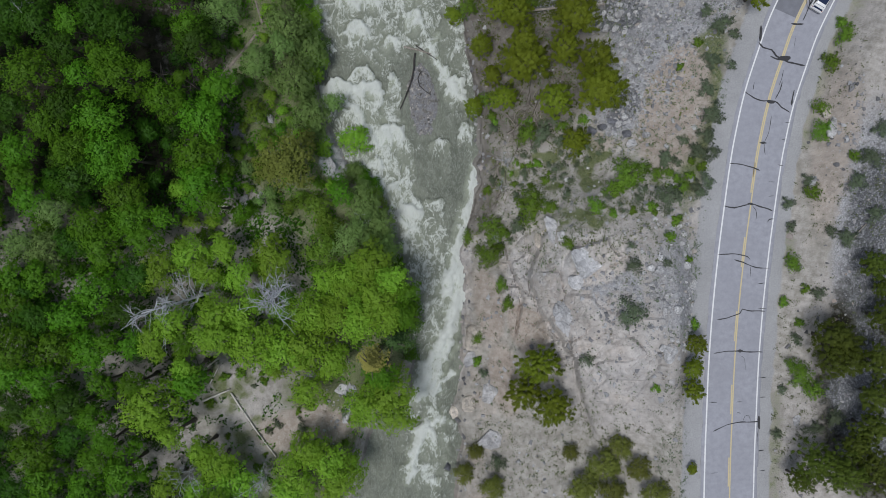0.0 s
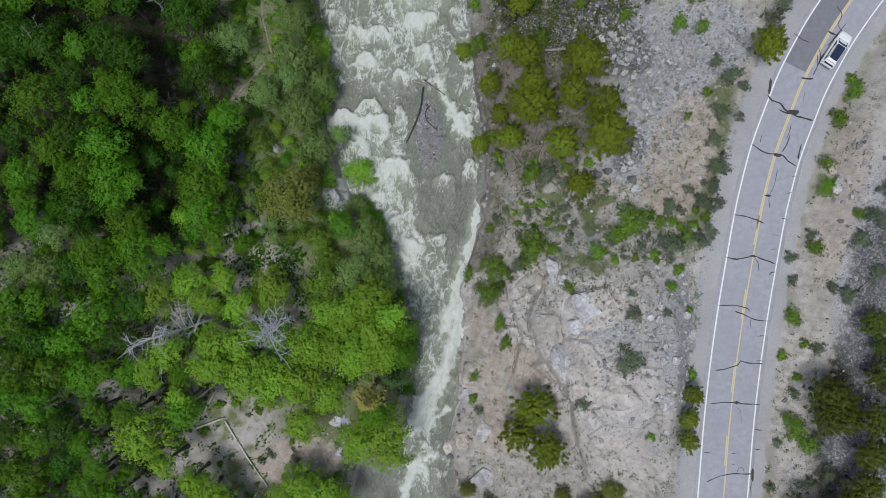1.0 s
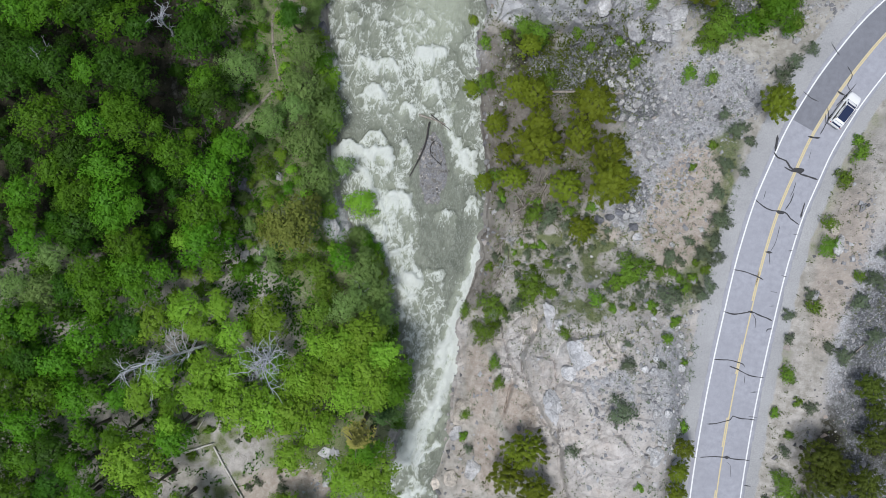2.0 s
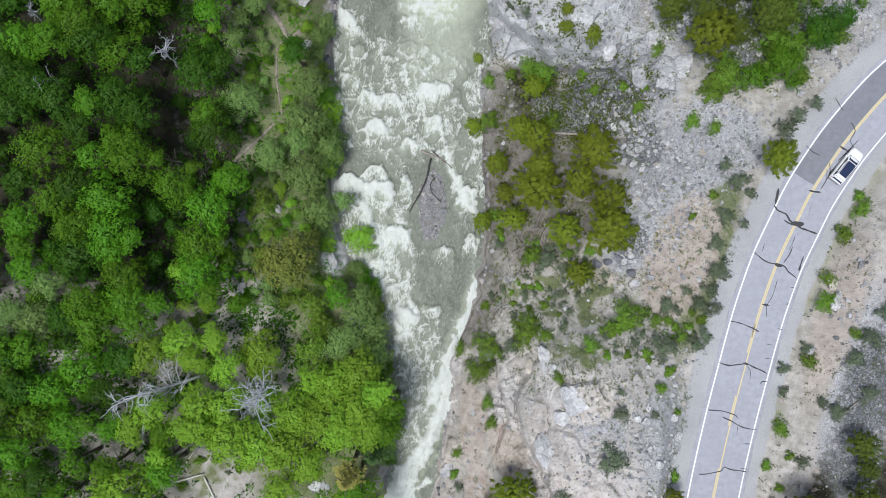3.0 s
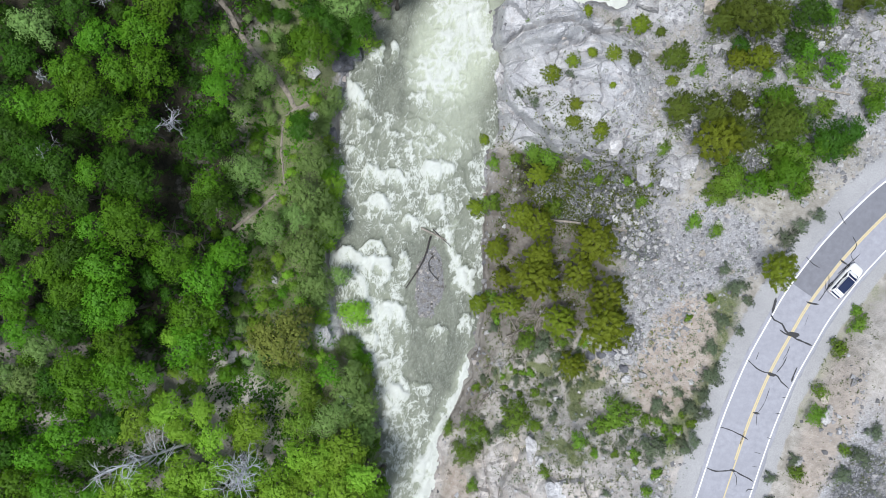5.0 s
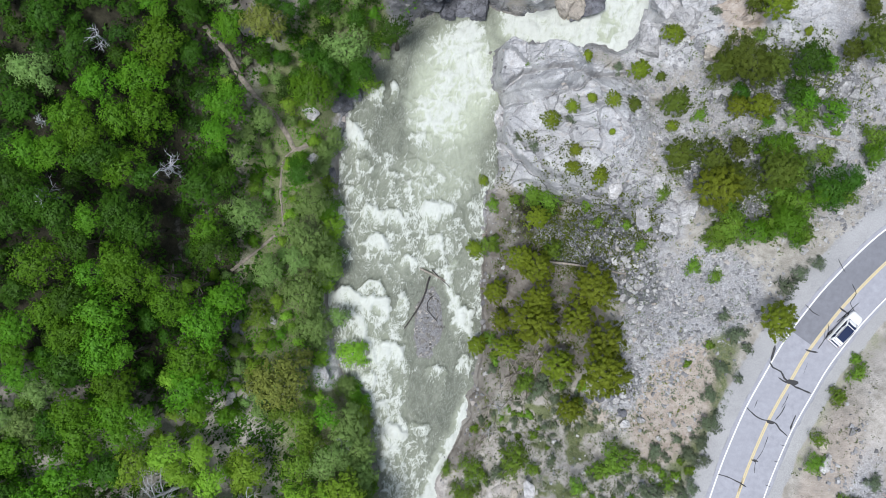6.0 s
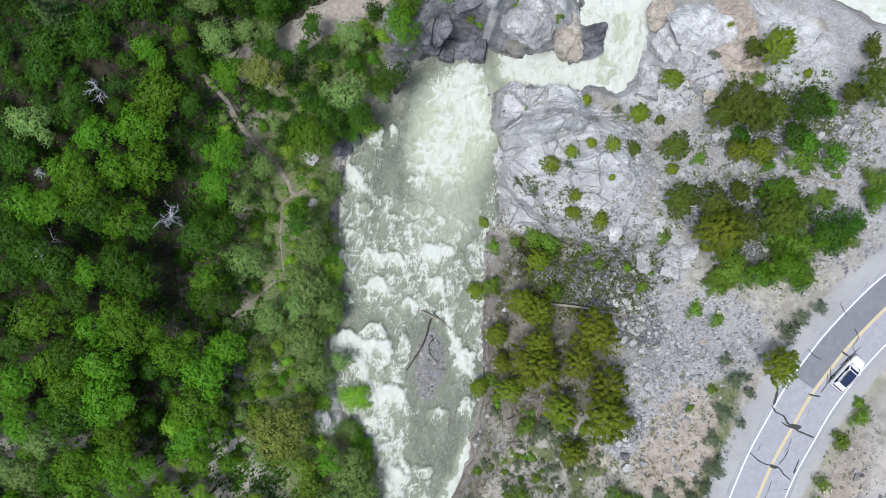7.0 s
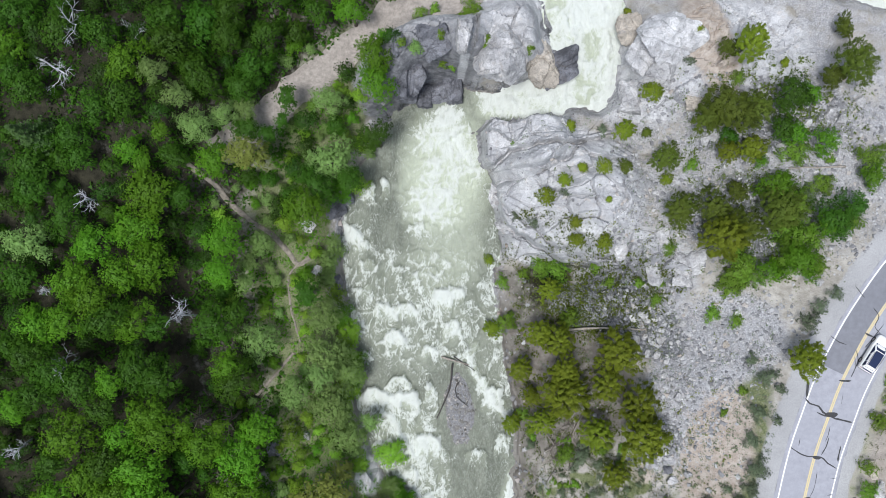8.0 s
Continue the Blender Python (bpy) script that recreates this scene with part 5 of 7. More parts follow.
def make_stream():
    xs, ys = np.arange(-22, 58, 0.17), np.arange(-40, 88, 0.17)
    x, y = np.meshgrid(xs, ys)
    _, d, side, _ = land(x, y)
    _, _, at = nearest(x, y, STREAM_LINE)
    # ragged coordinates, so that crests and edges of foam break up
    sx = x + 1.1 * (fbm(x * 0.7, y * 0.6, 3, 191) - 0.5) + 0.8 * (fbm(x * 1.5, y * 1.2, 2, 193) - 0.5)
    sy = y + 1.3 * (fbm(x * 0.7, y * 0.5, 3, 195) - 0.5) + 0.9 * (fbm(x * 1.4, y * 1.1, 2, 197) - 0.5)
    broad, crest = np.full(x.shape, 0.10), np.zeros(x.shape)
    milk = 0.16 + 0.10 * ease(24, 34, y) * ease(46, 38, y)
    for cx, cy, wide, tail, strength in WAVES:
        near = (abs(x - cx) < 3 * wide + 2) & (y < cy + 3) & (y > cy - 2.6 * tail - 3)
        u, v = (sx[near] - cx) / wide, cy - sy[near]
        v = v - 0.45 * wide * u * u
        head = ease(-0.25, 0.2, v) * np.exp(-np.clip(v / tail, 0, 9) ** 1.4) * (1 - ease(0.75, 1.25, abs(u)))
        broad[near] = np.maximum(broad[near], strength * (0.26 + 0.62 * np.exp(-np.clip(v / (0.55 * tail), 0, 9) ** 2)) * ease(0, 0.35, head))
        crest[near] = np.maximum(crest[near], strength * ease(-0.5, 0.3, v) * np.exp(-np.clip(v / (0.4 * tail), 0, 9)) * (1 - ease(0.5, 1.3, abs(u))))
        milk[near] = np.maximum(milk[near], 0.5 * strength * ease(-0.4, 0.3, v) * np.exp(-np.clip(v / (1.6 * tail), 0, 9)) * (1 - ease(0.6, 1.6, abs(u))))
    for wide, strength, *points in CHUTES:
        far = nearest(sx, sy, spline(points, 1.0))[0]
        broad = np.maximum(broad, strength * (0.66 + 0.42 * fbm(x * 0.8, y * 0.6, 2, 211)) * (1 - ease(0.4, 1.5, far / wide)))
        crest = np.maximum(crest, 0.5 * strength * (1 - ease(0.2, 1.2, far / wide)))
        milk = np.maximum(milk, 0.55 * strength * (1 - ease(0.8, 2.6, far / wide)))
    # the plume below the fall, the fall itself and the reach above it
    plume = np.maximum(blob(sx, sy, -4.6, 54.0, 4.2, 5.2, 25, 0.5), 0.85 * blob(sx, sy, -6.4, 47.5, 3.6, 6.5, -8, 0.7))
    broad = np.maximum(broad, 0.62 * plume * (0.78 + 0.5 * fbm(sx * 0.5, sy * 0.35, 3, 201)))
    milk = np.maximum(milk, np.maximum(1.0 * blob(sx, sy, -5.2, 50.5, 6.0, 9, -6, 0.5), 0.62 * blob(sx, sy, -4.6, 42, 5.4, 9, -6, 0.6)))
    fall = ease(56.8, 58.6, y) * ease(-3.6, 0.5, x)
    broad = np.maximum(broad, fall * (0.56 + 0.42 * fbm(x * 0.35, y * 0.28, 3, 203)))
    milk = np.maximum(milk, 0.9 * fall)
    pool = np.maximum(blob(sx, sy, -1.4, 58.6, 1.9, 2.3, 20, 0.4), np.maximum(blob(sx, sy, 12.6, 61.2, 1.5, 2.0, 0, 0.5), np.maximum(blob(sx, sy, 13.4, 66.6, 1.2, 1.9, 0, 0.5), blob(sx, sy, 8.6, 71.0, 2.0, 1.6, 30, 0.5))))
    broad = broad - 0.42 * pool
    broad = np.maximum(broad, 0.78 * blob(sx, sy, -5.4, 57.9, 2.6, 1.4, 30, 0.5))
    broad = np.maximum(broad, 0.34 * blob(sx, sy, -8.5, 33, 9.0, 9.5, 0, 0.3))
    broad = np.maximum(broad, 0.43 * blob(sx, sy, -9.0, 15, 4.6, 9.0, 25, 0.4))
    broad = np.maximum(broad, 0.46 * blob(sx, sy, -4.8, 4, 2.6, 8, 12, 0.5))
    broad = np.maximum(broad, 0.42 * blob(sx, sy, -2.6, -5, 2.8, 9, 4, 0.5))
    broad = np.maximum(broad, 0.33 * blob(sx, sy, -2.2, -4, 4.0, 12, 4, 0.4))
    broad = np.maximum(broad, 0.33 * blob(sx, sy, -2.5, -26, 4.0, 9, 4, 0.4))
    broad = np.maximum(broad, 0.30 * blob(sx, sy, 1.0, 30, 3.2, 12, 6, 0.4))
    broad = np.maximum(broad, 0.25 * blob(sx, sy, -16.2, 42, 3.0, 9, 5, 0.5))
    broad = broad - 0.16 * blob(x, y, -7.5, -27, 3.5, 6, 0, 0.5) - 0.22 * blob(x, y, -2.9, 20, 2.1, 6, 6, 0.5)
    milk = milk - 0.12 * blob(x, y, -0.6, 10, 2.4, 12, -4, 0.6) - 0.3 * blob(sx, sy, -15.2, 50, 3.4, 9, 4, 0.6)
    wx = x + 1.8 * (fbm(x * 0.5, y * 0.4, 3, 91) - 0.5) + 0.9 * (fbm(x * 1.3, y * 1.1, 1, 93) - 0.5)
    wy = y + 2.2 * (fbm(x * 0.45, y * 0.35, 3, 95) - 0.5) + 1.0 * (fbm(x * 1.2, y * 1.0, 1, 97) - 0.5)
    threads = ridge(wx * 0.75, wy * 0.5, 2, 37)
    fine = ridge(wx * 1.5, wy * 1.0, 1, 39)
    foam = broad + 0.55 * (threads - 0.66) * ease(0.95, 0.5, broad) + 0.55 * (fine - 0.62) * ease(0.05, 0.35, broad) * ease(0.95, 0.6, broad) + 0.2 * (fbm(wx * 0.8, wy * 0.5, 3, 29) - 0.5)
    foam = foam + 0.16 * ease(-2.6, -0.6, d) * ease(8, 14, y) * ease(56, 50, y)
    swell = np.clip(broad, 0, 1)
    lift = 0.75 * crest + 0.4 * swell * (fbm(x * 0.55, y * 0.4, 2, 13) - 0.3) + 0.24 * np.clip(foam, 0, 1) + 0.45 * swell * (threads - 0.6) + 0.10 * (fine - 0.6)
    z = at[..., 3] - 0.08 + lift * ease(0.2, -1.6, d) - 0.1 * ease(-0.3, 0.5, d)
    keep = (d < 0.7)
    quads = grid_faces(len(ys), len(xs))
    quads = quads[keep.ravel()[quads].all(1)]
    used = np.unique(quads)
    renum = np.full(keep.size, -1)
    renum[used] = np.arange(len(used))
    verts = np.stack([x, y, z], -1).reshape(-1, 3)[used]
    faces = renum[quads]
    data = dict(foam=foam.ravel()[used], milk=np.maximum(milk, broad).ravel()[used])
    flow = np.stack([x * 1.15, y * 0.6, z * 0.3], -1).reshape(-1, 3)[used]
    # the far reaches, up and down the valley
    far_v, far_f = [], []
    for line in (STREAM_LINE[:3], STREAM_LINE[-4:]):
        for k, (px, py, w, level) in enumerate(line):
            q = line[min(k + 1, len(line) - 1)][:2] - line[max(k - 1, 0)][:2]
            q = np.array([q[1], -q[0]]) / np.hypot(*q) * (w + 1)
            far_v += [(px - q[0], py - q[1], level - 0.12), (px + q[0], py + q[1], level - 0.12)]
            if k:
                n = len(verts) + len(far_v)
                far_f.append((n - 4, n - 3, n - 1, n - 2))
    verts = np.concatenate([verts, far_v])
    faces = np.concatenate([faces, far_f])
    me = mesh_of("stream", verts, faces, WATER, True)
    set_field(me, "foam", np.concatenate([data["foam"], np.full(len(far_v), 0.3)]))
    set_field(me, "milk", np.concatenate([data["milk"], np.full(len(far_v), 0.3)]))
    vec = me.attributes.new("flow", "FLOAT_VECTOR", "POINT")
    vec.data.foreach_set("vector", np.concatenate([flow, np.array(far_v) * 0.7]).astype(np.float32).ravel())
    return tagged(new("water", me), "grey-green mountain stream with churning white rapids", "stream", kind="structure")


def ribbon(line, offsets, lift):
    """Verts and faces of a strip along a line of (x, y); offsets run across it, to the right; lift gives the height there."""
    line = np.asarray(line, float)
    way = np.gradient(line[:, :2], axis=0)
    way /= np.linalg.norm(way, axis=1)[:, None]
    right = np.stack([way[:, 1], -way[:, 0]], -1)
    offsets = np.broadcast_to(np.asarray(offsets, float), (len(line), np.shape(offsets)[-1]))
    xy = line[:, None, :2] + right[:, None, :] * offsets[..., None]
    z = lift(xy[..., 0], xy[..., 1], offsets)
    return np.concatenate([xy, z[..., None]], -1).reshape(-1, 3), grid_faces(*offsets.shape)


ROAD_FINE = spline(ROAD, 1.0)
ROAD_RUN = np.concatenate([[0], np.cumsum(np.hypot(*np.diff(ROAD_FINE, axis=0).T))])


def road_top(lift):
    def height(x, y, off):
        return road_z(y) + 0.035 * (1 - (np.abs(off) / 3.4) ** 2) + lift
    return height


def road_strip(name, material, parent, u0, u1, left, right, lift, label=""):
    """A flat piece of the road from u0 to u1 metres along it."""
    run = np.concatenate([[u0], ROAD_RUN[(ROAD_RUN > u0 + 0.2) & (ROAD_RUN < u1 - 0.2)], [u1]])
    line = np.stack([np.interp(run, ROAD_RUN, ROAD_FINE[:, k]) for k in (0, 1)], -1)
    v, f = ribbon(line, [left, (left + right) / 2, right], road_top(lift))
    return part(name, mesh_of(name, v, f[:, ::-1], material), parent, label)


def along_road(x, y):
    k = np.argmin((ROAD_FINE[:, 0] - x) ** 2 + (ROAD_FINE[:, 1] - y) ** 2)
    return ROAD_RUN[k]


def make_road():
    offsets = np.array([-3.55, -3.4, -3.0, -1.5, 0, 1.5, 3.0, 3.4, 3.55])

    def top(x, y, off):
        edge = np.abs(off) > 3.5
        return road_z(y) + np.where(edge, -0.25, 0.035 * (1 - (np.abs(off) / 3.4) ** 2))
    ragged = offsets + np.where(np.abs(offsets) > 3.3, 1, 0) * np.sign(offsets) * (vnoise(ROAD_RUN * 0.9, ROAD_RUN * 0, 3)[:, None] - 0.5) * 0.25
    v, f = ribbon(ROAD_FINE, ragged, top)
    road = tagged(new("road", mesh_of("road", v, f[:, ::-1], ASPHALT, True)), "aged grey asphalt two-lane road with sealed cracks", "road", kind="structure")
    low, high = along_road(34.7, -60), along_road(66, 54)
    road_strip("edge_line", WHITE_PAINT, road, low, high, -3.08, -2.91, 0.006, "white painted edge line")
    road_strip("edge_line", WHITE_PAINT, road, low, high, 2.91, 3.07, 0.006, "white painted edge line")
    road_strip("centre_line", YELLOW_PAINT, road, low, high, 0.015, 0.17, 0.006, "faded yellow centre line")
    u = along_road(34.8, -19)
    start = u - 9 * 4
    while start < along_road(37, 8.5):
        road_strip("centre_dash", YELLOW_PAINT, road, start, start + 3.6, -0.17, -0.015, 0.006, "faded yellow dash")
        start += 8.9
    road_strip("centre_line", YELLOW_PAINT, road, along_road(37, 9), high, -0.17, -0.015, 0.006, "faded yellow centre line")
    road_strip("patch", PATCH, road, along_road(41.4, 26.6), along_road(58, 48), -2.9, -0.2, 0.004, "darker newer asphalt patch")
    for width, *points in CRACKS:
        line = spline(points, 0.35)
        rag = (vnoise(np.arange(len(line)) * 0.7, np.arange(len(line)) * 0.0 + line[0, 0], 7) - 0.3) * width
        w = width * (0.45 + 0.8 * vnoise(np.arange(len(line)) * 0.9, np.arange(len(line)) * 0 + line[0, 1], 9))
        w[0] *= 0.3
        w[-1] *= 0.3
        line = line + np.stack([rag * 0.4, rag * 0.6], -1)
        v, f = ribbon(line, np.stack([-w / 2, w / 2], -1), lambda x, y, off: road_z(y) + 0.035 * (1 - (np.minimum(nearest(x, y, ROAD_LINE)[0], 4) / 3.4) ** 2) + 0.012)
        part("crack_seal", mesh_of("crack_seal", v, f[:, ::-1], TAR), road, "black tar crack seal")
    return road


def make_track(name, points, half, material, label, category, lift=0.05):
    line = spline(points, 0.5)
    n = np.arange(len(line))
    left, right = half * (0.75 + 0.6 * vnoise(n * 0.35, n * 0.0, 51)), half * (0.75 + 0.6 * vnoise(n * 0.35, n * 0.0, 61))
    across = np.stack([-left - 0.08, -left, -left * 0.3, right * 0.3, right, right + 0.08], -1)

    def height(x, y, off):
        rim = np.array([-0.18, 0, 0.02, 0.02, 0, -0.18])
        return ground_z(x, y) + lift + rim
    v, f = ribbon(line, across, height)
    return tagged(new(name, mesh_of(name, v, f[:, ::-1], material, True)), label, category, kind="structure")


make_ground()
make_stream()
make_road()
make_track("dirt_road", DIRT_ROAD, 2.0, DIRT_TRACK, "pale packed dirt track above the rapids", "dirt road", 0.12)
for points, half in TRAILS:
    make_track("trail", points, half, TRAIL_DIRT, "narrow trodden dirt footpath through the brush", "trail", 0.10)

# ---- plants ----
def join(pieces):
    """Verts and faces of several pieces (quads) as one."""
    verts, faces, n = [], [], 0
    for v, f in pieces:
        verts.append(np.asarray(v, float))
        faces.append(np.asarray(f, int) + n)
        n += len(v)
    return np.concatenate(verts), np.concatenate(faces)


def tube(points, radii, sides=6):
    """A tapering round stem along points, with closed ends (quads)."""
    p = np.asarray(points, float)
    way = np.gradient(p, axis=0)
    way /= np.linalg.norm(way, axis=1)[:, None] + 1e-9
    ref = np.where(np.abs(way[:, 2:3]) > 0.9, np.array([[1.0, 0, 0]]), np.array([[0, 0, 1.0]]))
    a = np.cross(way, ref)
    a /= np.linalg.norm(a, axis=1)[:, None] + 1e-9
    b = np.cross(way, a)
    turn = np.arange(sides) * 2 * np.pi / sides
    ring = a[:, None] * np.cos(turn)[None, :, None] + b[:, None] * np.sin(turn)[None, :, None]
    v = p[:, None] + ring * np.asarray(radii, float)[:, None, None]
    rows = [v.reshape(-1, 3), p[:1], p[-1:]]
    i = np.arange(len(p) * sides).reshape(len(p), sides)
    j = np.roll(i, -1, axis=1)
    f = [np.stack([i[:-1], j[:-1], j[1:], i[1:]], -1).reshape(-1, 4)]
    first, last = len(p) * sides, len(p) * sides + 1
    for k in range(0, sides, 2):
        f.append([[first, i[0, (k + 2) % sides], i[0, (k + 1) % sides], i[0, k]], [last, i[-1, k], i[-1, (k + 1) % sides], i[-1, (k + 2) % sides]]])
    return np.concatenate(rows), np.concatenate(f)


def leaves(rng, at, out, size, lift=0.35, wild=0.75):
    """Small pointed leaves at places, turned roughly outwards."""
    n = len(at)
    normal = out + rng.normal(0, wild, (n, 3)) + np.array([0, 0, lift])
    normal /= np.linalg.norm(normal, axis=1)[:, None]
    a = np.cross(normal, rng.normal(0, 1, (n, 3)))
    a /= np.linalg.norm(a, axis=1)[:, None]
    b = np.cross(normal, a)
    s = (size * rng.uniform(0.6, 1.35, n))[:, None]
    v = np.stack([at + a * s, at - a * s * 0.55 + b * s * 0.62, at - a * s * 0.55 - b * s * 0.62], 1)
    return v.reshape(-1, 3), np.arange(3 * n).reshape(n, 3)


def lobed_crown(rng, radius, depth, lobes, tufts, per_tuft, leaf, lobe_size, tuft_size, upright=0.3, spread=0.68, loose=0.5):
    """A crown of boughs, each a lump of leafy tufts: its top at depth above its lowest boughs, radius across."""
    pieces, normals = [], []
    squash = rng.uniform(0.85, 1.15)
    for k in range(lobes):
        ang, rho = k * 2.39996 + rng.uniform(-0.5, 0.5), radius * spread * math.sqrt((k + 0.2) / lobes) * rng.uniform(0.75, 1.22)
        lr = radius * rng.uniform(*lobe_size)
        high = depth - lr - (rho / radius) ** 2 * depth * rng.uniform(0.5, 0.95) - rng.uniform(0, 0.18) * depth
        centre = np.array([rho * math.cos(ang) * squash, rho * math.sin(ang) / squash, max(high, lr * 0.5)])
        for j in range(tufts):
            lat, lon = math.asin(min(1.0, -0.15 + 1.15 * (j + 0.5) / tufts)), j * 2.39996 + k + rng.uniform(-0.4, 0.4)
            way = np.array([math.cos(lat) * math.cos(lon), math.cos(lat) * math.sin(lon), math.sin(lat)])
            way += 0.35 * np.array([math.cos(ang), math.sin(ang), 0]) * rho / radius
            base = centre + way * lr * rng.uniform(0.55, 0.95)
            point = way + np.array([0, 0, upright]) + rng.normal(0, 0.25, 3)
            point /= np.linalg.norm(point)
            tr = radius * rng.uniform(*tuft_size)
            n = max(6, int(per_tuft * rng.uniform(0.75, 1.25)))
            off = rng.normal(0, loose, (n, 3))
            along = rng.uniform(-0.8, 1.35, n)
            taper = np.clip(1.15 - 0.5 * along, 0.3, 1.3)
            at = base + (off * taper[:, None] + along[:, None] * point) * tr
            out = off * 0.5 + point * 0.7
            pieces.append(leaves(rng, at, out, np.full(n, leaf), 0.35, 0.5))
            soft = 0.5 * off + 0.5 * point + 0.7 * way + 1.1 * base / radius * (1, 1, 0.5) + rng.normal(0, 0.2, (n, 3))
            normals.append(np.repeat(soft / np.linalg.norm(soft, axis=1)[:, None], 3, axis=0))
    v, f = join(pieces)
    return v, f, np.concatenate(normals)


def spire(rng, radius, height, leaf, count):
    """A narrow conifer's crown: whorls of straight boughs set with sprays."""
    tiers, boughs = 11, 7
    tier = np.floor(rng.random(count) ** 0.7 * tiers)
    share = (tier + 0.6) / tiers
    ang = np.floor(rng.random(count) * boughs) * 2 * np.pi / boughs + tier * 2.1 + rng.normal(0, 0.07, count)
    out = rng.random(count) ** 0.7
    reach = radius * share * out * (0.8 + 0.35 * hash01(tier.astype(np.int64), np.floor(ang * 3).astype(np.int64), 3)) + 0.03
    z = height * (1 - share) - 0.3 * reach * out + rng.normal(0, 0.04, count)
    side = rng.normal(0, 0.13, count) * (0.4 + share)
    at = np.stack([reach * np.cos(ang) - side * np.sin(ang), reach * np.sin(ang) + side * np.cos(ang), z], -1)
    way = np.stack([np.cos(ang) * 0.3, np.sin(ang) * 0.3, np.full(count, 0.8)], -1)
    return leaves(rng, at, way, np.full(count, leaf), 0.5, 0.4)


def stem_mesh(name, seed, limbs, material):
    """A trunk one metre high with limbs, to be stretched to its tree."""
    rng = np.random.default_rng(seed)
    lean = rng.normal(0, 0.03, 2)
    u = np.linspace(0, 1, 6)
    mid = np.stack([lean[0] * np.sin(u * 3), lean[1] * np.sin(u * 2.4), u * 0.92], -1)
    pieces = [tube(mid, 0.028 * (1.15 - u * 0.95) + np.where(u == 0, 0.012, 0), 7)]
    for k in range(limbs):
        h, ang = rng.uniform(0.4, 0.85), k * 2.4 + rng.uniform(-0.4, 0.4)
        base = np.array([np.interp(h, mid[:, 2], mid[:, 0]), np.interp(h, mid[:, 2], mid[:, 1]), h])
        tip = base + np.array([math.cos(ang) * 0.17, math.sin(ang) * 0.17, rng.uniform(0.06, 0.14)])
        pieces.append(tube([base, (base + tip) / 2 + (0, 0, -0.012), tip], [0.010, 0.007, 0.003], 5))
    v, f = join(pieces)
    return mesh_of(name, v, f, material, True)


STEMS = [stem_mesh("trunk", 60 + k, 7, BARK) for k in range(4)]
LOW_STEMS = [stem_mesh("trunk", 80 + k, 2, BARK) for k in range(3)]
KINDS = {}


def kind_of(name, sizes, variants, build):
    """Crown meshes of a kind in a few sizes, several variants each: {radius: [mesh, ...]}."""
    KINDS[name] = {r: [build(np.random.default_rng(int(r * 100) + 977 * v + len(name) * 31), r) for v in range(variants)] for r in sizes}


def crown_builder(material, leaf, depth, lobes, tufts, cover, lobe_size=(0.30, 0.44), tuft_size=(0.13, 0.2), upright=0.3, spread=0.68, loose=0.5):
    def build(rng, r):
        size = leaf * (0.75 + 0.13 * r)
        count = cover * math.pi * r * r / (0.96 * size * size)
        v, f, n = lobed_crown(rng, r, depth * r, lobes, tufts, count / (lobes * tufts), size, lobe_size, tuft_size, upright, spread, loose)
        me = mesh_of("crown", v, f, material, True)
        me.normals_split_custom_set_from_vertices(n)
        me["depth"] = float(np.percentile(v[:, 2], 99.5))
        return me
    return build


for tone, leaf_kind in (("sunny", LEAF_SUNNY), ("bright", LEAF_BRIGHT), ("deep", LEAF_DEEP), ("young", LEAF_YOUNG_SHADED)):
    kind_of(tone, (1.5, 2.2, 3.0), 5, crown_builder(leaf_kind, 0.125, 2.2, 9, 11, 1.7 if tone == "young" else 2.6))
kind_of("brown", (2.4, 3.4), 3, crown_builder(LEAF_BROWN, 0.12, 1.6, 12, 12, 2.5, (0.24, 0.36), (0.10, 0.16)))
kind_of("willow", (1.2, 2.4), 4, crown_builder(LEAF_SILVER, 0.10, 1.2, 9, 9, 1.9, (0.26, 0.4), (0.13, 0.2), 0.5))
kind_of("lime", (0.6, 1.2, 2.0), 4, crown_builder(LEAF_LIME, 0.11, 1.0, 7, 8, 2.0, (0.3, 0.44), (0.15, 0.24)))
kind_of("sage", (0.6, 1.1), 4, crown_builder(LEAF_SAGE, 0.08, 0.85, 7, 7, 1.6, (0.28, 0.44), (0.14, 0.22), 0.5))
kind_of("evergreen", (0.6, 1.2, 2.2, 3.2), 3, crown_builder(LEAF_SHADE, 0.08, 1.9, 6, 28, 2.8, (0.48, 0.62), (0.075, 0.12), 1.0, 0.45, 0.38))
kind_of("juniper", (0.6, 1.2, 2.2, 3.2), 3, crown_builder(LEAF_OLIVE, 0.08, 1.9, 5, 34, 2.9, (0.56, 0.7), (0.075, 0.11), 0.9, 0.36, 0.36))


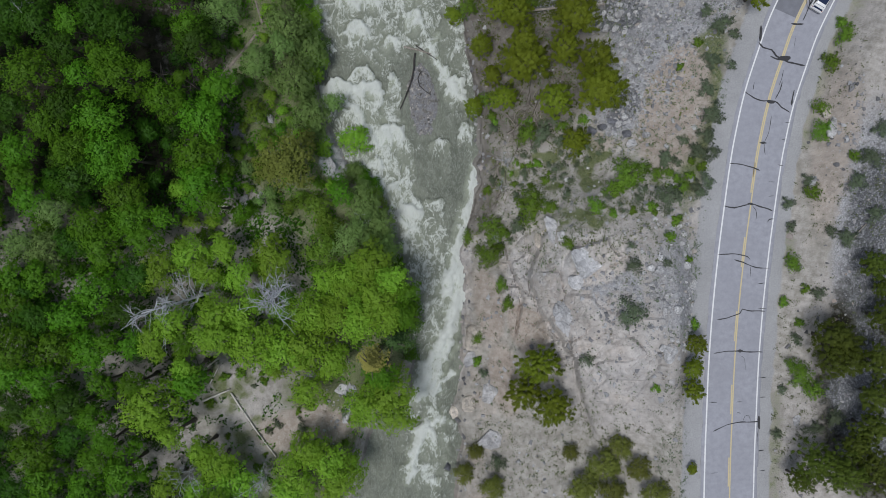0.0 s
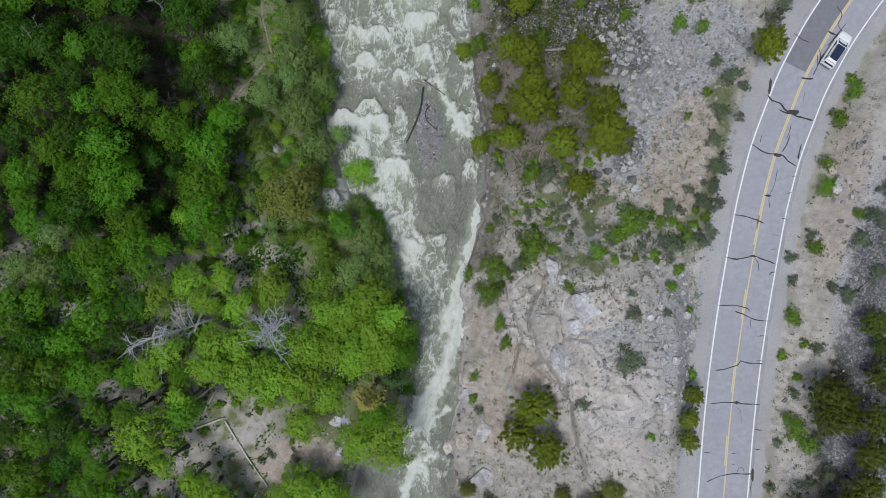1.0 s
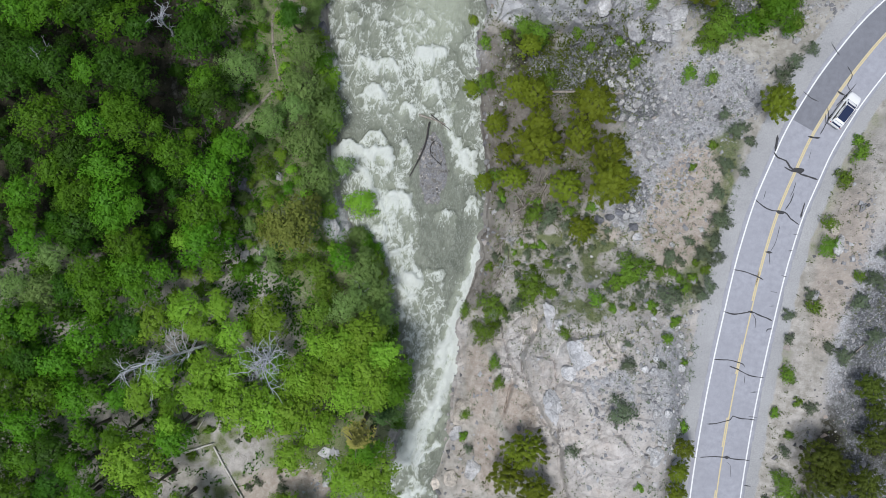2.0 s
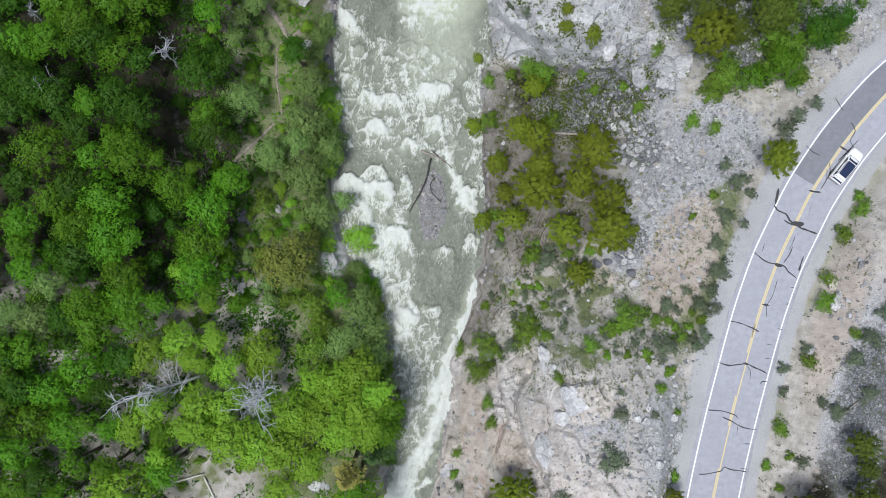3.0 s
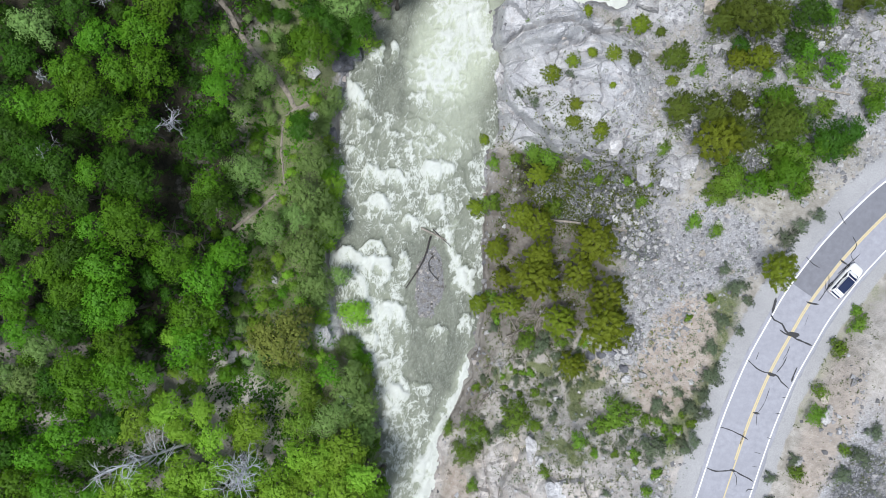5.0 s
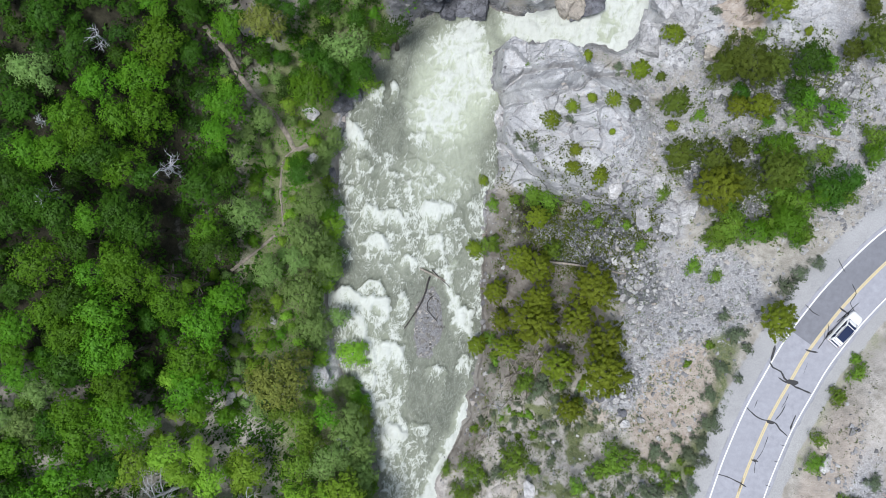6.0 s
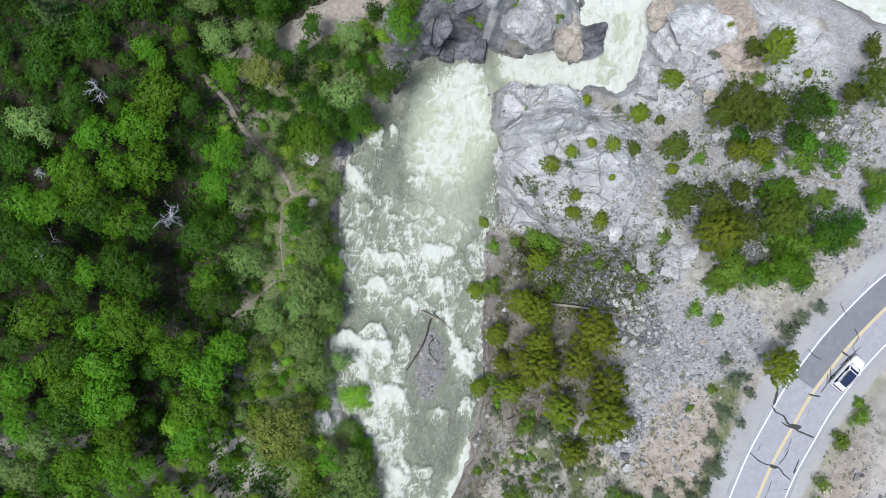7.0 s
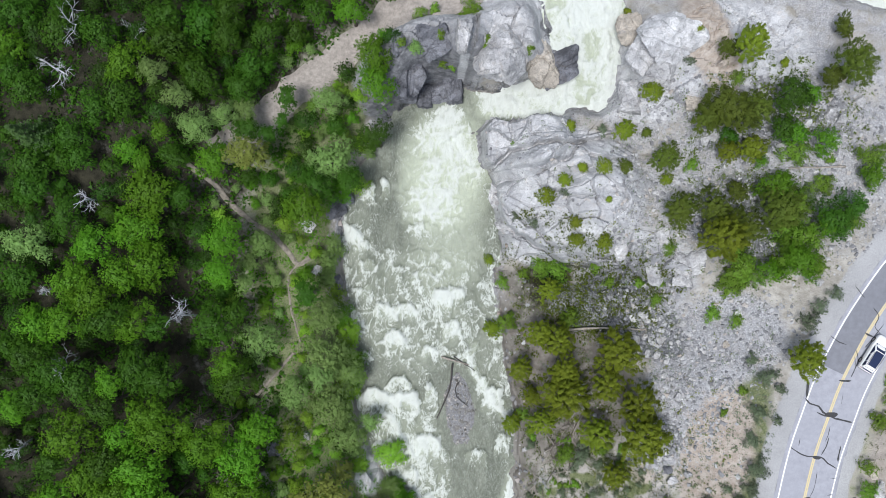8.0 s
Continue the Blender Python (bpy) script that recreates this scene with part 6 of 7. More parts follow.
def grow(name, kind, x, y, z, radius, height, label, category, group, rng, tall=1.0):
    """One plant: an empty at its foot, a trunk and a crown."""
    root = tagged(new(name), label, category, group)
    root.matrix_basis = pose(x, y, z - 0.04, 0, 0, rng.uniform(0, 360))
    size = min(KINDS[kind], key=lambda r: abs(math.log(r / radius)))
    me = KINDS[kind][size][rng.randrange(len(KINDS[kind][size]))]
    k = radius / size
    depth = me["depth"] * k * tall
    high = max(height, depth * 0.92)
    squash = rng.uniform(0.92, 1.08)
    part("crown", me, root, "", Matrix.Translation((0, 0, high - depth)) @ Matrix.Diagonal((k * squash, k / squash, k * tall, 1)))
    w = max(high * 0.9, 0.5 * radius) * 0.9
    stems = STEMS if high > 4.2 else LOW_STEMS
    part("trunk", stems[rng.randrange(len(stems))], root, "", Matrix.Diagonal((max(w, radius * 1.6), max(w, radius * 1.6), high * 0.93, 1)))
    return root


def near_path(x, y):
    """Distance to the nearest footpath or track."""
    far = nearest(x, y, spline(DIRT_ROAD, 2.0))[0] - 1.9
    for points, half in TRAILS:
        far = np.minimum(far, nearest(x, y, spline(points, 1.5))[0] - half)
    return far


def plant_all():
    rng = random.Random(7)
    rows = (("bright_trees", "broadleaf_tree", "bright", "broad-leaved tree with fresh bright green spring leaves", "tree", "trees of the west bank"),
            ("deep_trees", "broadleaf_tree", "deep", "broad-leaved tree with dense deep green foliage", "tree", "trees of the west bank"),
            ("brown_trees", "broadleaf_tree", "brown", "rounded tree with olive-brown foliage by the stream", "tree", "trees of the west bank"),
            ("willows", "willow", "willow", "low spreading willow with grey-green leaves near the water", "shrub", "willows"),
            ("fresh_shrubs", "shrub", "lime", "leafy shrub with lime green spring leaves", "shrub", "shrubs of the west bank"),
            ("junipers", "juniper", "juniper", "rounded olive-green juniper on stony ground", "juniper", "junipers"),
            ("oaks", "broadleaf_tree", "evergreen", "spreading tree with dense dark olive foliage among rocks", "tree", "trees of the east bank"),
            ("firs", "evergreen", "evergreen", "large dark olive evergreen beside the road", "tree", "evergreens by the road"),
            ("sagebrush", "sagebrush", "sage", "low grey-green sagebrush on dry gravelly soil", "shrub", "sagebrush"),
            ("slope_shrubs", "shrub", "lime", "low leafy green shrub on the stony slope", "shrub", "shrubs of the east slope"))
    for key, name, kind, label, category, group in rows:
        feet = ground_z(*np.array(PLANTS[key])[:, :2].T)
        for (x, y, radius, height), z in zip(PLANTS[key], feet):
            use = kind
            if kind in ("bright", "deep") and y < 12 and x > -34 - max(0, -y) * 0.3:
                use = "sunny" if kind == "bright" else "bright"
            elif kind == "deep" and y < 28 and rng.random() < 0.4:
                use = "bright"
            if key == "junipers" and ((x > 44 and y < 3) or (y > 40 and x > 16 and rng.random() < 0.6)):
                use = "evergreen"
            if key == "fresh_shrubs" and 13 < y < 16:
                use = "sunny"
            if key == "slope_shrubs" and y > 38 and x > 25:
                use = rng.choice(("bright", "deep", "lime"))
            if key == "slope_shrubs" and y < -20 and radius > 1.2:
                use = "brown"
            grow(name, use, x, y, float(z), radius * (1.2 if use == "juniper" and 0 < y < 34 else 1.12 if x < 0 else 1.08 if y > 36 and x > 20 else 1.0), height, label, category, group, rng, 1.25 if use in ("evergreen", "juniper") and radius > 1.2 else 1.0)


def fill_forest():
    """Younger trees that close the canopy between the large ones."""
    rng = random.Random(23)
    crowns = [p for key in ("bright_trees", "deep_trees", "brown_trees", "willows", "fresh_shrubs") for p in PLANTS[key]]
    bare = [(-19.5, -24, 8.0), (-26, -19.5, 6.0), (-20, 2, 4.2), (-34, -26, 3), (-35.6, 32.5, 2.6), (-26, 1.5, 2.5), (-51, 57, 4.5)]
    paths = [q for points, _ in TRAILS for q in spline(points, 1.0)] + list(spline(DIRT_ROAD, 1.0))
    spots = np.random.default_rng(3).uniform((-68, -38), (-10, 78), (3600, 2))
    _, far, bank, _ = land(spots[:, 0], spots[:, 1])
    high = ground_z(spots[:, 0], spots[:, 1])
    made = 0
    for (x, y), d, side, z in zip(spots, far, bank, high):
        radius = rng.uniform(1.1, 1.9)
        if made >= 295 or side > 0 or d < (13 if y < 44 else 4) or any(math.hypot(x - a, y - b) < r for a, b, r in bare):
            continue
        if any(math.hypot(x - q[0], y - q[1]) < 1.3 + radius * 0.6 for q in paths) or any(math.hypot(x - a, y - b) < (0.66 if y > 12 else 0.54) * (r + radius) for a, b, r, _ in crowns):
            continue
        inside = x > -60 and -30 < y < 70
        height = rng.uniform(2.2, 4.5) if inside else rng.uniform(6, 11)
        radius = radius if inside else radius * 1.8
        crowns.append((x, y, radius, height))
        made += 1
        # the young kind has the gaps' shade in its leaf colour
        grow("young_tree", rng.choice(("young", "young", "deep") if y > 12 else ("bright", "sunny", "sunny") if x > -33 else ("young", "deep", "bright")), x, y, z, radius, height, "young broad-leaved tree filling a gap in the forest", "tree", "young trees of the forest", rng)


def thicket():
    """Low willows and shrubs that cover the ground between the forest and the stream."""
    rng = random.Random(29)
    crowns = [p for key in ("bright_trees", "deep_trees", "brown_trees", "willows", "fresh_shrubs") for p in PLANTS[key]]
    spots = np.random.default_rng(8).uniform((-40, -2), (-12, 66), (1500, 2))
    _, far, bank, _ = land(spots[:, 0], spots[:, 1])
    high, clear = ground_z(spots[:, 0], spots[:, 1]), near_path(spots[:, 0], spots[:, 1])
    for (x, y), d, side, z, path in zip(spots, far, bank, high, clear):
        radius = rng.uniform(0.7, 1.3)
        if side > 0 or d < 2.5 or d > 15 or path < radius * 0.7 or math.hypot(x + 20, (y - 2) * 1.6) < 5:
            continue
        if any(math.hypot(x - a, y - b) < 0.72 * (r + radius) for a, b, r, _ in crowns):
            continue
        crowns.append((x, y, radius, 1))
        kind = rng.choice(("willow", "willow", "bright", "sunny", "lime"))
        grow("shrub", kind, x, y, z, radius, radius * 1.3 + 0.3, "low leafy shrub in the thicket by the stream", "shrub", "shrubs of the thicket", rng)


def fringe():
    """Willows and alders that lean over the western water's edge."""
    rng = random.Random(41)
    line = spline([s[:4] for s in STREAM[3:20]], 1.15)
    way = np.gradient(line[:, :2], axis=0)
    way /= np.linalg.norm(way, axis=1)[:, None]
    for (x, y, w, _), (a, b) in zip(line, way):
        if y < -14 or y > 57 or 11.5 < y < 17 or rng.random() < 0.04 or (39 < y < 52 and rng.random() < 0.75):
            continue
        off = w + rng.uniform(0.2, 1.5)
        px, py = x - b * off, y + a * off
        z = float(ground_z(np.array([px]), np.array([py]))[0])
        radius = rng.uniform(1.1, 2.0)
        kind = rng.choice(("willow", "lime", "sunny", "bright"))
        grow("bank_shrub", kind, px, py, z, radius, radius * 1.5 + 0.4, "leafy shrub leaning over the water's edge", "shrub", "shrubs along the water", rng)


def ledge_shrubs():
    """Low shrubs rooted in clefts of the outcrops above the fall."""
    rng = random.Random(83)
    for x, y, z, radius in LEDGE_SHRUBS:
        grow("shrub", "lime", x, y, z, radius, radius * 0.9, "small green shrub rooted in a cleft of the rock", "shrub", "shrubs of the outcrops", rng)


def slope_brush():
    """Low soft bushes in loose drifts over the dry slope."""
    rng = random.Random(87)
    spots = np.random.default_rng(88).uniform((5, -4), (31, 17), (900, 2))
    _, far, bank, r = land(spots[:, 0], spots[:, 1])
    high = ground_z(spots[:, 0], spots[:, 1])
    dense = fbm(spots[:, 0] * 0.22, spots[:, 1] * 0.22, 3, 121)
    made = []
    for (x, y), d, side, off, z, share in zip(spots, far, bank, r, high, dense):
        radius = rng.uniform(0.4, 0.95)
        if side < 0 or d < 1 or off > -5.6 or share < 0.5 + rng.uniform(0, 0.12) or (x > 20 and y < 4) or (y > 11 and x > 21) or (y < 3.5 and x > 9) or any(math.hypot(x - a, y - b) < 0.7 * (radius + q) for a, b, q in made):
            continue
        made.append((x, y, radius))
        grow("shrub", rng.choice(("lime", "sage", "sage", "lime")), x, y, z, radius, radius * 0.8, "low soft bush on the dry slope", "shrub", "low bushes of the slope", rng)


def clearing_shrubs():
    """Small shrubs scattered over the bare clearing."""
    rng = random.Random(93)
    for _ in range(26):
        x, y, radius = rng.uniform(-31, -11), rng.uniform(-28.5, -14), rng.uniform(0.35, 0.9)
        z = float(ground_z(np.array([x]), np.array([y]))[0])
        grow("shrub", rng.choice(("lime", "sage", "lime")), x, y, z, radius, radius * 0.9, "small green shrub on bare soil of the clearing", "shrub", "shrubs of the clearing", rng)


plant_all()
clearing_shrubs()
ledge_shrubs()
slope_brush()
fill_forest()
fringe()
thicket()


def conifer(x, y, radius, height, material, label, seed):
    rng = np.random.default_rng(seed)
    z = float(ground_z(np.array([x]), np.array([y]))[0])
    root = tagged(new("conifer"), label, "conifer")
    root.matrix_basis = pose(x, y, z - 0.05)
    tall = min(height * 0.9, radius * 2.9)
    v, f = spire(rng, radius, tall, 0.13, 3000)
    part("crown", mesh_of("crown", v + (0, 0, height - tall), f, material), root)
    part("trunk", STEMS[seed % 4], root, "", Matrix.Diagonal((height * 0.6, height * 0.6, height * 1.02, 1)))


conifer(-8.1, -12.8, 1.9, 16.2, LEAF_GOLD, "tall narrow conifer with yellowing golden needles", 1)
conifer(-5.7, -10.6, 2.9, 14.5, LEAF_FIR, "tall dark green conifer at the water's edge", 2)
conifer(-50.5, 53.0, 2.6, 9.0, LEAF_FIR, "dark green conifer among broad-leaved trees", 3)


def scatter(name, count, box, share, size, material, label, category, seed, cards=9, flat=0.6):
    """Low growth that nobody could count, as one mesh: tufts of leaves where share(x, y, ...) allows them."""
    rng = np.random.default_rng(seed)
    x, y = rng.uniform(box[0], box[1], count), rng.uniform(box[2], box[3], count)
    z, d, side, r = land(x, y)
    ok = (rng.random(count) < share(x, y, d, side, r)) & (near_path(x, y) > 0.15)
    x, y = x[ok], y[ok]
    z = ground_z(x, y)
    n = len(x)
    big = size * rng.uniform(0.5, 1.5, n) ** 1.3
    way = rng.normal(0, 1, (n, cards, 3))
    way[..., 2] = np.abs(way[..., 2]) * flat
    at = np.stack([x, y, z], -1)[:, None] + way * (big * 0.55)[:, None, None]
    v, f = leaves(rng, at.reshape(-1, 3), way.reshape(-1, 3), np.repeat(big * 0.34, cards), 0.5)
    return tagged(new(name, mesh_of(name, v, f, material)), label, category, kind="stuff")


scatter("undergrowth", 17000, (-70, -8, -44, 76), lambda x, y, d, side, r: np.where((side < 0) & (d > 9), 0.25 + 0.75 * ease(0.42, 0.6, fbm(x * 0.2, y * 0.2, 3, 5)), 0) * (1 - 0.9 * blob(x, y, -22, -22, 9.5, 7.5, 0, 0.3)),
        0.62, LEAF_DEEP, "dark green undergrowth on the shaded forest floor", "undergrowth", 21, 10)
scatter("undergrowth", 9000, (-40, -8, -30, 60), lambda x, y, d, side, r: np.where((side < 0) & (d > 0.8) & (d < 17), ease(0.36, 0.5, fbm(x * 0.25, y * 0.25, 3, 15)), 0) * (1 - 0.85 * blob(x, y, -22, -22, 9.5, 7.5, 0, 0.3)),
        0.42, LEAF_BRIGHT, "fresh green low growth along the bank", "undergrowth", 22, 9)
scatter("bunchgrass", 10000, (4, 34, -34, 60), lambda x, y, d, side, r: np.where((side > 0) & (d > 1.0) & (r < -5.2), 0.2 + 0.8 * ease(0.42, 0.58, fbm(x * 0.23, y * 0.23, 3, 33)) * ease(-14, 2, y), 0) * (1 - 0.85 * blob(x, y, 9, 48, 10, 9, 0, 0.3)),
        0.22, LEAF_SAGE, "sparse grey-green tufts on the dry slope", "grass tufts", 23, 7)
scatter("bunchgrass", 3600, (26, 34, -34, 36), lambda x, y, d, side, r: np.where((r > -10) & (r < -5.0), 0.7 * ease(0.35, 0.6, fbm(x * 0.4, y * 0.3, 3, 39)), 0),
        0.24, LEAF_SAGE, "grey-green roadside weeds", "grass tufts", 24, 7)
scatter("bunchgrass", 9000, (38, 62, -34, 60), lambda x, y, d, side, r: np.where(r > 5.0, 0.12 + 0.8 * ease(0.45, 0.6, fbm(x * 0.3, y * 0.2, 3, 43)), 0),
        0.22, LEAF_HERB, "grey-green weeds on the gravelly roadside bank", "grass tufts", 25, 7)
scatter("bunchgrass", 13000, (4, 30, -34, 30), lambda x, y, d, side, r: np.where((side > 0) & (d > 0.8) & (r < -5.2), 1.0 * blob(x, y, 16, 8, 12, 9, 0, 0.5) * ease(0.34, 0.5, fbm(x * 0.45, y * 0.45, 3, 87)) + 0.25 * blob(x, y, 14, -24, 10, 8, 0, 0.5), 0),
        0.26, LEAF_HERB, "fresh green low growth on the slope", "grass tufts", 26, 8)


scatter("brush", 4200, (0, 18, 14, 46), lambda x, y, d, side, r: np.where((side > 0) & (d > 0.5) & (d < 13), 0.75 * ease(0.40, 0.55, fbm(x * 0.35, y * 0.35, 3, 89)), 0),
        0.30, LEAF_SHADE, "dark olive low brush along the east bank", "brush", 30, 9)
scatter("brush", 4500, (0, 30, 0, 46), lambda x, y, d, side, r: np.where((side > 0) & (d > 0.5) & (r < -6), 0.35 * ease(0.46, 0.6, fbm(x * 0.4, y * 0.4, 3, 99)), 0),
        0.24, LEAF_BROWN, "olive-brown low brush on the slope", "brush", 40, 9)
scatter("dry_brush", 3800, (4, 34, -34, 40), lambda x, y, d, side, r: np.where((side > 0) & (d > 0.6) & (r < -5.2), 0.10 + 0.8 * ease(9, 2, d) * ease(0.4, 0.55, fbm(x * 0.3, y * 0.3, 3, 77)), 0),
        0.26, LEAF_STRAW, "dry grey-brown grass and brush on the bank", "dry grass", 27, 8)
scatter("dry_brush", 1500, (-34, -8, -34, 12), lambda x, y, d, side, r: np.where((side < 0) & (d > 4), 0.5 * ease(0.45, 0.6, fbm(x * 0.3, y * 0.3, 3, 79)), 0),
        0.22, LEAF_STRAW, "dry pale grass in the clearing", "dry grass", 28, 8)
scatter("brush", 5200, (21, 46, 37, 66), lambda x, y, d, side, r: np.where(r < -6.5, np.maximum(0.85 * blob(x, y, 31, 45, 8, 6, 10, 0.6), 0.7 * blob(x, y, 33, 57, 10, 6, 12, 0.6)) * ease(0.34, 0.48, fbm(x * 0.4, y * 0.4, 3, 111)), 0),
        0.34, LEAF_SHADE, "dark brush between junipers on the talus", "brush", 46, 10)
scatter("brush", 1500, (8, 24, 29, 41), lambda x, y, d, side, r: np.where((side > 0) & (r < -6), 0.8 * blob(x, y, 16, 35, 8, 5, 10, 0.6), 0),
        0.4, LEAF_SHADE, "dark brush at the foot of the rock", "brush", 44, 9)
scatter("bunchgrass", 2400, (2, 42, 34, 70), lambda x, y, d, side, r: np.where((side > 0) & (d > 0.8) & (r < -5.2), 0.7 * ease(0.52, 0.64, fbm(x * 0.33, y * 0.33, 3, 81)), 0),
        0.2, LEAF_HERB, "green tufts in the clefts of the rock", "grass tufts", 29, 8)


# ---- rocks ----
def rock_mesh(name, seed, cuts, level, material, rough=0.05):
    """A boulder of unit radii: a ball cut by many flat faces, split by a few clefts, then roughened."""
    rng = random.Random(seed)
    bm = bmesh.new()
    bmesh.ops.create_icosphere(bm, subdivisions=level, radius=1.0)
    planes = []
    for _ in range(cuts):
        n = Vector((rng.gauss(0, 1), rng.gauss(0, 1), rng.gauss(0, 0.7))).normalized()
        planes.append((n, rng.uniform(0.5, 0.88)))
    planes.append((Vector((rng.gauss(0, 0.16), rng.gauss(0, 0.16), 1)).normalized(), rng.uniform(0.5, 0.7)))
    clefts = [(Vector((rng.gauss(0, 1), rng.gauss(0, 1), rng.gauss(0, 0.3))).normalized(), rng.uniform(-0.4, 0.4)) for _ in range(5)]
    for v in bm.verts:
        for n, far in planes:
            over = v.co.dot(n) - far
            if over > 0:
                v.co -= n * over
        for n, far in clefts:
            off = v.co.dot(n) - far + 0.08 * noise.noise(v.co * 3)
            if off > 0:
                v.co -= Vector((0, 0, 0.06)) + n * 0.02
            v.co *= 1 - 0.10 * math.exp(-(off / 0.045) ** 2)
        k = noise.fractal(v.co * 2.3 + Vector((seed * 3.1, 0, 0)), 1.0, 2.0, 4)
        crag = noise.ridged_multi_fractal(v.co * 2.6 + Vector((0, seed * 2.3, 0)), 0.9, 2.1, 4, 1.0, 2.0)
        v.co *= 1 + rough * k + (0.05 * (crag - 1.2) if level > 4 else 0)
    me = bpy.data.meshes.new(name)
    bm.to_mesh(me)
    bm.free()
    me.materials.append(material)
    return me


def boulders():
    rng = random.Random(11)
    kinds = {"G": (GRANITE, "pale grey granite boulder with cracks and flat faces", "granite"),
             "D": (DARKROCK, "dark grey wet-looking rock by the stream", "dark"), "T": (TANROCK, "tan and orange-stained angular rock", "tan"),
             "W": (WHITEROCK, "broad white granite slab bedded in the slope", "white")}
    stock = {k: [rock_mesh("boulder", 5 * s + ord(k), 14, 4, kinds[k][0], 0.05) for s in range(6)] for k in kinds}
    large = {k: [rock_mesh("boulder", 7 * s + ord(k), 14, 5, kinds[k][0], 0.05) for s in range(3)] for k in kinds}
    for x, y, rx, ry, turn, high, k in ROCKS:
        z = float(ground_z(np.array([x]), np.array([y]))[0])
        big = max(rx, ry)
        high = high if y > 55 else high * (0.5 if big > 0.9 else 0.75)
        name = "boulder" if big < 2.6 else "rock_outcrop"
        ob = new(name, large[k][rng.randrange(3)] if big > 2.1 else stock[k][rng.randrange(6)])
        half = max(high * 0.95, 0.5 * min(rx, ry))
        ob.matrix_basis = pose(x, y, z + high - half * 0.62, rng.uniform(-7, 7), rng.uniform(-7, 7), turn + rng.choice((0, 180))) @ Matrix.Diagonal((rx * 1.12, ry * 1.12, half, 1))
        tagged(ob, kinds[k][1], "boulder" if big < 2.6 else "rock", "rocks of the gorge")


def stones(name, count, box, share, low, high, material, label, seed):
    """Loose stones as one mesh: squashed, turned eight-sided chips where share allows them."""
    rng = np.random.default_rng(seed)
    x, y = rng.uniform(box[0], box[1], count), rng.uniform(box[2], box[3], count)
    _, d, side, r = land(x, y)
    ok = rng.random(count) < share(x, y, d, side, r)
    x, y = x[ok], y[ok]
    z = ground_z(x, y)
    n = len(x)
    base = np.array([(-1, -1, -0.6), (1, -1, -0.6), (1, 1, -0.6), (-1, 1, -0.6), (-0.5, -0.35, 0.6), (0.45, -0.6, 0.6), (0.6, 0.4, 0.6), (-0.35, 0.55, 0.6)])
    quads = np.array([(0, 3, 2, 1), (4, 5, 6, 7), (0, 1, 5, 4), (1, 2, 6, 5), (2, 3, 7, 6), (3, 0, 4, 7)])
    size = low * (high / low) ** (rng.random(n) ** 2.6)
    v = base[None] * (1 + rng.normal(0, 0.16, (n, 8, 3))) + rng.normal(0, 0.22, (n, 8, 3))
    v = v * (size[:, None] * rng.uniform(0.6, 1.15, (n, 3)) * np.array([0.55, 0.55, 0.42]))[:, None, :]
    a, b = rng.uniform(0, 2 * np.pi, n), rng.normal(0, 0.35, n)
    ca, sa, cb, sb = np.cos(a)[:, None], np.sin(a)[:, None], np.cos(b)[:, None], np.sin(b)[:, None]
    vx, vz = v[..., 0] * cb + v[..., 2] * sb, -v[..., 0] * sb + v[..., 2] * cb
    vx, vy = vx * ca - v[..., 1] * sa, vx * sa + v[..., 1] * ca
    v = np.stack([vx + x[:, None], vy + y[:, None], vz + z[:, None] + size[:, None] * 0.08], -1)
    f = quads[None] + 8 * np.arange(n)[:, None, None]
    return tagged(new(name, mesh_of(name, v.reshape(-1, 3), f.reshape(-1, 4), material)), label, "stones", kind="stuff")


def stone_material(name, dark, light, warm):
    m, t, b = surface(name)
    geo = t.nodes.new("ShaderNodeNewGeometry")
    grain = noise_of(t, 14, 4, 0.7, geo.outputs["Position"])
    c = ramp(t, geo.outputs["Random Per Island"], (0.0, dark), (0.5, tuple((p + q) / 2 for p, q in zip(dark, light))), (0.85, light), (1.0, warm))
    wire(t, b.inputs["Base Color"], mixed(t, 0.5, c, ramp(t, grain, (0.3, 0.6), (0.7, 1.3)), "MULTIPLY"))
    b.inputs["Roughness"].default_value = 0.9
    bump(t, b, grain, 0.03, 0.6)
    return m


boulders()
PALE_CHIPS = stone_material("pale_stone_chips", (0.18, 0.18, 0.187), (0.48, 0.48, 0.49), (0.42, 0.375, 0.335))
BAR_CHIPS = stone_material("wet_river_gravel", (0.10, 0.095, 0.085), (0.34, 0.325, 0.30), (0.50, 0.46, 0.42))
GREY_CHIPS = stone_material("grey_stone_chips", (0.10, 0.10, 0.105), (0.40, 0.39, 0.39), (0.34, 0.27, 0.22))


def talus_share(x, y, d, side, r):
    return np.clip(masks(x, y, d, side, r)["talus"] * 1.1, 0, 1) * (d > 0.2) * (abs(r) > 5.4)


stones("talus", 26000, (15, 48, 12, 62), talus_share, 0.12, 0.56, PALE_CHIPS, "loose pale grey talus stones on the slope", 31)
stones("talus", 4200, (15, 34, -18, 8), lambda x, y, d, side, r: (0.1 + talus_share(x, y, d, side, r)) * (r < -5.2), 0.10, 0.6, PALE_CHIPS, "loose pale stones on the gritty slope", 32)
stones("rubble", 9000, (3, 34, -34, 60), lambda x, y, d, side, r: np.where((side > 0) & (d > 0.3) & (r < -5.2), 0.35 * ease(0.4, 0.6, fbm(x * 0.3, y * 0.3, 3, 57)), 0), 0.12, 0.7, PALE_CHIPS, "scattered small stones on dry soil", 33)
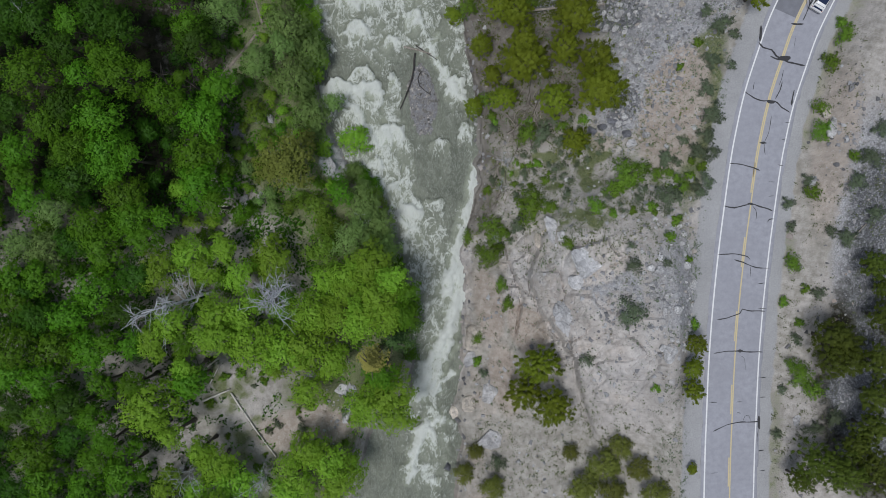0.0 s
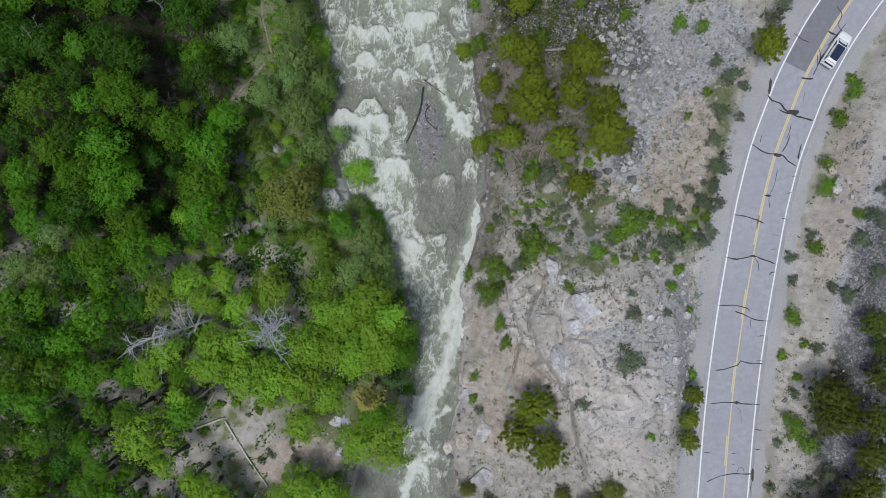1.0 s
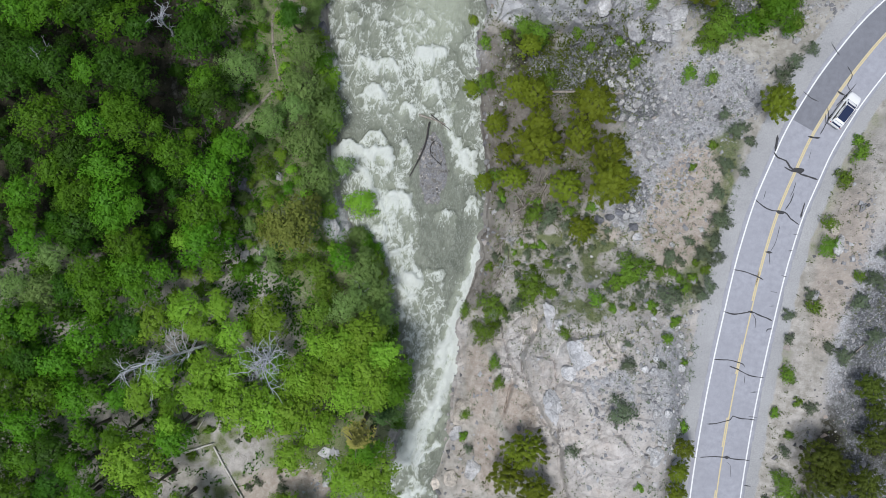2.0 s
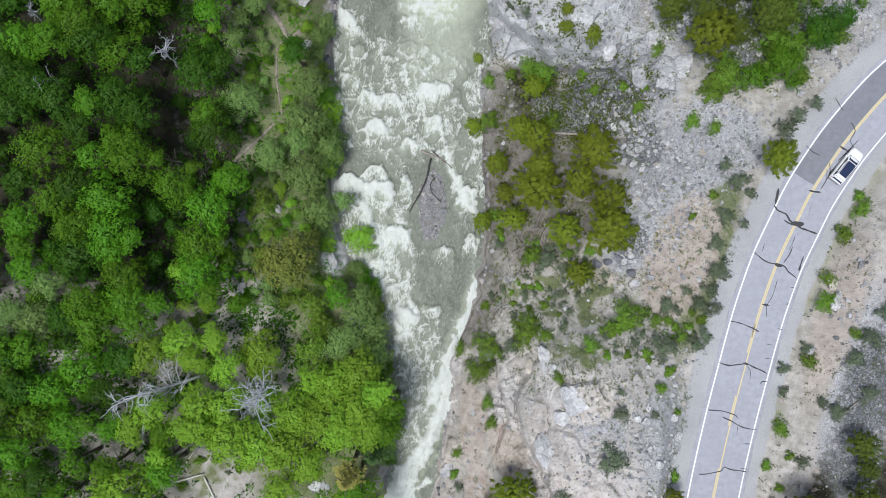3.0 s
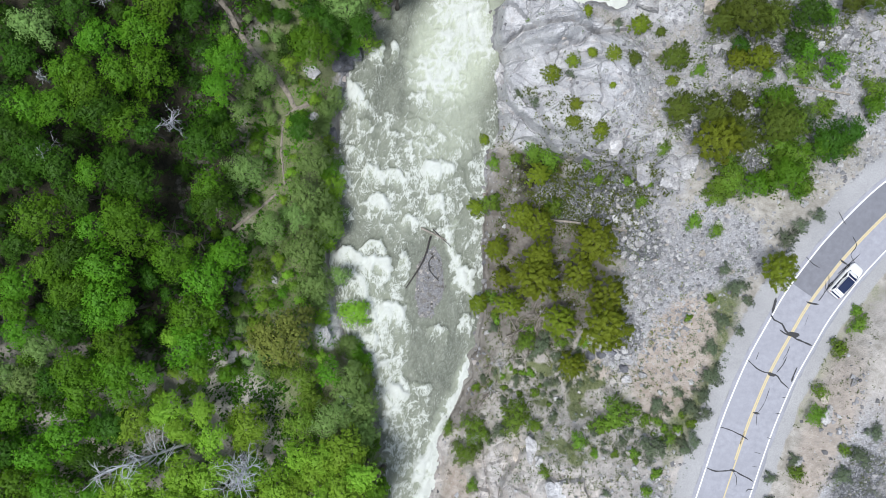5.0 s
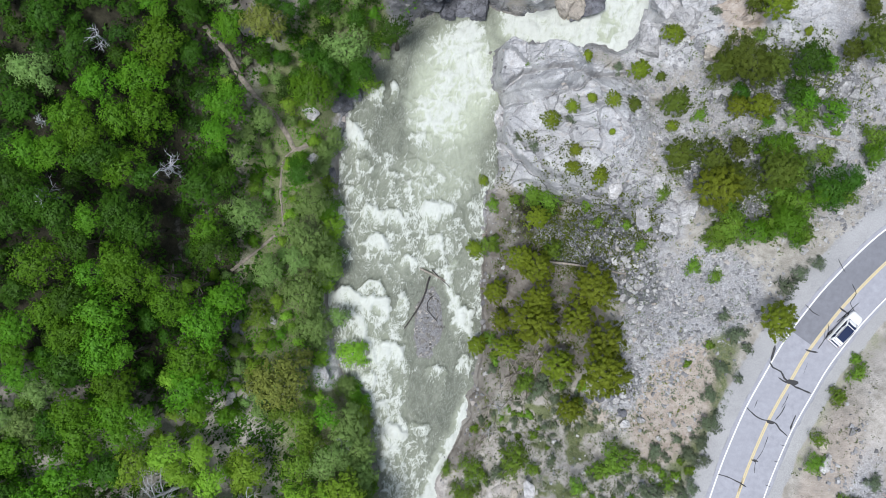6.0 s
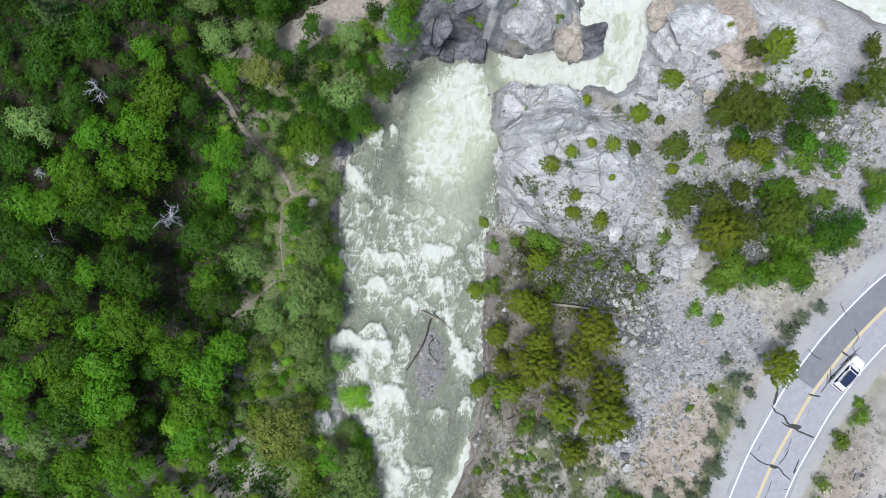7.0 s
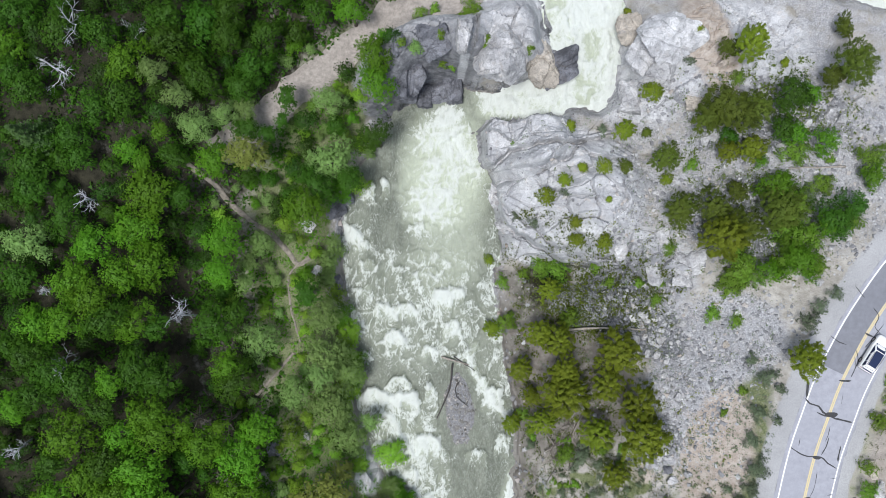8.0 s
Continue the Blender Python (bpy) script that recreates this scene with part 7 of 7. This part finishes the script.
stones("rubble", 4200, (38, 62, -34, 60), lambda x, y, d, side, r: np.where(r > 5.2, 0.15 + talus_share(x, y, d, side, r), 0), 0.12, 0.7, GREY_CHIPS, "scattered stones on the roadside bank", 34)
stones("shore_stones", 5000, (-24, 6, -34, 60), lambda x, y, d, side, r: np.where((side < 0) & (d > -0.7) & (d < 1.8), 0.75, 0) * (0.3 + 0.7 * ease(36, 40, y)), 0.18, 0.9, GREY_CHIPS, "dark wet stones along the water's edge", 35)
stones("shore_stones", 2600, (0, 12, -34, 58), lambda x, y, d, side, r: np.where((side > 0) & (d > -0.5) & (d < 1.3), 0.6, 0), 0.18, 0.9, GREY_CHIPS, "dark wet stones along the water's edge", 36)
stones("gravel_bar", 2400, (-7, 2, 10, 28), lambda x, y, d, side, r: np.clip(0.9 * blob(x, y, -2.6, 19.6, 2.0, 6.6, 6, 0.8), 0, 1) * (d < 0), 0.12, 0.42, BAR_CHIPS, "gravel bar of pale stones in mid-stream", 37)
stones("wash_stones", 900, (-26, -8, -32, -14), lambda x, y, d, side, r: np.where(side < 0, 0.9 * np.maximum(blob(x, y, -13, -20, 2.0, 4.5, 0, 0.5), 0.6 * blob(x, y, -15, -26, 3, 2, 0, 0.5)), 0), 0.14, 0.7, PALE_CHIPS, "pale stones in a dry side wash", 38)


def loose_stones(count, box, small, large, share, label, group, seed):
    """The larger loose stones, each a thing of its own."""
    rng = random.Random(seed)
    stock = [rock_mesh("stone", 900 + seed + s, 9, 2, PALESTONE) for s in range(8)]
    spots = np.random.default_rng(seed + 4).uniform(box[::2], box[1::2], (6000, 2))
    _, d, side, r = land(spots[:, 0], spots[:, 1])
    chance, high = share(spots[:, 0], spots[:, 1], d, side, r), ground_z(spots[:, 0], spots[:, 1])
    chosen = [s for s in zip(spots[:, 0], spots[:, 1], high, chance) if s[3] > rng.uniform(0.25, 0.95)][:count]
    for x, y, z, _ in chosen:
        k = small * (large / small) ** (rng.random() ** 2)
        ob = new("stone", stock[rng.randrange(8)])
        ob.matrix_basis = pose(x, y, z + k * 0.25, rng.uniform(-20, 20), rng.uniform(-20, 20), rng.uniform(0, 360)) @ Matrix.Diagonal((k * rng.uniform(0.8, 1.4), k, k * 0.75, 1))
        tagged(ob, label, "stone", group)


loose_stones(150, (17, 46, 10, 58), 0.15, 0.5, talus_share, "angular pale grey stone lying on the talus slope", "stones of the talus", 5)
loose_stones(70, (20, 31, -13, 8), 0.16, 0.62, lambda x, y, d, side, r: np.where(r < -5.6, 0.25 + 0.8 * blob(x, y, 27, -3, 4, 9, 0, 0.6), 0), "angular white stone on the gritty slope", "stones of the gritty slope", 6)
loose_stones(30, (13, 31, 0, 14), 0.15, 0.5, lambda x, y, d, side, r: np.where(r < -5.6, 0.6, 0), "angular white stone among low bushes", "stones of the bushy slope", 7)


loose_stones(48, (18, 27, 15, 34), 0.3, 0.75, lambda x, y, d, side, r: np.maximum(0.95 * blob(x, y, 22, 30.5, 4, 3.4, 10, 0.5), 0.9 * blob(x, y, 22, 17.5, 2, 3, -20, 0.5)), "large angular grey stone at the foot of the rock", "stones below the rock", 8)


# ---- dead wood ----
def limb(rng, start, way, length, thick, depth, out):
    """A crooked dead branch and its twigs, added to out as tubes."""
    n = 5
    p, w = [np.array(start, float)], np.array(way, float)
    for _ in range(n):
        w = w + rng.normal(0, 0.22, 3)
        w /= np.linalg.norm(w)
        p.append(p[-1] + w * length / n)
    out.append(tube(p, np.linspace(thick, thick * 0.25, n + 1), 5))
    if depth:
        for k in range(3 if depth == 1 else 4):
            i = rng.integers(1, n)
            side = np.cross(w, rng.normal(0, 1, 3))
            side /= np.linalg.norm(side)
            limb(rng, p[i], w * 0.6 + side * 0.8, length * rng.uniform(0.35, 0.6), thick * 0.5, depth - 1, out)


def dead_tree(x, y, tip, branches, reach, seed, label="bleached dead tree with bare branches", name="dead_tree", thick=0.17, material=None):
    """A dead trunk from the ground to its tip, with bare limbs along its upper part."""
    rng = np.random.default_rng(seed)
    z = float(ground_z(np.array([x]), np.array([y]))[0])
    root = tagged(new(name), label, "dead tree")
    root.matrix_basis = pose(x, y, z - 0.1)
    end = np.array(tip, float) - (x, y, z)
    u = np.linspace(0, 1, 7)[:, None]
    line = end * u + rng.normal(0, 0.09, (7, 3)) * np.sin(u * np.pi)
    v, f = tube(line, np.linspace(thick, thick * 0.3, 7), 7)
    part("trunk", mesh_of("trunk", v, f, material or DEADWOOD, True), root)
    for k in range(branches):
        out = []
        h = rng.uniform(0.35, 0.98)
        at = end * h
        ang = k * 2.4 + rng.uniform(-0.5, 0.5)
        way = np.array([math.cos(ang), math.sin(ang), rng.uniform(0.1, 0.7)])
        way += end / np.linalg.norm(end) * 0.9
        limb(rng, at, way / np.linalg.norm(way), reach * rng.uniform(0.5, 1.15), thick * 0.34, 2, out)
        v, f = join(out)
        part("branch", mesh_of("branch", v, f, material or DEADWOOD, True), root)


def log(points, thick, material, label, stubs=3, seed=0, lift=0.0, name="fallen_log"):
    """A fallen trunk lying along points on the ground."""
    rng = np.random.default_rng(seed)
    p = np.array([(x, y, float(ground_z(np.array([x]), np.array([y]))[0]) + thick * 0.75 + lift) for x, y in spline(points, 1.0)])
    p[:, 2] = np.maximum(np.convolve(np.pad(p[:, 2], 2, mode="edge"), np.ones(5) / 5, "valid"), p[:, 2] - thick * 0.5)
    root = tagged(new(name), label, "log")
    root.matrix_basis = pose(*p[0])
    q = p - p[0]
    v, f = tube(q + rng.normal(0, 0.025, q.shape), np.linspace(thick, thick * 0.55, len(q)), 8)
    part("trunk", mesh_of("trunk", v, f, material, True), root)
    for k in range(stubs):
        i = rng.integers(1, len(q))
        out = []
        way = rng.normal(0, 1, 3)
        way[2] = abs(way[2])
        limb(rng, q[i], way / np.linalg.norm(way), thick * rng.uniform(4, 9), thick * 0.28, 1, out)
        v, f = join(out)
        part("branch", mesh_of("branch", v, f, material, True), root)


dead_tree(-27.6, -5.0, (-34.6, -7.4, 4.2), 16, 4.4, 1, thick=0.24)
dead_tree(-20.6, -4.6, (-19.9, -6.0, 3.6), 18, 4.4, 2, thick=0.24)
dead_tree(-35.8, 32.2, (-35.4, 33.0, 3.8), 8, 2.0, 3, "bleached bare snag standing among green trees")
dead_tree(-42.3, 67.2, (-41.6, 66.6, 1.5), 6, 2.0, 4)
dead_tree(-50.8, 67.4, (-46.6, 65.6, 5.6), 8, 2.8, 5)
dead_tree(-53.6, 63.0, (-47.8, 60.0, 5.0), 8, 2.8, 6)
dead_tree(-46.0, 46.2, (-45.2, 46.0, 6.0), 6, 2.2, 7)
dead_tree(-51.8, 35.6, (-50.6, 35.2, 5.0), 6, 1.8, 8)
dead_tree(-49.2, 27.2, (-47.6, 26.4, 7.2), 6, 2.2, 9)
dead_tree(-54.0, 17.6, (-53.0, 17.3, 5.0), 8, 2.2, 10)
dead_tree(-31.2, -27.6, (-30.6, -27.2, 1.4), 16, 3.2, 11, "leafless grey shrub with tangled branches", "dead_shrub", 0.09)
dead_tree(-22.6, -28.6, (-22.2, -28.2, 0.2), 16, 3.0, 12, "leafless grey shrub with tangled branches", "dead_shrub", 0.09)
dead_tree(-13.9, -5.6, (-13.6, -5.4, -1.4), 7, 1.8, 13, "leafless grey shrub with tangled branches", "dead_shrub", 0.07)
dead_tree(-10.6, 3.2, (-10.4, 3.2, -3.8), 8, 1.7, 14, "leafless grey shrub with tangled branches", "dead_shrub", 0.06)
dead_tree(8.2, 11.0, (8.0, 11.4, -5.6), 9, 2.0, 15, "leafless grey-brown shrub on the bank", "dead_shrub", 0.06)
dead_tree(6.8, 1.5, (6.6, 1.6, -6.4), 7, 1.5, 16, "leafless grey-brown shrub on the bank", "dead_shrub", 0.05)
dead_tree(7.6, 8.0, (7.5, 8.2, -6.0), 8, 1.6, 17, "leafless grey-brown shrub on the bank", "dead_shrub", 0.05)

log([(-5.2, 26.8), (-3.2, 26.3), (-1.4, 25.8)], 0.14, LOGWOOD, "grey weathered log stranded in the rapids", 5, 1, 0.75, "stranded_log")
log([(-3.7, 26.0), (-4.1, 22.6), (-5.7, 18.6)], 0.12, WETWOOD, "slender dark log along the gravel bar", 2, 2, 0.45, "stranded_log")
log([(-2.9, 23.6), (-3.3, 22.6), (-3.1, 21.6), (-1.6, 20.4)], 0.07, WETWOOD, "bent dark branch on the gravel bar", 1, 3, 0.25, "stranded_log")
log([(-3.6, 26.9), (-2.2, 26.0), (-0.6, 25.0)], 0.08, WETWOOD, "dark wet log stranded across the rapids", 3, 21, 0.8, "stranded_log")
log([(10.7, 30.9), (15.6, 31.2), (20.6, 31.2)], 0.17, LOGWOOD, "long weathered grey log on the rocky slope", 6, 4, 0.45)
log([(-33.0, -17.3), (-28.6, -13.9)], 0.15, BIRCHWOOD, "fallen pale birch-like trunk in the clearing", 2, 5, 0.3)
log([(-30.0, -17.4), (-28.5, -14.5)], 0.10, BIRCHWOOD, "thin fallen pale trunk in the clearing", 1, 6, 0.1)
log([(-30.8, -19.5), (-27.4, -18.1)], 0.18, BIRCHWOOD, "short fallen weathered trunk in the clearing", 1, 7, 0.2)
log([(-27.3, -18.5), (-24.5, -23.0), (-21.7, -27.0)], 0.14, BIRCHWOOD, "long fallen pale trunk on bare soil", 4, 8, 0.1)
log([(41.6, 51.2), (34.9, 50.9)], 0.13, LOGWOOD, "fallen pale trunk among green shrubs", 3, 9, 0.3)
log([(-11.4, -20.6), (-11.0, -26.0)], 0.09, LOGWOOD, "thin bleached trunk leaning to the water", 1, 10, 0.3)
log([(-13.2, -10.6), (-12.0, -14.2)], 0.11, BARK, "fallen brown trunk among leafy trees", 2, 11, 2.5)
log([(42.3, -22.4), (46.2, -25.0)], 0.08, LOGWOOD, "thin fallen branch on the roadside bank", 3, 12, 0.2)
log([(49.0, 3.0), (47.3, 0.4)], 0.07, LOGWOOD, "thin fallen branch on the roadside bank", 3, 13, 0.2)


def driftwood(cx, cy, rx, ry, count, seed, label):
    rng = np.random.default_rng(seed)
    root = tagged(new("driftwood_pile"), label, "driftwood")
    z0 = float(ground_z(np.array([cx]), np.array([cy]))[0])
    root.matrix_basis = pose(cx, cy, z0)
    for k in range(count):
        x, y = rng.normal(0, rx * 0.5), rng.normal(0, ry * 0.5)
        ang, half = rng.normal(1.2, 0.7), rng.uniform(0.5, 1.7)
        ends = []
        for s in (-1, 0, 1):
            px, py = x + s * half * math.cos(ang) + rng.normal(0, 0.1), y + s * half * math.sin(ang) + rng.normal(0, 0.1)
            ends.append((px, py, float(ground_z(np.array([cx + px]), np.array([cy + py]))[0]) - z0 + 0.06 + 0.012 * k))
        v, f = tube(ends, np.array([1, 0.9, 0.5]) * rng.uniform(0.025, 0.065), 5)
        part("stick", mesh_of("stick", v, f, LOGWOOD if k % 3 else BARK, True), root)


driftwood(9.6, 14.6, 1.8, 2.8, 46, 3, "heap of grey driftwood sticks above the bank")
driftwood(11.2, 18.0, 1.6, 2.2, 26, 4, "heap of grey driftwood sticks under evergreens")
driftwood(7.6, 8.5, 1.2, 3.5, 24, 5, "strewn grey sticks along the bank")


# ---- the car on the road ----
def car(x, y, yaw):
    """A white station wagon: its nose along +y."""
    white = plain("white_car_paint", (0.80, 0.80, 0.80), 0.25)
    glass = plain("dark_car_glass", (0.018, 0.028, 0.07), 0.06)
    black = plain("black_car_trim", (0.015, 0.015, 0.016), 0.5)
    tyre = plain("tyre_rubber", (0.02, 0.02, 0.02), 0.85)
    rim = plain("wheel_alloy", (0.5, 0.5, 0.52), 0.3, 0.9)
    red = plain("tail_lamp_red", (0.35, 0.02, 0.02), 0.2)
    lamp = plain("head_lamp_glass", (0.7, 0.72, 0.75), 0.1)
    root = tagged(new("car"), "white station wagon with a dark glass roof on the road", "car")
    root.matrix_basis = pose(x, y, float(road_z(y)) + 0.03, 2.0, 0, yaw) @ Matrix.Diagonal((0.92, 1, 1, 1))

    def loft(name, sections, material, parent=root, label="", smooth=True):
        """A shell through sections of (y, z, half width, half height), rounded."""
        turn = np.linspace(0, 2 * np.pi, 24, endpoint=False)
        shape = np.stack([np.sign(np.cos(turn)) * np.abs(np.cos(turn)) ** 0.45, np.sign(np.sin(turn)) * np.abs(np.sin(turn)) ** 0.45], -1)
        rows = [np.stack([shape[:, 0] * w, np.full(24, sy), sz + shape[:, 1] * h], -1) for sy, sz, w, h in sections]
        v = np.concatenate(rows)
        i = np.arange(len(v)).reshape(len(rows), 24)
        j = np.roll(i, -1, 1)
        f = np.stack([i[:-1], j[:-1], j[1:], i[1:]], -1).reshape(-1, 4)
        return part(name, mesh_of(name, v, f, material, smooth), parent, label)

    loft("body", [(-2.24, 0.62, 0.02, 0.02), (-2.24, 0.62, 0.76, 0.24), (-2.15, 0.66, 0.86, 0.34), (-1.2, 0.68, 0.91, 0.40), (0, 0.66, 0.92, 0.40), (1.1, 0.64, 0.91, 0.37),
                  (1.75, 0.60, 0.87, 0.32), (2.12, 0.55, 0.76, 0.24), (2.26, 0.50, 0.55, 0.16), (2.27, 0.50, 0.02, 0.02)], white)
    loft("cabin", [(-2.12, 1.05, 0.70, 0.04), (-1.95, 1.20, 0.72, 0.24), (-1.5, 1.26, 0.74, 0.31), (-0.4, 1.28, 0.75, 0.34), (0.35, 1.24, 0.73, 0.31), (0.85, 1.10, 0.72, 0.14), (1.12, 0.99, 0.70, 0.03)], white)
    loft("roof_glass", [(-1.55, 1.565, 0.50, 0.004), (-1.5, 1.575, 0.54, 0.012), (-0.4, 1.62, 0.56, 0.012), (0.25, 1.575, 0.55, 0.012), (0.3, 1.56, 0.5, 0.004)], glass, label="dark blue-black glass roof")

    def slab(name, corners, material, label="", parent=root, depth=0.02):
        c = np.array(corners, float)
        n = np.cross(c[1] - c[0], c[3] - c[0])
        n = n / np.linalg.norm(n) * depth
        v = np.concatenate([c, c + n])
        f = [(0, 3, 2, 1), (4, 5, 6, 7), (0, 1, 5, 4), (1, 2, 6, 5), (2, 3, 7, 6), (3, 0, 4, 7)]
        return part(name, mesh_of(name, v, f, material), parent, label)

    slab("windscreen", [(-0.66, 1.16, 0.99), (0.66, 1.16, 0.99), (0.58, 0.40, 1.555), (-0.58, 0.40, 1.555)], glass, "dark windscreen")
    slab("rear_window", [(0.62, -2.17, 1.08), (-0.62, -2.17, 1.08), (-0.56, -1.86, 1.48), (0.56, -1.86, 1.48)], glass, "dark rear window")
    for s in (-1, 1):
        for y0, y1, t0, t1 in ((-0.25, 0.75, -0.2, 0.3), (-1.2, -0.33, -1.15, -0.3), (-1.9, -1.28, -1.7, -1.25)):
            edge = [(s * 0.765, y0, 1.06), (s * 0.765, y1, 1.06), (s * 0.70, t1, 1.47), (s * 0.70, t0, 1.47)]
            slab("side_window", edge if s > 0 else edge[::-1], glass, "dark side window")
        slab("roof_rail", [(s * 0.62, -1.7, 1.60), (s * 0.66, -1.7, 1.60), (s * 0.66, 0.1, 1.62), (s * 0.62, 0.1, 1.62)][::s], black, "black roof rail", depth=0.04)
        mirror = loft("mirror", [(0.55, 1.0, 0.01, 0.01), (0.58, 1.0, 0.10, 0.07), (0.70, 1.0, 0.09, 0.06), (0.74, 1.0, 0.01, 0.01)], white)
        mirror.matrix_basis = pose(s * 1.0, 0.05, 0.04)
        slab("headlight", [(s * 0.50, 2.14, 0.66), (s * 0.74, 2.02, 0.66), (s * 0.74, 1.98, 0.78), (s * 0.50, 2.06, 0.78)][::s], lamp, "clear headlight")
        slab("tail_light", [(s * 0.62, -2.20, 0.80), (s * 0.82, -2.16, 0.80), (s * 0.80, -2.12, 1.02), (s * 0.62, -2.17, 1.02)][::(-1 if s > 0 else 1)], red, "red tail light")
        for wy in (-1.36, 1.40):
            ring = np.linspace(0, 2 * np.pi, 24, endpoint=False)
            rows = [(0.0, 0.20), (0.0, 0.30), (0.05, 0.335), (0.17, 0.335), (0.21, 0.30), (0.21, 0.20)]
            v = np.concatenate([np.stack([np.full(24, s * (0.93 - a)), wy + np.cos(ring) * q, 0.335 + np.sin(ring) * q], -1) for a, q in rows])
            i = np.arange(len(v)).reshape(len(rows), 24)
            j = np.roll(i, -1, 1)
            f = np.stack([i[:-1], j[:-1], j[1:], i[1:]], -1).reshape(-1, 4)
            wheel = part("wheel", mesh_of("wheel", v, f, tyre, True), root, "black tyre")
            v = np.concatenate([np.stack([np.full(24, s * (0.91 - a)), wy + np.cos(ring) * q, 0.335 + np.sin(ring) * q], -1) for a, q in ((0.02, 0.21), (0.0, 0.12), (0.03, 0.03))])
            i = np.arange(len(v)).reshape(3, 24)
            j = np.roll(i, -1, 1)
            part("rim", mesh_of("rim", v, np.stack([i[:-1], j[:-1], j[1:], i[1:]], -1).reshape(-1, 4), rim, True), wheel, "silver alloy rim")
    slab("front_bumper", [(-0.6, 2.20, 0.34), (0.6, 2.20, 0.34), (0.55, 2.28, 0.48), (-0.55, 2.28, 0.48)], black, "black grille")
    slab("rear_bumper", [(0.72, -2.20, 0.36), (-0.72, -2.20, 0.36), (-0.74, -2.27, 0.60), (0.74, -2.27, 0.60)], black, "dark rear bumper")
    return root


car(44.5, 29.7, -31)
